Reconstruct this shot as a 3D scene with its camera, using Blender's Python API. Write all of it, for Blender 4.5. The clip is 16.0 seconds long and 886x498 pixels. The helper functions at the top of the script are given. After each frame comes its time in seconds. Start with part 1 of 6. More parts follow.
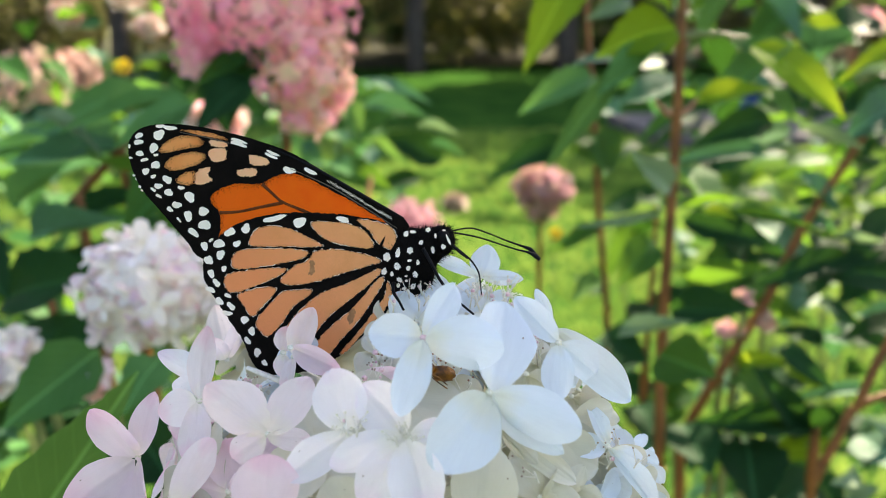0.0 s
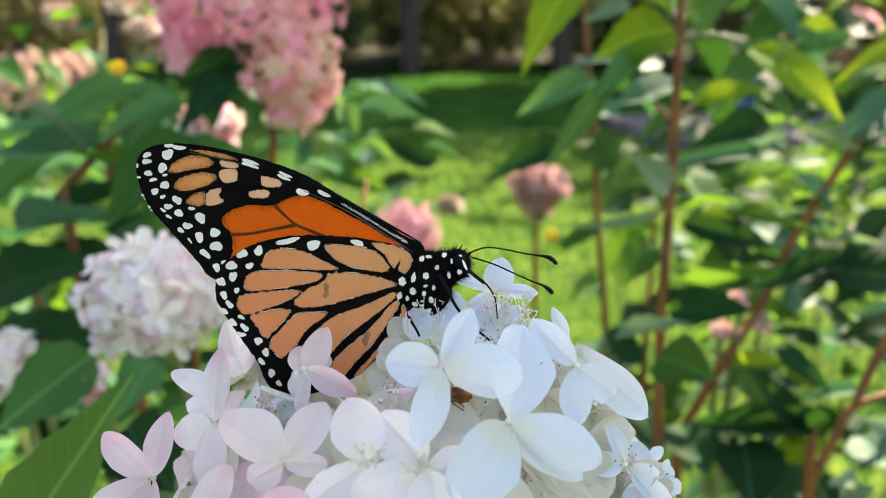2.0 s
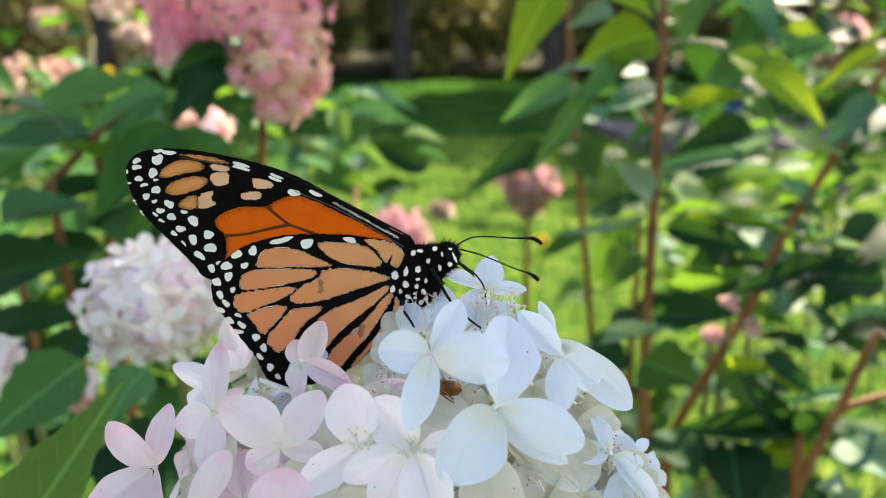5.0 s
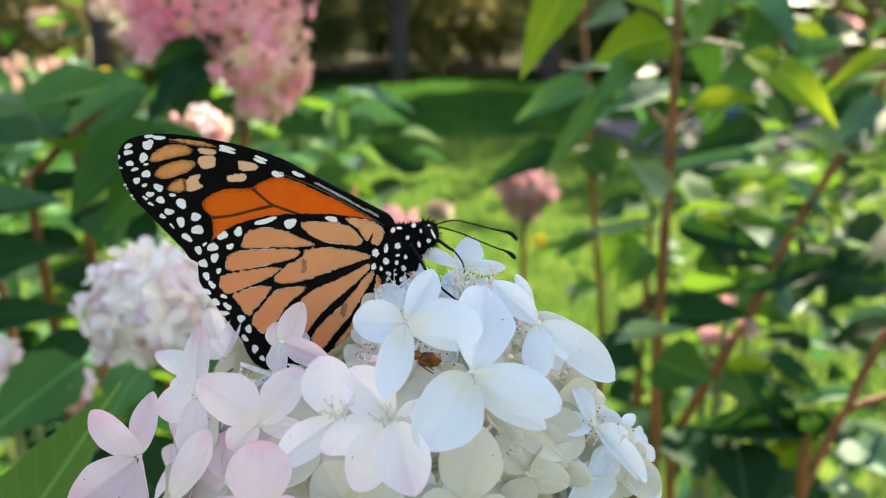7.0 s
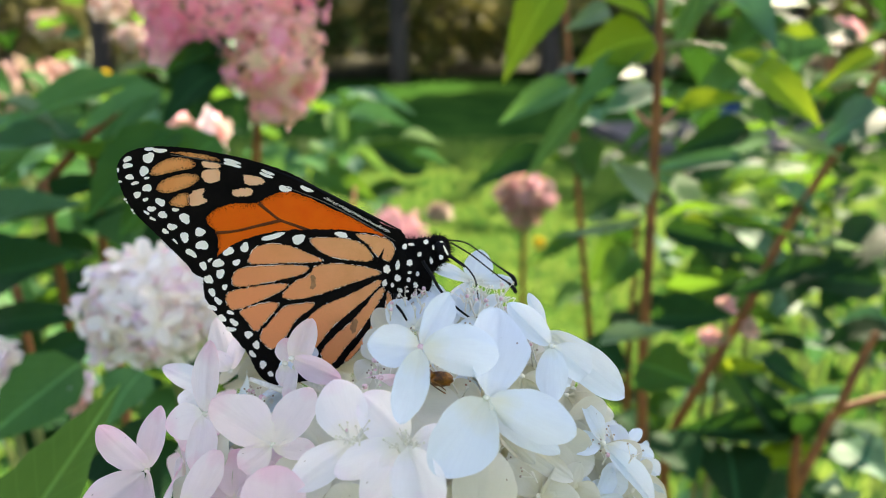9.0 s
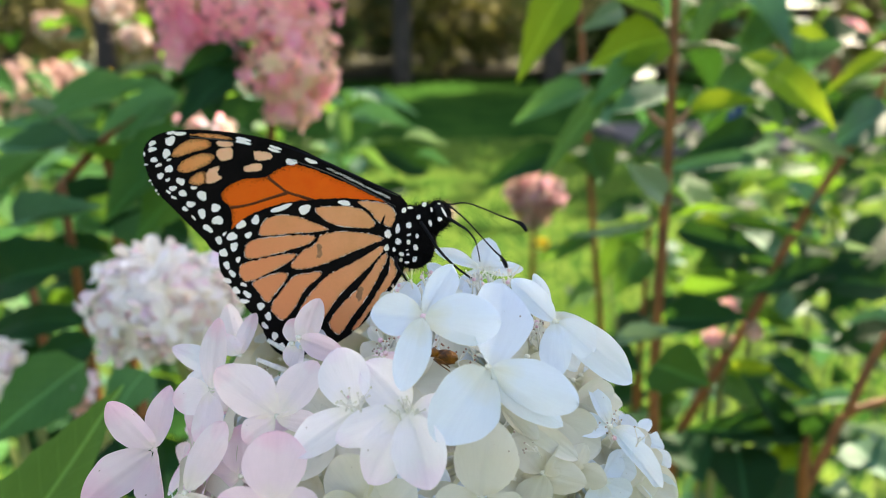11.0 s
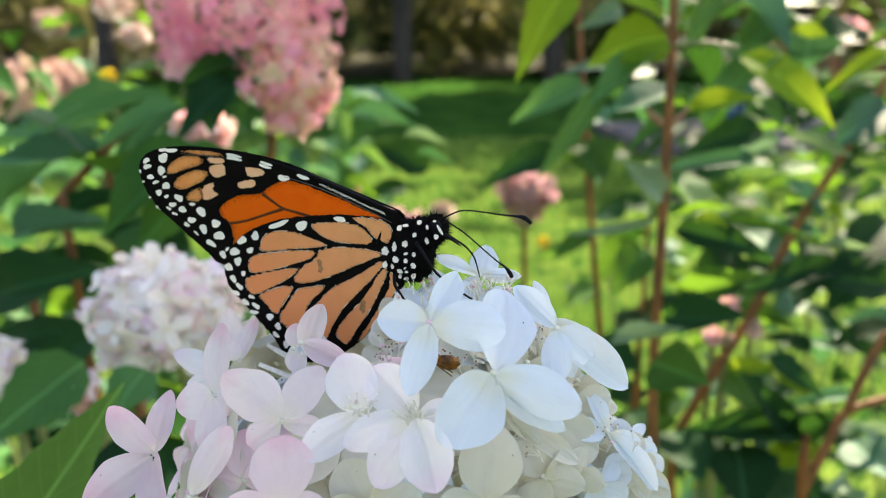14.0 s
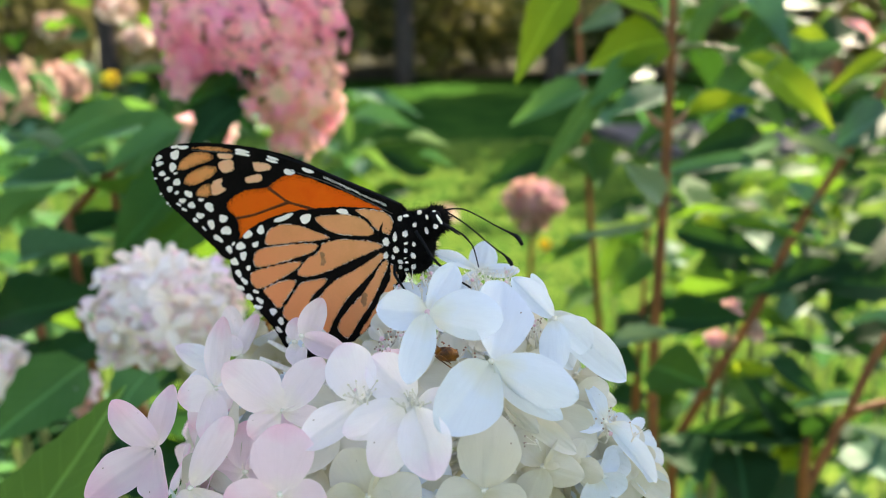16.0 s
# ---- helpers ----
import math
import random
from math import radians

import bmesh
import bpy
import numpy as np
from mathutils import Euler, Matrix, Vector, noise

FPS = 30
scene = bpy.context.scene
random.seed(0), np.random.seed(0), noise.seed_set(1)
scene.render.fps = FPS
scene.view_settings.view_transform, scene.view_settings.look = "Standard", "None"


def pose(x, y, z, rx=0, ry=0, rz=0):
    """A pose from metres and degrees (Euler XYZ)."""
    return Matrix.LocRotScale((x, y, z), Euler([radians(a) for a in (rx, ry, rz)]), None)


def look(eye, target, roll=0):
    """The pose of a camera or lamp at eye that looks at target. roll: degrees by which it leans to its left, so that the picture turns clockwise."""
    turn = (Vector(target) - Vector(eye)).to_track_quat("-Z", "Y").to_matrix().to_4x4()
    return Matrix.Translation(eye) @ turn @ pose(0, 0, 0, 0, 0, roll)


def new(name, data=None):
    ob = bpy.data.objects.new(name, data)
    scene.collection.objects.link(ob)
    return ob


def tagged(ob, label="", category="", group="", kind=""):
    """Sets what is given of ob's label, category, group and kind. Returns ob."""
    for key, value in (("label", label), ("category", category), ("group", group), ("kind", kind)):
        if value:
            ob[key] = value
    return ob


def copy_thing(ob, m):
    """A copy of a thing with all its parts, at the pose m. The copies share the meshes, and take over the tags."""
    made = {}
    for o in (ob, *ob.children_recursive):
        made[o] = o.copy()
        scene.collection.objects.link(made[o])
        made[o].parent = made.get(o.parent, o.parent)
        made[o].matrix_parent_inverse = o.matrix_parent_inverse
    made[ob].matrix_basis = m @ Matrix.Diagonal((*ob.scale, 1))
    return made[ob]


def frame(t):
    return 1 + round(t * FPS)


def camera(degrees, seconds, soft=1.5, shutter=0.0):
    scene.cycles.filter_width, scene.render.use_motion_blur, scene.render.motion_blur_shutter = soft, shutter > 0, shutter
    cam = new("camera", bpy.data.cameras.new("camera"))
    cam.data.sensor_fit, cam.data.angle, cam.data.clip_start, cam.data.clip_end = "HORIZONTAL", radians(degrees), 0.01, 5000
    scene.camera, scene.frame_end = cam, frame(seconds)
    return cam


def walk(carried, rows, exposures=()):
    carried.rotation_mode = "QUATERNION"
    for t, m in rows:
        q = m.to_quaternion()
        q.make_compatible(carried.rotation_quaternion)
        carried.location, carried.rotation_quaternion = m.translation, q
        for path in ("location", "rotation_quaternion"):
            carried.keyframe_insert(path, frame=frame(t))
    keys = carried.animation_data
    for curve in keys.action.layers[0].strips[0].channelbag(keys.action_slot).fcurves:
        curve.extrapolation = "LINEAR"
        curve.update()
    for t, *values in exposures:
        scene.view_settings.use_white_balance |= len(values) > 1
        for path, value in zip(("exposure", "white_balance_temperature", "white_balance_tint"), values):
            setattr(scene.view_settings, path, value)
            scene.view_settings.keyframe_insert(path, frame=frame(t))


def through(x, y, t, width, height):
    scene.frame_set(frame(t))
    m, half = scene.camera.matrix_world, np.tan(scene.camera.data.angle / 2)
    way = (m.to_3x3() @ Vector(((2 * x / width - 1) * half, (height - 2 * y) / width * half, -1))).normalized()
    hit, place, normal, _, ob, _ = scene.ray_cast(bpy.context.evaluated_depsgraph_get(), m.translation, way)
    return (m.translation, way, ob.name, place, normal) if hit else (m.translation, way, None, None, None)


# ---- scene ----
cam = camera(58, 16.0, soft=0.9)
cam.data.dof.use_dof = True
cam.data.dof.focus_distance = 0.128
cam.data.dof.aperture_fstop = 17.5

PATH = [
    (0, pose(0, 0, 1.25, 73.372, 0, 0.856)),
    (0.5, pose(0, 0, 1.25, 73.372, 0, 0.856)),
    (1, pose(0, 0, 1.25, 73.433, 0, 0.729)),
    (1.5, pose(0, 0, 1.25, 73.433, 0, 0.599)),
    (2, pose(0, 0, 1.25, 73.493, 0, 0.535)),
    (2.5, pose(0, 0, 1.25, 73.493, 0, 0.472)),
    (3, pose(0, 0, 1.25, 73.619, 0, 0.341)),
    (3.5, pose(0, 0, 1.25, 73.680, 0, 0.278)),
    (4, pose(0, 0, 1.25, 73.806, 0, 0.084)),
    (6.5, pose(0, 0, 1.25, 73.931, 0, -0.240)),
    (7, pose(0, 0, 1.25, 73.931, 0, -0.304)),
    (7.5, pose(0, 0, 1.25, 73.931, 0, -0.304)),
    (8, pose(0, 0, 1.25, 73.992, 0, -0.304)),
    (8.5, pose(0, 0, 1.25, 73.992, 0, -0.304)),
    (9, pose(0, 0, 1.25, 74.053, 0, -0.304)),
    (11.5, pose(0, 0, 1.25, 74.113, 0, 0.017)),
    (12, pose(0, 0, 1.25, 74.053, 0, 0.084)),
    (12.5, pose(0, 0, 1.25, 73.992, 0, 0.017)),
    (13, pose(0, 0, 1.25, 73.931, 0, -0.046)),
    (13.5, pose(0, 0, 1.25, 73.931, 0, -0.046)),
    (14, pose(0, 0, 1.25, 73.992, 0, -0.046)),
    (14.5, pose(0, 0, 1.25, 73.992, 0, -0.046)),
    (15, pose(0, 0, 1.25, 74.053, 0, -0.046)),
    (15.5, pose(0, 0, 1.25, 74.053, 0, 0.017)),
    (16, pose(0, 0, 1.25, 74.178, 0, 0.084)),
]
walk(cam, PATH, exposures=[(0, 2.27, 8000, 18), (16, 2.27, 8000, 18)])

# ---- world and sun ----
SUN_DIRECTION = Vector((0.42, 0.66, 0.62)).normalized()
world = bpy.data.worlds.new("sky")
scene.world = world
world.use_nodes = True
sky = world.node_tree.nodes.new("ShaderNodeTexSky")
sky.sky_type, sky.sun_disc = "NISHITA", False
sky.sun_elevation = math.asin(SUN_DIRECTION.z)
sky.sun_rotation = math.atan2(SUN_DIRECTION.x, SUN_DIRECTION.y)
world.node_tree.nodes["Background"].inputs["Strength"].default_value = 0.12
world.node_tree.links.new(sky.outputs[0], world.node_tree.nodes["Background"].inputs["Color"])
sun = new("sun", bpy.data.lights.new("sun", "SUN"))
sun.data.energy, sun.data.angle, sun.data.color = 5.0, radians(0.5), (1.0, 0.93, 0.82)
sun.matrix_world = look(SUN_DIRECTION * 50, (0, 0, 0))


# ---- materials ----
def graph(name):
    m = bpy.data.materials.new(name)
    m.use_nodes = True
    t = m.node_tree
    return m, t, t.nodes["Principled BSDF"]


def node(t, kind, **values):
    n = t.nodes.new("ShaderNode" + kind)
    for key, value in values.items():
        n.inputs[key.replace("_", " ")].default_value = value
    return n


def ramp(t, source, stops):
    n = t.nodes.new("ShaderNodeValToRGB")
    r = n.color_ramp
    while len(r.elements) < len(stops):
        r.elements.new(0.5)
    for e, (p, c) in zip(r.elements, stops):
        e.position, e.color = p, (*c, 1) if len(c) == 3 else c
    t.links.new(source, n.inputs[0])
    return n.outputs[0]


def mixed(t, factor, a, b, kind="MIX"):
    n = t.nodes.new("ShaderNodeMix")
    n.data_type, n.blend_type = "RGBA", kind
    for source, slot in ((factor, 0), (a, 6), (b, 7)):
        if isinstance(source, (int, float)):
            n.inputs[slot].default_value = source
        elif isinstance(source, tuple):
            n.inputs[slot].default_value = (*source, 1)
        else:
            t.links.new(source, n.inputs[slot])
    return n.outputs[2]


def maths(t, kind, a, b=0.0):
    n = t.nodes.new("ShaderNodeMath")
    n.operation = kind
    for source, slot in ((a, 0), (b, 1)):
        if isinstance(source, (int, float)):
            n.inputs[slot].default_value = source
        else:
            t.links.new(source, n.inputs[slot])
    return n.outputs[0]


def coords(t, scale=(1, 1, 1), space="Object"):
    c = t.nodes.new("ShaderNodeTexCoord")
    m = t.nodes.new("ShaderNodeMapping")
    m.inputs["Scale"].default_value = scale
    t.links.new(c.outputs[space], m.inputs[0])
    return m.outputs[0]


def noisy(t, vector, scale, detail=3.0):
    n = node(t, "TexNoise", Scale=scale, Detail=detail)
    if vector is not None:
        t.links.new(vector, n.inputs["Vector"])
    return n.outputs[0]


def relief(t, shader, height, strength, distance):
    b = node(t, "Bump", Strength=strength, Distance=distance)
    t.links.new(height, b.inputs["Height"])
    t.links.new(b.outputs[0], shader.inputs["Normal"])
    return b.outputs[0]


def let_through(t, shader, colour, amount, normal=None):
    """Light shining through a thin sheet."""
    tr = t.nodes.new("ShaderNodeBsdfTranslucent")
    t.links.new(colour, tr.inputs[0])
    if normal is not None:
        t.links.new(normal, tr.inputs["Normal"])
    mix = t.nodes.new("ShaderNodeMixShader")
    mix.inputs[0].default_value = amount
    t.links.new(shader.outputs[0], mix.inputs[1])
    t.links.new(tr.outputs[0], mix.inputs[2])
    t.links.new(mix.outputs[0], t.nodes["Material Output"].inputs[0])


def rough_stuff(name, dark, light, scale, roughness=0.7, bump=0.3, depth=0.01, space="Object", fine=8.0, metal=0.0, gloss=0.3, through=0.0):
    """Two colours in patches, with finer grain in them and the same grain as relief."""
    m, t, p = graph(name)
    v = coords(t, space=space)
    large, small = noisy(t, v, scale), noisy(t, v, scale * fine, 5)
    c = mixed(t, ramp(t, large, [(0.3, (0, 0, 0)), (0.7, (1, 1, 1))]), dark, light)
    c = mixed(t, 0.35, c, ramp(t, small, [(0.25, (0.25, 0.25, 0.25)), (0.75, (1, 1, 1))]), "MULTIPLY")
    t.links.new(c, p.inputs["Base Color"])
    p.inputs["Roughness"].default_value, p.inputs["Metallic"].default_value = roughness, metal
    p.inputs["Specular IOR Level"].default_value = gloss
    n = relief(t, p, small, bump, depth)
    if through:
        let_through(t, p, c, through, n)
    return m


def petal_stuff(name, base, blade, tip, through=0.35, vary=0.3, radial=False):
    """A sepal: its colour runs from the claw to the rim, with fine lengthwise veins and a few brown specks."""
    m, t, p = graph(name)
    c = t.nodes.new("ShaderNodeTexCoord")
    sep = t.nodes.new("ShaderNodeSeparateXYZ")
    t.links.new(c.outputs["Object"], sep.inputs[0])
    info = t.nodes.new("ShaderNodeObjectInfo")
    reach = sep.outputs[1]
    if radial:
        reach = maths(t, "SQRT", maths(t, "ADD", maths(t, "POWER", sep.outputs[0], 2.0), maths(t, "POWER", sep.outputs[1], 2.0)))
    along = maths(t, "ADD", reach, maths(t, "MULTIPLY", maths(t, "SUBTRACT", info.outputs["Random"], 0.5), vary))
    blotch = noisy(t, c.outputs["Object"], 2.3, 2)
    along = maths(t, "ADD", along, maths(t, "MULTIPLY", maths(t, "SUBTRACT", blotch, 0.5), 0.45))
    col = ramp(t, along, [(0.02, base), (0.30, blade), (0.68, blade), (1.0, tip)])
    fan = maths(t, "DIVIDE", sep.outputs[0], maths(t, "ADD", sep.outputs[1], 0.35))
    lines = t.nodes.new("ShaderNodeCombineXYZ")
    t.links.new(maths(t, "MULTIPLY", fan, 30.0), lines.inputs[0])
    t.links.new(maths(t, "MULTIPLY", sep.outputs[1], 2.2), lines.inputs[1])
    t.links.new(maths(t, "MULTIPLY", info.outputs["Random"], 40.0), lines.inputs[2])
    veins = noisy(t, lines.outputs[0], 1.0, 3)
    col = mixed(t, 0.05, col, ramp(t, veins, [(0.36, (0.62, 0.62, 0.66)), (0.56, (1, 1, 1))]), "MULTIPLY")
    mottle = noisy(t, c.outputs["Object"], 7.0, 4)
    col = mixed(t, 0.05, col, ramp(t, mottle, [(0.32, (0.70, 0.66, 0.66)), (0.62, (1, 1, 1))]), "MULTIPLY")
    v = node(t, "TexVoronoi", Scale=3.4, Randomness=1.0)
    t.links.new(coords(t, (1, 1, 1)), v.inputs["Vector"])
    speck = ramp(t, v.outputs["Distance"], [(0.028, (1, 1, 1)), (0.048, (0, 0, 0))])
    some = ramp(t, noisy(t, c.outputs["Object"], 4.0, 1), [(0.52, (0, 0, 0)), (0.60, (1, 1, 1))])
    col = mixed(t, maths(t, "MULTIPLY", speck, some), col, (0.23, 0.15, 0.10))
    t.links.new(col, p.inputs["Base Color"])
    p.inputs["Roughness"].default_value = 0.55
    p.inputs["Specular IOR Level"].default_value = 0.3
    n = relief(t, p, veins, 0.22, 0.00014)
    let_through(t, p, col, through, n)
    return m


def leaf_stuff(name, dark, light, through, shine=0.62, glow=(0.35, 0.5, 0.04), gloss=0.05):
    """A leaf: blade in two greens, a pale midrib and side veins, lighter where the light comes through."""
    m, t, p = graph(name)
    c = t.nodes.new("ShaderNodeTexCoord")
    sep = t.nodes.new("ShaderNodeSeparateXYZ")
    t.links.new(c.outputs["Object"], sep.inputs[0])
    side = maths(t, "ABSOLUTE", sep.outputs[0])
    ribs = maths(t, "SINE", maths(t, "MULTIPLY", maths(t, "SUBTRACT", sep.outputs[1], maths(t, "MULTIPLY", side, 0.75)), 52.0))
    rib = ramp(t, ribs, [(0.86, (0, 0, 0)), (1.0, (1, 1, 1))])
    mid = ramp(t, side, [(0.012, (1, 1, 1)), (0.03, (0, 0, 0))])
    lines = maths(t, "MAXIMUM", maths(t, "MULTIPLY", rib, 0.16), mid)
    info = t.nodes.new("ShaderNodeObjectInfo")
    patch = noisy(t, c.outputs["Object"], 3.0, 4)
    f = maths(t, "ADD", maths(t, "MULTIPLY", patch, 0.8), maths(t, "MULTIPLY", info.outputs["Random"], 0.6))
    col = mixed(t, ramp(t, f, [(0.3, (0, 0, 0)), (0.95, (1, 1, 1))]), dark, light)
    col = mixed(t, lines, col, tuple(min(1, 1.7 * v) for v in light))
    stain = ramp(t, noisy(t, c.outputs["Object"], 9.0, 5), [(0.70, (0, 0, 0)), (0.78, (1, 1, 1))])
    col = mixed(t, maths(t, "MULTIPLY", stain, 0.5), col, (0.10, 0.06, 0.02))
    t.links.new(col, p.inputs["Base Color"])
    p.inputs["Roughness"].default_value = shine
    p.inputs["Specular IOR Level"].default_value = gloss
    height = maths(t, "SUBTRACT", noisy(t, coords(t, (9, 9, 9)), 1.0, 3), maths(t, "MULTIPLY", lines, 0.8))
    n = relief(t, p, height, 0.5, 0.0012)
    shine_through = mixed(t, 0.55, col, glow)
    let_through(t, p, shine_through, through, n)
    return m


def wing_stuff(name, dark, light, scale=900.0, roughness=0.6, through=0.0, sheen=0.0, gloss=0.15, outer=None, grain=0.10):
    m, t, p = graph(name)
    v = coords(t)
    scales, patch = noisy(t, v, scale * 7, 3), noisy(t, v, scale * 0.35, 4)
    col = mixed(t, ramp(t, patch, [(0.3, (0, 0, 0)), (0.7, (1, 1, 1))]), dark, light)
    if outer:  # the pigment deepens from the wing's root to its margin
        sep = t.nodes.new("ShaderNodeSeparateXYZ")
        t.links.new(v, sep.inputs[0])
        far = maths(t, "MULTIPLY", maths(t, "ADD", sep.outputs[0], maths(t, "MULTIPLY", sep.outputs[2], 0.7)), -38.0)
        far = maths(t, "ADD", far, maths(t, "MULTIPLY", maths(t, "SUBTRACT", patch, 0.5), 0.6))
        col = mixed(t, ramp(t, far, [(0.0, (0, 0, 0)), (1.0, (1, 1, 1))]), col, outer)
    col = mixed(t, grain, col, ramp(t, scales, [(0.3, (0.45, 0.45, 0.45)), (0.65, (1, 1, 1))]), "MULTIPLY")
    t.links.new(col, p.inputs["Base Color"])
    p.inputs["Roughness"].default_value = roughness
    p.inputs["Specular IOR Level"].default_value = gloss
    p.inputs["Sheen Weight"].default_value = sheen
    n = relief(t, p, scales, 0.25, 0.00004)
    if through:
        let_through(t, p, col, through, n)
    return m


wing_black = wing_stuff("wing_black", (0.002, 0.0018, 0.0016), (0.006, 0.0045, 0.004), roughness=0.75, gloss=0.045)
wing_orange = wing_stuff("wing_orange", (0.93, 0.108, 0.001), (1.0, 0.14, 0.002), through=0.2, outer=(0.88, 0.135, 0.003))
wing_tan = wing_stuff("wing_tan", (0.76, 0.325, 0.118), (0.88, 0.415, 0.185), 700, through=0.2, outer=(0.86, 0.300, 0.118))
vein_brown = wing_stuff("vein_brown", (0.060, 0.014, 0.003), (0.15, 0.036, 0.006))
wing_tan_dull = wing_stuff("wing_tan_dull", (0.86, 0.305, 0.085), (0.94, 0.39, 0.13), through=0.2)
wing_pale = wing_stuff("wing_pale", (0.94, 0.465, 0.245), (0.98, 0.56, 0.33), through=0.2)
wing_stain = wing_stuff("wing_stain", (0.24, 0.11, 0.05), (0.42, 0.20, 0.09), 2500)
vein_sheen = wing_stuff("vein_sheen", (0.035, 0.028, 0.022), (0.13, 0.11, 0.09), 2500, roughness=0.35, gloss=0.5)
wing_white = wing_stuff("wing_white", (0.97, 0.89, 0.79), (1.0, 0.94, 0.86), through=0.15)
fur_black = wing_stuff("fur_black", (0.002, 0.002, 0.002), (0.006, 0.0055, 0.005), roughness=0.85, gloss=0.03)
chitin = wing_stuff("chitin", (0.002, 0.002, 0.003), (0.005, 0.006, 0.008), roughness=0.5, gloss=0.08)
# light across the head is in these colours: left hues bright, white and cream dimmed
PETALS = [
    petal_stuff("petal_white", (0.76, 0.78, 0.70), (0.75, 0.825, 0.89), (0.735, 0.815, 0.90), 0.38),
    petal_stuff("petal_lilac", (0.95, 0.93, 0.86), (0.965, 0.945, 0.985), (0.97, 0.83, 0.97), 0.6),
    petal_stuff("petal_blush", (0.98, 0.92, 0.83), (0.985, 0.885, 0.905), (0.98, 0.70, 0.79), 0.6),
    petal_stuff("petal_mauve", (0.95, 0.84, 0.80), (0.95, 0.78, 0.84), (0.96, 0.63, 0.76), 0.6),
    # cream darkened to stand for shade inside and low on the head
    petal_stuff("petal_cream_shaded", (0.61, 0.57, 0.40), (0.665, 0.645, 0.53), (0.69, 0.675, 0.60)),
]
FAR_WHITES = [
    petal_stuff("far_petal_white", (0.86, 0.82, 0.70), (0.91, 0.88, 0.84), (0.91, 0.85, 0.86), 0.4, radial=True),
    petal_stuff("far_petal_cream", (0.82, 0.75, 0.56), (0.89, 0.83, 0.72), (0.91, 0.82, 0.78), 0.4, radial=True),
    petal_stuff("far_petal_lilac", (0.86, 0.80, 0.76), (0.89, 0.80, 0.86), (0.86, 0.65, 0.82), 0.4, radial=True),
    petal_stuff("far_petal_blush", (0.86, 0.78, 0.68), (0.90, 0.76, 0.76), (0.90, 0.58, 0.65), 0.4, radial=True),
]
DUSTY = [
    petal_stuff("petal_dusty", (0.36, 0.32, 0.18), (0.50, 0.32, 0.26), (0.52, 0.28, 0.26), 0.3, radial=True),
    petal_stuff("petal_faded", (0.36, 0.34, 0.20), (0.48, 0.38, 0.28), (0.46, 0.30, 0.26), 0.3, radial=True),
]
ROSES = [
    petal_stuff("petal_old_rose", (0.44, 0.32, 0.28), (0.50, 0.24, 0.30), (0.50, 0.20, 0.30), 0.4, radial=True),
    petal_stuff("petal_old_pink", (0.46, 0.36, 0.31), (0.54, 0.30, 0.34), (0.52, 0.26, 0.33), 0.4, radial=True),
]
PINKS = [
    petal_stuff("petal_rose", (0.84, 0.56, 0.48), (0.92, 0.42, 0.52), (0.92, 0.30, 0.52), 0.45, radial=True),
    petal_stuff("petal_salmon", (0.80, 0.62, 0.44), (0.92, 0.57, 0.54), (0.92, 0.45, 0.54), 0.45, radial=True),
    petal_stuff("petal_green_pink", (0.60, 0.58, 0.30), (0.78, 0.60, 0.40), (0.86, 0.50, 0.46), 0.45, radial=True),
]
bud_pink = rough_stuff("bud_pink", (0.80, 0.46, 0.52), (0.90, 0.70, 0.72), 600, 0.45, 0.1, 0.0001)
pedicel_green = rough_stuff("pedicel_green", (0.80, 0.77, 0.64), (0.90, 0.87, 0.80), 200, 0.5, 0.1, 0.0002)
anther_brown = rough_stuff("anther_brown", (0.22, 0.16, 0.10), (0.62, 0.50, 0.42), 900, 0.7, 0.1, 0.0001)
eye_cream = rough_stuff("eye_cream", (0.78, 0.76, 0.56), (0.88, 0.86, 0.74), 500, 0.5, 0.1, 0.0001)
wasp_amber = rough_stuff("wasp_amber", (0.020, 0.008, 0.003), (0.34, 0.12, 0.008), 900, 0.35, 0.2, 0.0001)
LEAVES = [
    # darkest green, with the shade of the shrubs' depth in its colour
    leaf_stuff("leaf_shaded", (0.003, 0.020, 0.007), (0.009, 0.046, 0.016), 0.13, glow=(0.10, 0.34, 0.03)),
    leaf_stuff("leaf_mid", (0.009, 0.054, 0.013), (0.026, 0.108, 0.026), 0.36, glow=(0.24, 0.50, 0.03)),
    # bright yellow-green, with sunlight on the leaf painted into the colour
    leaf_stuff("leaf_lit", (0.080, 0.185, 0.012), (0.160, 0.300, 0.024), 0.50, glow=(0.52, 0.66, 0.04)),
    leaf_stuff("leaf_blue", (0.022, 0.086, 0.044), (0.058, 0.158, 0.092), 0.22, 0.58, glow=(0.10, 0.34, 0.06), gloss=0.15),
    leaf_stuff("leaf_fresh", (0.032, 0.118, 0.034), (0.060, 0.180, 0.060), 0.30, 0.5, (0.18, 0.42, 0.05)),
    leaf_stuff("leaf_pale", (0.050, 0.135, 0.030), (0.085, 0.195, 0.050), 0.30, 0.6, (0.2, 0.42, 0.06)),
    # pale tone with the sky's sheen on glossy leaves painted in
    leaf_stuff("leaf_sky_sheen", (0.105, 0.185, 0.10), (0.18, 0.265, 0.16), 0.25, 0.6, (0.22, 0.40, 0.12), 0.1),
]
stem_brown = rough_stuff("stem_brown", (0.105, 0.038, 0.008), (0.30, 0.115, 0.026), 60, 0.6, 0.6, 0.002)
stem_red = rough_stuff("stem_red", (0.30, 0.12, 0.07), (0.46, 0.22, 0.12), 80, 0.5, 0.4, 0.001)
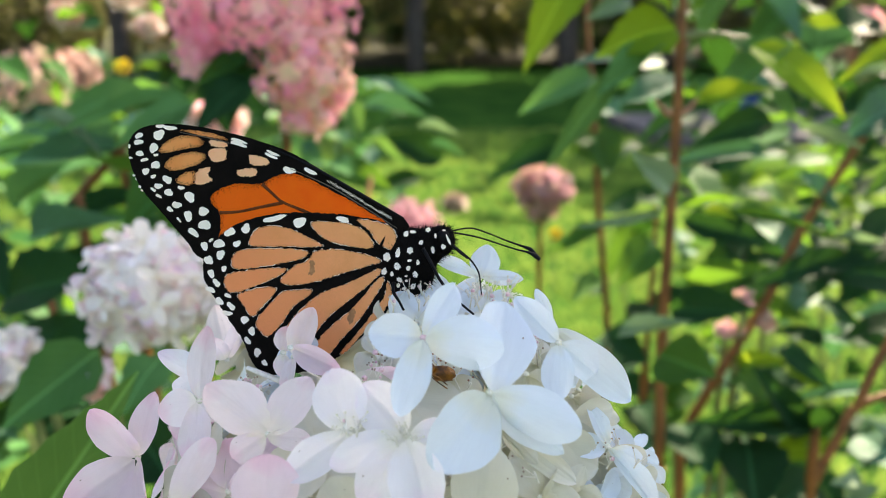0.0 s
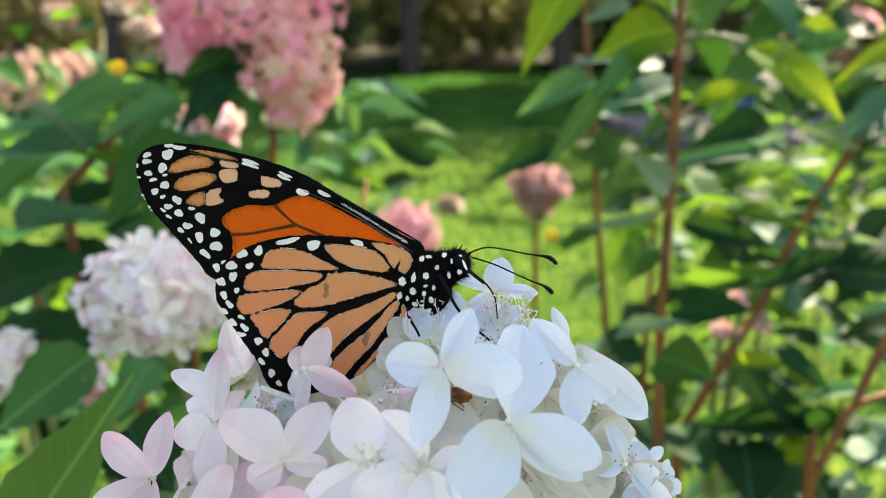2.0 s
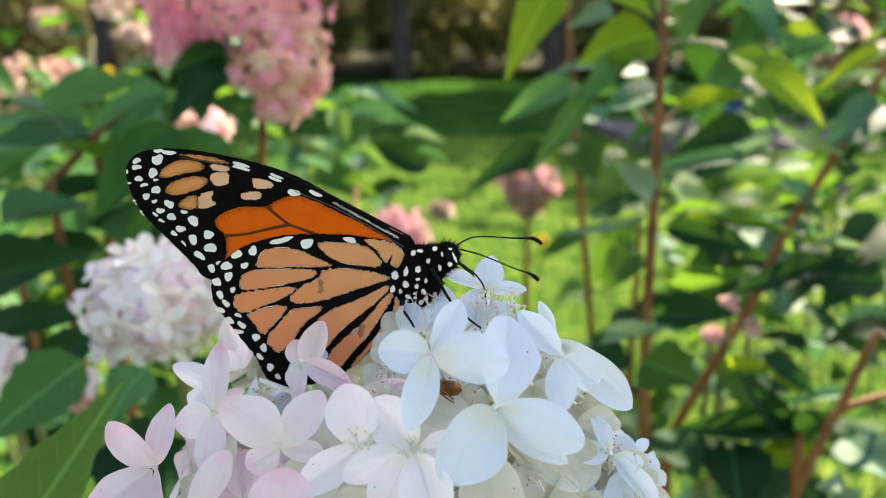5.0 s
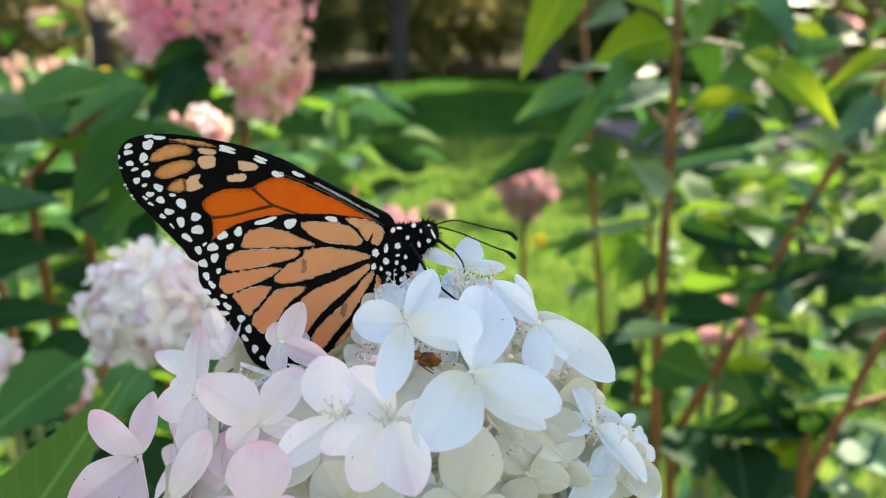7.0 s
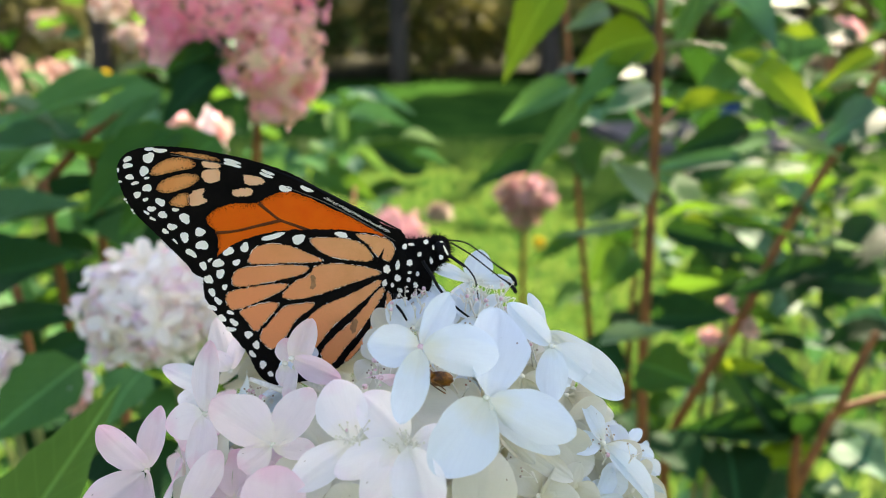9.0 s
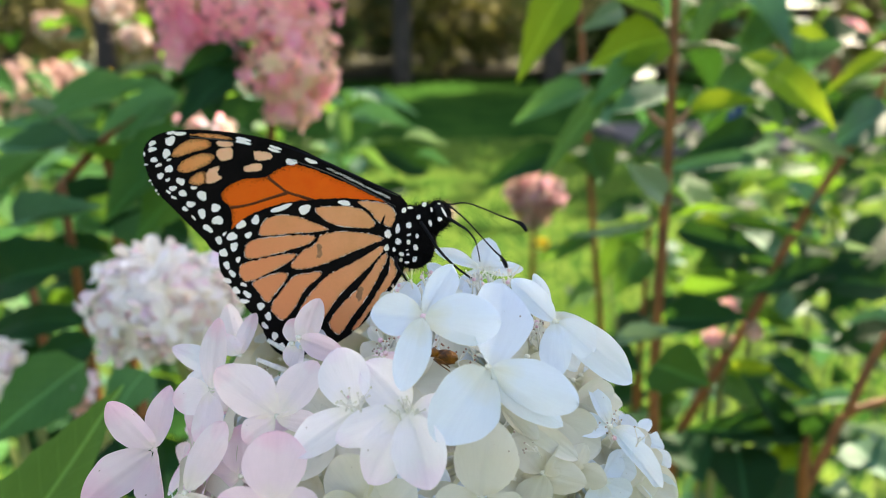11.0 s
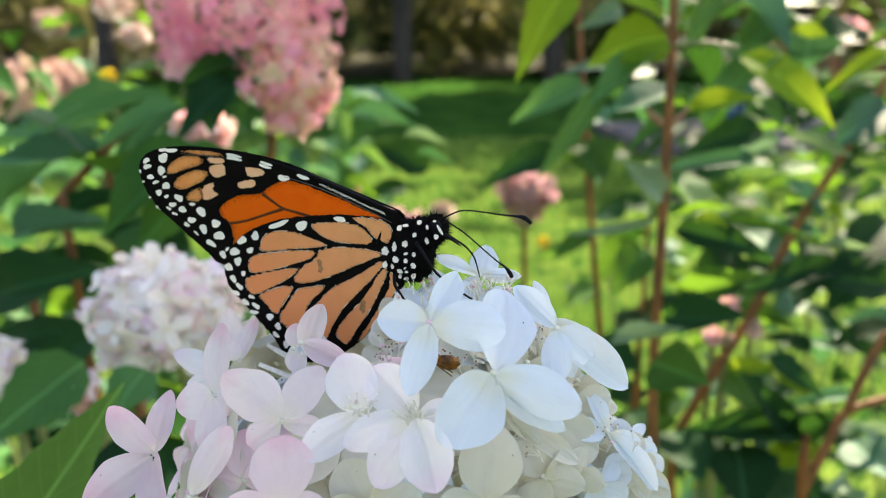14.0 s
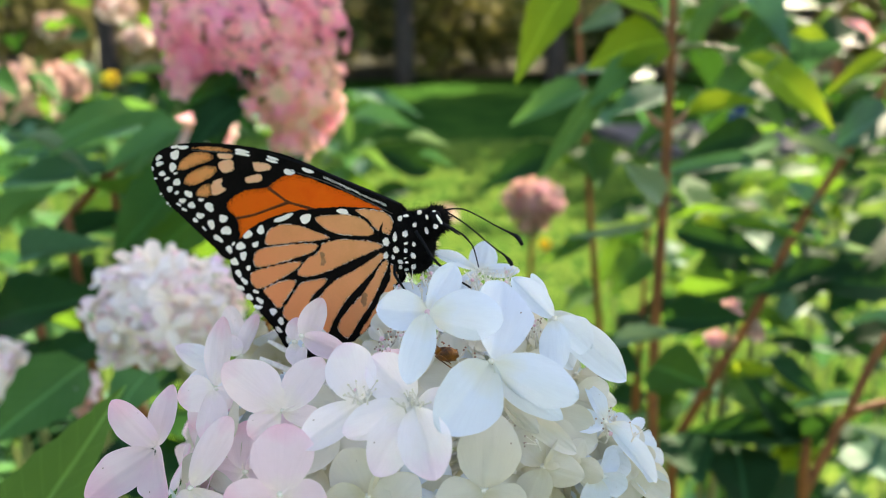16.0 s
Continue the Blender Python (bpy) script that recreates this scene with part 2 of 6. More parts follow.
stem_green = rough_stuff("stem_green", (0.12, 0.16, 0.05), (0.24, 0.28, 0.10), 80, 0.5, 0.3, 0.001)
bark = rough_stuff("bark", (0.030, 0.025, 0.024), (0.085, 0.072, 0.066), 5, 0.9, 1.0, 0.04)
# lawn in two tones: dark ground for the shaded part, bright blades for the sunlit
shaded_turf = rough_stuff("shaded_turf", (0.012, 0.054, 0.010), (0.040, 0.112, 0.019), 1.6, 1.0, 0.6, 0.03, fine=14, gloss=0.0)
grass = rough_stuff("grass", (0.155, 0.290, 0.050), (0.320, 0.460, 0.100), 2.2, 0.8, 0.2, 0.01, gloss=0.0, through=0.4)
litter = rough_stuff("litter", (0.022, 0.028, 0.014), (0.058, 0.060, 0.032), 2.5, 0.9, 0.8, 0.03, gloss=0.05)
paving = rough_stuff("paving", (0.060, 0.056, 0.062), (0.10, 0.094, 0.10), 3, 0.8, 0.4, 0.01)
wood_red = rough_stuff("wood_red", (0.15, 0.055, 0.022), (0.30, 0.125, 0.05), 7, 0.6, 0.4, 0.005)
glaze_blue = rough_stuff("glaze_blue", (0.012, 0.040, 0.11), (0.030, 0.085, 0.20), 14, 0.25, 0.1, 0.002)
clay = rough_stuff("clay", (0.42, 0.14, 0.06), (0.60, 0.24, 0.11), 12, 0.75, 0.3, 0.003)
WOODLAND = [
    rough_stuff("canopy_dark", (0.040, 0.070, 0.022), (0.105, 0.150, 0.042), 1.2, 0.6, 0.1, 0.01, gloss=0.05, through=0.35),
    rough_stuff("canopy_olive", (0.09, 0.105, 0.036), (0.21, 0.20, 0.075), 1.2, 0.6, 0.1, 0.01, gloss=0.05, through=0.35),
    rough_stuff("canopy_fall", (0.10, 0.11, 0.030), (0.26, 0.25, 0.07), 1.2, 0.6, 0.1, 0.01, gloss=0.05, through=0.35),
]
petal_yellow = petal_stuff("petal_yellow", (0.70, 0.45, 0.02), (0.88, 0.68, 0.04), (0.88, 0.72, 0.06))


# ---- mesh helpers ----
def part(name, bm, material, parent=None, label="", smooth=True):
    data = bpy.data.meshes.new(name)
    bm.to_mesh(data)
    bm.free()
    return piece(name, data, material, parent, label, smooth)


def piece(name, data, material, parent=None, label="", smooth=True):
    if material is not None and not data.materials:
        data.materials.append(material)
    if smooth:
        data.shade_smooth()
    ob = new(name, data)
    ob.parent = parent
    return tagged(ob, label)


def empty(name, at=(0, 0, 0), label="", category="", group=""):
    ob = new(name)
    ob.empty_display_size = 0.01
    ob.location = at
    return tagged(ob, label, category, group)


def put_tube(bm, points, radii, sides=8):
    """A bent, tapered rod with closed ends through the points."""
    pts = [Vector(p) for p in points]
    rings = []
    side = None
    for i, p in enumerate(pts):
        d = (pts[min(i + 1, len(pts) - 1)] - pts[max(i - 1, 0)]).normalized()
        if side is None:
            side = d.orthogonal().normalized()
        side = (side - d * side.dot(d)).normalized()
        up = d.cross(side)
        r = radii[i] if isinstance(radii, (list, tuple)) else radii
        rings.append([bm.verts.new(p + r * (math.cos(a) * side + math.sin(a) * up)) for a in (k * math.tau / sides for k in range(sides))])
    for a, b in zip(rings, rings[1:]):
        for k in range(sides):
            bm.faces.new((a[k], a[(k + 1) % sides], b[(k + 1) % sides], b[k]))
    bm.faces.new(rings[0][::-1])
    bm.faces.new(rings[-1])


def spline(points, steps=4, closed=False):
    """Catmull-Rom through the points."""
    p = [Vector(q) for q in points]
    n, out = len(p), []
    for i in range(n if closed else n - 1):
        a, b, c, d = (p[(i + k) % n] if closed else p[min(max(i + k, 0), n - 1)] for k in (-1, 0, 1, 2))
        for s in range(steps):
            u = s / steps
            out.append(0.5 * (2 * b + (c - a) * u + (2 * a - 5 * b + 4 * c - d) * u * u + (3 * b - a - 3 * c + d) * u**3))
    return out if closed else out + [p[-1]]


def tube(points, radii, sides=8, steps=4):
    bm = bmesh.new()
    pts = spline(points, steps)
    if isinstance(radii, (list, tuple)):
        radii = [float(r) for r in np.interp(np.linspace(0, 1, len(pts)), np.linspace(0, 1, len(radii)), radii)]
    put_tube(bm, pts, radii, sides)
    return bm


def blob(radius, squash=(1, 1, 1), rings=10, rough=0.0, seed=0.0, at=(0, 0, 0)):
    bm = bmesh.new()
    bmesh.ops.create_uvsphere(bm, u_segments=rings * 2, v_segments=rings, radius=1)
    for v in bm.verts:
        k = 1 + rough * noise.noise(v.co * 2.1 + Vector((seed, seed, 0)))
        v.co = Vector(at) + Vector(v.co[i] * radius * squash[i] * k for i in range(3))
    return bm


def sheet_mesh(name, profile, cup, curl, wave, seed, rows=9, columns=6, teeth=0.0, fold=0.0):
    """A petal or leaf blade: unit length along y, unit width along x, its upper face towards z."""
    rnd = random.Random(seed)
    ph = [rnd.uniform(0, 6.3) for _ in range(4)]
    verts, faces = [], []
    for i in range(rows + 1):
        v = 0.35 * i / rows + 0.65 * math.sin(math.pi / 2 * i / rows)
        w = max(profile(v), 0.015)
        for j in range(columns + 1):
            s = 2 * j / columns - 1
            x = 0.5 * w * s
            if teeth and abs(s) == 1 and 0.08 < v < 0.97:
                x *= 1 + teeth * (1 if i % 2 else -1)
            z = cup * (x * x * 4) + curl * v * v + fold * abs(x)
            z += wave * (math.sin(5 * v + ph[0]) * s + math.sin(8 * v + ph[1] + 2 * s) * 0.5) * w
            verts.append((x + 0.02 * math.sin(3 * v + ph[2]), v, z))
    n = columns + 1
    for i in range(rows):
        for j in range(columns):
            a = i * n + j
            faces.append((a, a + 1, a + n + 1, a + n))
    data = bpy.data.meshes.new(name)
    data.from_pydata(verts, [], faces)
    data.shade_smooth()
    return data


def petal_profile(v):
    return math.sqrt(max(0.0, 1 - abs((v - 0.55) / 0.45) ** 2.05)) if v > 0.1 else 0.16 + 2.2 * v


def sepal_mesh(seed, cup, curl, crease, widest=1.2, blunt=0.62):
    """A sepal blade with a creased midrib, fanned side veins, a rolling rim and a slightly uneven outline."""
    rnd = random.Random(seed)
    ph = [rnd.uniform(0, 6.3) for _ in range(6)]
    verts, faces = [], []
    rows, columns = 18, 14
    for i in range(rows + 1):
        v = 0.35 * i / rows + 0.65 * math.sin(math.pi / 2 * i / rows)
        w = max(math.sin(math.pi * min(v, 0.9995) ** widest) ** blunt * 0.985, 0.05 if i < rows else 0.02)
        for j in range(columns + 1):
            s = 2 * j / columns - 1
            x = 0.5 * w * s * (1 + 0.022 * math.sin(9 * v + ph[0] + 2 * s) + 0.012 * math.sin(21 * v + ph[1]))
            z = cup * x * x * 4 + curl * v * v
            z -= crease * math.exp(-((x / 0.045) ** 2)) * (1 - v) ** 0.5
            z += 0.007 * math.cos(s * math.pi * 4.0 + ph[2]) * math.sin(math.pi * v) * (1 - 0.5 * abs(s))
            z += 0.032 * s * s * math.sin(7 * v + ph[3] + 1.5 * s) + 0.020 * math.sin(5 * v + ph[4]) * s
            verts.append((x + 0.025 * math.sin(2.6 * v + ph[5]) * v, v, z))
    n = columns + 1
    for i in range(rows):
        for j in range(columns):
            a = i * n + j
            faces.append((a, a + 1, a + n + 1, a + n))
    data = bpy.data.meshes.new("petal")
    data.from_pydata(verts, [], faces)
    data.shade_smooth()
    return data


def leaf_profile(v):
    return 1.02 * math.sin(math.pi * v**0.72) ** 0.85 * (1 - 0.25 * v * v) if 0 < v < 1 else 0.0


def frame_of(base, tip, width, facing, length=None):
    """The matrix that lays a unit blade from base to tip, its face turned to facing."""
    base, tip = Vector(base), Vector(tip)
    y = tip - base
    size = y.length
    y.normalize()
    x = y.cross(Vector(facing))
    x = x.normalized() if x.length > 1e-6 else y.orthogonal().normalized()
    z = x.cross(y)
    return Matrix.Translation(base) @ Matrix((x, y, z)).transposed().to_4x4() @ Matrix.Diagonal((width, size, size, 1))


def with_material(meshes, materials):
    out = []
    for k, m in enumerate(materials):
        row = []
        for d in meshes:
            c = d.copy()
            c.materials.append(m)
            row.append(c)
        out.append(row)
    return out


petal_shapes = [sepal_mesh(*k) for k in ((1, 0.11, 0.05, 0.022, 1.02, 0.54), (2, -0.10, -0.09, 0.014, 1.08, 0.5), (3, 0.16, 0.08, 0.026, 1.0, 0.56), (4, -0.12, 0.03, 0.018, 0.98, 0.6), (5, 0.07, -0.12, 0.016, 1.06, 0.52), (6, 0.18, -0.05, 0.024, 1.02, 0.55))]
PETAL_MESHES = with_material(petal_shapes, PETALS)
small_petals = [sheet_mesh("petal", petal_profile, c, k, 0.03, s + 20, 5, 4) for s, (c, k) in enumerate([(0.15, 0.1), (-0.1, -0.1)])]
leaf_shapes = [sheet_mesh("leaf", leaf_profile, 0.0, c, 0.035, s + 40, 14, 6, 0.05, f) for s, (c, f) in enumerate([(-0.12, 0.28), (-0.25, 0.20), (0.06, 0.35), (-0.35, 0.12)])]
LEAF_MESHES = with_material(leaf_shapes, LEAVES)


def leaf(parent, tone, base, tip, width, roll=0, name="leaf"):
    """One leaf of a shrub, from its stalk's end to its point; roll turns its face about its length."""
    rnd = random.Random(f"{base}{tip}")
    o = Vector(parent.location) if parent else Vector()
    d = (Vector(tip) - Vector(base)).normalized()
    facing = Matrix.Rotation(radians(roll), 3, d) @ Vector((0.0, -0.75, 0.66))
    ob = piece(name, rnd.choice(LEAF_MESHES[tone]), None, parent)
    ob.matrix_local = frame_of(Vector(base) - o, Vector(tip) - o, width * 1.14, facing)
    return ob


def leaves_in(parent, count, low, high, tones, size, seed, keep_out=None):
    """Leaves spread through the body of a shrub, hanging outwards and down."""
    rnd = random.Random(seed)
    made = 0
    o = Vector(parent.location)
    while made < count:
        p = Vector([rnd.uniform(a, b) for a, b in zip(low, high)])
        if keep_out and keep_out(p):
            continue
        a = rnd.uniform(0, math.tau)
        d = Vector((math.cos(a), math.sin(a), rnd.uniform(-0.7, 0.35))).normalized()
        s = rnd.uniform(*size)
        ob = piece("leaf", rnd.choice(LEAF_MESHES[rnd.choice(tones)]), None, parent)
        up = Vector((rnd.uniform(-0.5, 0.5), rnd.uniform(-0.7, 0.3), 1))
        ob.matrix_local = frame_of(p - o, p + d * s - o, s * rnd.uniform(0.5, 0.7), up)
        made += 1


# ---- ground ----
bm = bmesh.new()
bmesh.ops.create_grid(bm, x_segments=60, y_segments=60, size=1)
for v in bm.verts:
    v.co = Vector((v.co.x * abs(v.co.x) * 300, v.co.y * abs(v.co.y) * 300, 0))
    v.co.z = 0.05 * noise.noise(v.co * 0.12) if v.co.length < 60 else 0.0
    v.co.z -= 0.05
tagged(part("ground", bm, shaded_turf), "mown green lawn, coloured dark for its shaded far part", "lawn", kind="structure")

# brown ground added out of view, to lessen green bounce on the petals
bm = bmesh.new()
bmesh.ops.create_grid(bm, x_segments=40, y_segments=24, size=1)
for v in bm.verts:
    e = 0.25 * noise.noise(Vector((v.co.x * 3, v.co.y * 3, 4)))
    rim = max(abs(v.co.x), abs(v.co.y))
    k = 1 / (abs(v.co.x) ** 4 + abs(v.co.y) ** 4 + 1e-6) ** 0.25 * rim
    edge = max(0.0, rim - 0.8) / 0.2
    v.co = Vector((v.co.x * k * 3.4 + e, -0.95 + v.co.y * k * 2.6 + e, 0.02 + 0.03 * noise.noise(v.co * 14) - 0.22 * edge * edge))
tagged(part("unseen_bed", bm, litter), "unseen brown soil added to cut the green bounce light", "flower bed", kind="structure")

# brighter blades only on the near lawn, painting its sunlit zone
bm = bmesh.new()
rnd = random.Random(5)
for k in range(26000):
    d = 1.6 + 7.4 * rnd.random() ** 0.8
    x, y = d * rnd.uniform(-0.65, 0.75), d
    z = -0.05 + 0.05 * noise.noise(Vector((x, y, 0)) * 0.12) - 0.004
    for b in range(3):
        a, h, w = rnd.uniform(0, math.tau), rnd.uniform(0.025, 0.06), rnd.uniform(0.004, 0.008)
        e = Vector((math.cos(a), math.sin(a), 0))
        q = Vector((x + rnd.uniform(-.03, .03), y + rnd.uniform(-.03, .03), z))
        lean = Vector((rnd.uniform(-.5, .5), rnd.uniform(-.5, .5), 1)) * h
        bm.faces.new([bm.verts.new(q - e * w), bm.verts.new(q + e * w), bm.verts.new(q + lean)])
tagged(part("grass", bm, grass, None, smooth=False), "short lawn grass blades, coloured bright for the sunlit part", "grass", kind="stuff")

bm = bmesh.new()
bmesh.ops.create_grid(bm, x_segments=40, y_segments=16, size=1)
for v in bm.verts:
    v.co = Vector((v.co.x * 40, 31.5 + v.co.y * 13 + 1.2 * noise.noise(Vector((v.co.x * 6, 0, 0))), 0.06 + 0.06 * noise.noise(v.co * 9)))
tagged(part("woodland_floor", bm, litter), "brown leaf litter under the trees", "leaf litter", kind="structure")

bm = bmesh.new()
bmesh.ops.create_cube(bm, size=1)
for v in bm.verts:
    x, y, z = v.co
    v.co = Vector(((2.0 if x < 0 else 6.6) + (0.0 if y < 0 else -0.2), 8.9 + y * 1.9 + (x * 0.6), 0.02 + z * 0.12))
bmesh.ops.bevel(bm, geom=bm.edges[:], offset=0.01, segments=1, affect="EDGES")
tagged(part("garden_path", bm, paving, None, smooth=False), "pale grey paved path across the lawn", "path", kind="structure")


# ---- woodland behind the lawn ----
def leaf_cloud(count, radius, leaf_size, seed, squash=(1, 1, 1), at=(0, 0, 0), clumps=14):
    """Many small leaves in uneven clumps with gaps."""
    rnd = random.Random(seed)
    bm = bmesh.new()
    centres = []
    for k in range(clumps):
        d = Vector((rnd.gauss(0, 1), rnd.gauss(0, 1), rnd.gauss(0, 1))).normalized() * rnd.uniform(0.35, 0.95)
        centres.append((Vector(d[i] * squash[i] * radius for i in range(3)) + Vector(at), radius * rnd.uniform(0.22, 0.42)))
    for k in range(count):
        c, r = rnd.choice(centres)
        p = c + Vector((rnd.gauss(0, 1), rnd.gauss(0, 1), rnd.gauss(0, 0.8))) * r * 0.6
        d = Vector((rnd.uniform(-1, 1), rnd.uniform(-1, 1), rnd.uniform(-0.9, 0.3))).normalized()
        n = Vector((rnd.uniform(-0.7, 0.7), rnd.uniform(-0.7, 0.7), 1))
        x = d.cross(n).normalized()
        s = leaf_size * rnd.uniform(0.6, 1.3)
        q = [p, p + d * s * 0.5 + x * s * 0.3, p + d * s, p + d * s * 0.5 - x * s * 0.3]
        bm.faces.new([bm.verts.new(v) for v in q])
    return bm


def build_tree(seed, height, spread, tone, leaf_count=3600, leaf_size=0.52, lean=0.0):
    rnd = random.Random(seed)
    tree = empty("tree", (0, 0, 0), "tall woodland tree with a dark trunk and leafy crown", "tree", "trees of the wood")
    r = height * 0.014
    part("trunk", tube([(0, 0, -0.3), (lean * 0.2, 0.05, height * 0.3), (lean * 0.6, -0.1, height * 0.6), (lean, 0, height * 0.92)], [r * 1.35, r, r * 0.7, r * 0.2], 10), bark, tree)
    for k in range(5):
        a, z = rnd.uniform(0, 6.3), height * rnd.uniform(0.35, 0.75)
        e = Vector((math.cos(a), math.sin(a), 0.7)) * spread * 0.8
        s = Vector((lean * z / height, 0, z))
        part("limb", tube([s, s + e * 0.5, s + e + Vector((0, 0, 0.4))], [r * 0.4, r * 0.25, r * 0.08], 6), bark, tree)
    part("crown", leaf_cloud(leaf_count, spread, leaf_size, seed + 9, (1, 1, height * 0.34 / spread), (lean * 0.7, 0, height * 0.62), 22), WOODLAND[tone], tree, smooth=False)
    return tree


tree_models = [build_tree(11, 13, 3.0, 0), build_tree(12, 15, 3.2, 1, lean=0.6), build_tree(13, 12, 2.6, 0, lean=-0.5), build_tree(14, 14, 3.0, 2)]
rnd = random.Random(3)
spots = [(-0.85, 17.6), (2.45, 18.0), (-0.3, 20.5), (4.6, 18.4), (-3.6, 17.0), (-6.8, 16.6), (-10.5, 17.5), (7.6, 17.6), (11.0, 18.5), (14.5, 18), (18.5, 19.5), (-14.5, 17), (-18.5, 19)]
spots += [(x + rnd.uniform(-1.2, 1.2), y + rnd.uniform(-1.5, 1.5)) for y in (25,) for x in range(-22, 27, 11)]
# ring of added trees, mostly out of view, to block low sky light
spots += [(-9, 9), (-10, 14), (-11, 4), (-10, -2), (16, 13), (19, 19), (14.5, 5), (13, -1), (-7, -9), (-1, -12), (6, -10), (-12, -7), (12, -7)]
for k, (x, y) in enumerate(spots):
    # the ring is scaled down to let more sky light onto the petals
    m = pose(x, y, 0, 0, 0, rnd.uniform(0, 360)) @ Matrix.Scale(0.88 if y > 15 else 0.62, 4)
    if k < 4:
        tree_models[k].matrix_basis = m
    else:
        copy_thing(tree_models[k % 4], m)


def build_thicket(seed, tone):
    bush = empty("thicket", (0, 0, 0), "dense shady undergrowth at the edge of the wood", "bush", "undergrowth of the wood")
    for k in range(4):
        a = k * 1.7 + seed
        part("stem", tube([(0, 0, -0.1), (math.cos(a) * 0.3, math.sin(a) * 0.3, 0.9), (math.cos(a) * 0.9, math.sin(a) * 0.9, 2.0)], [0.04, 0.03, 0.01], 6), bark, bush)
    part("foliage", leaf_cloud(1500, 1.7, 0.22, seed, (1.1, 1.0, 0.9), (0, 0, 1.5), 16), WOODLAND[tone], bush, smooth=False)
    return bush


thickets = [build_thicket(31, 0), build_thicket(32, 1), build_thicket(33, 2)]
rnd = random.Random(8)
k = 0
for y, step in ((19.2, 3.0), (21.5, 1.8), (25, 2.2), (32, 2.6), (40, 3.0)):
    for i in range(int(-y * 0.75 / step), int(y * 0.8 / step) + 1):
        m = pose(i * step + rnd.uniform(-0.8, 0.8), y + rnd.uniform(-1.0, 1.0), 0, 0, 0, rnd.uniform(0, 360)) @ Matrix.Scale(1 if y < 36 else 1.8, 4)
        kind = rnd.choice((0, 0, 1, 1, 2))
        if k < 3:
            thickets[k].matrix_basis = m
        else:
            copy_thing(thickets[kind], m)
        k += 1

# an unseen tree added beside the bed, its crown set to shade the flower head
shade_tree = empty("tree", (3.6, 3.3, 0), "unseen tree added so that its crown shades the flower head", "tree")
part("trunk", tube([(0, 0, -0.1), (-0.05, 0.05, 1.6), (-0.2, -0.1, 3.2), (-0.5, -0.3, 4.6)], [0.09, 0.07, 0.05, 0.02], 10), bark, shade_tree)
for e in ((-2.3, -0.6, 4.1), (-1.5, 0.3, 4.6), (-1.9, -0.2, 4.4), (-2.2, 0.2, 4.3), (-1.6, -0.8, 3.9)):
    part("limb", tube([(-0.15, -0.08, 2.8), Vector((-0.15, -0.08, 3.0)).lerp(Vector(e), 0.5), e], [0.035, 0.025, 0.006], 6), bark, shade_tree)
part("crown", leaf_cloud(7000, 0.62, 0.10, 77, (1, 1, 0.8), (-1.88, -0.36, 4.2), 36), WOODLAND[0], shade_tree, smooth=False)

# ---- things on the lawn ----
pot = empty("flower_pot", (3.005, 8.567, -0.074), "glazed dark blue flower pot beside the path", "pot")
pot.location.z = 0.08
bm = bmesh.new()
ring = [(0.13, 0), (0.17, 0.12), (0.20, 0.28), (0.19, 0.34), (0.22, 0.36), (0.22, 0.40), (0.19, 0.40), (0.17, 0.33)]
rows = [[bm.verts.new((r * math.cos(k * math.tau / 20), r * math.sin(k * math.tau / 20), z)) for k in range(20)] for r, z in ring]
for a, b in zip(rows, rows[1:]):
    for k in range(20):
        bm.faces.new((a[k], a[(k + 1) % 20], b[(k + 1) % 20], b[k]))
bm.faces.new(rows[0][::-1])
bm.faces.new(rows[-1])
part("vessel", bm, glaze_blue, pot)

deck = empty("wooden_planter", (6.0, 10.7, 0), "red-brown slatted wooden planter box on the lawn", "planter")
for k in range(5):
    bm = bmesh.new()
    bmesh.ops.create_cube(bm, size=1)
    bmesh.ops.scale(bm, vec=(2.6, 0.04, 0.13), verts=bm.verts)
    bmesh.ops.translate(bm, vec=(0.4, 0, 0.02 + 0.14 * k), verts=bm.verts)
    bmesh.ops.bevel(bm, geom=bm.edges[:], offset=0.008, segments=1, affect="EDGES")
    part("board", bm, wood_red, deck, smooth=False)
for x in (-0.85, 0.4, 1.65):
    bm = bmesh.new()
    bmesh.ops.create_cube(bm, size=1)
    bmesh.ops.scale(bm, vec=(0.09, 0.09, 0.86), verts=bm.verts)
    bmesh.ops.translate(bm, vec=(x, 0.065, 0.36), verts=bm.verts)
    part("post", bm, wood_red, deck, smooth=False)


# ---- flowers and shrubs ----
def joined_floret(radius, seed, petals, count=4, wide=0.88):
    """A small four-sepalled floret in one mesh, for flower heads farther off."""
    rnd = random.Random(seed)
    verts, faces = [], []
    for k in range(count):
        a = k * math.tau / count + rnd.uniform(-0.25, 0.25)
        y = Vector((math.cos(a), math.sin(a), rnd.uniform(-0.1, 0.45))) * radius * rnd.uniform(0.85, 1.15)
        m = frame_of((0, 0, 0), y, radius * wide * rnd.uniform(0.85, 1.15), (0, 0, 1))
        d = rnd.choice(petals)
        n = len(verts)
        verts += [m @ v.co for v in d.vertices]
        faces += [[i + n for i in f.vertices] for f in d.polygons]
    data = bpy.data.meshes.new("floret")
    data.from_pydata(verts, [], faces)
    data.shade_smooth()
    return data


def unit_floret(seed, material, wide=0.88):
    """The same at unit size, so that the sepal's colours run over it."""
    d = joined_floret(1.0, seed, small_petals, 4, wide)
    d.materials.append(material)
    return d


FAR_WHITE = [unit_floret(60 + k, FAR_WHITES[c], 0.62) for k, c in enumerate((0, 0, 1, 2, 3, 0, 3, 1))]
FAR_DUSTY = [unit_floret(80 + k, DUSTY[c]) for k, c in enumerate((0, 0, 1))]
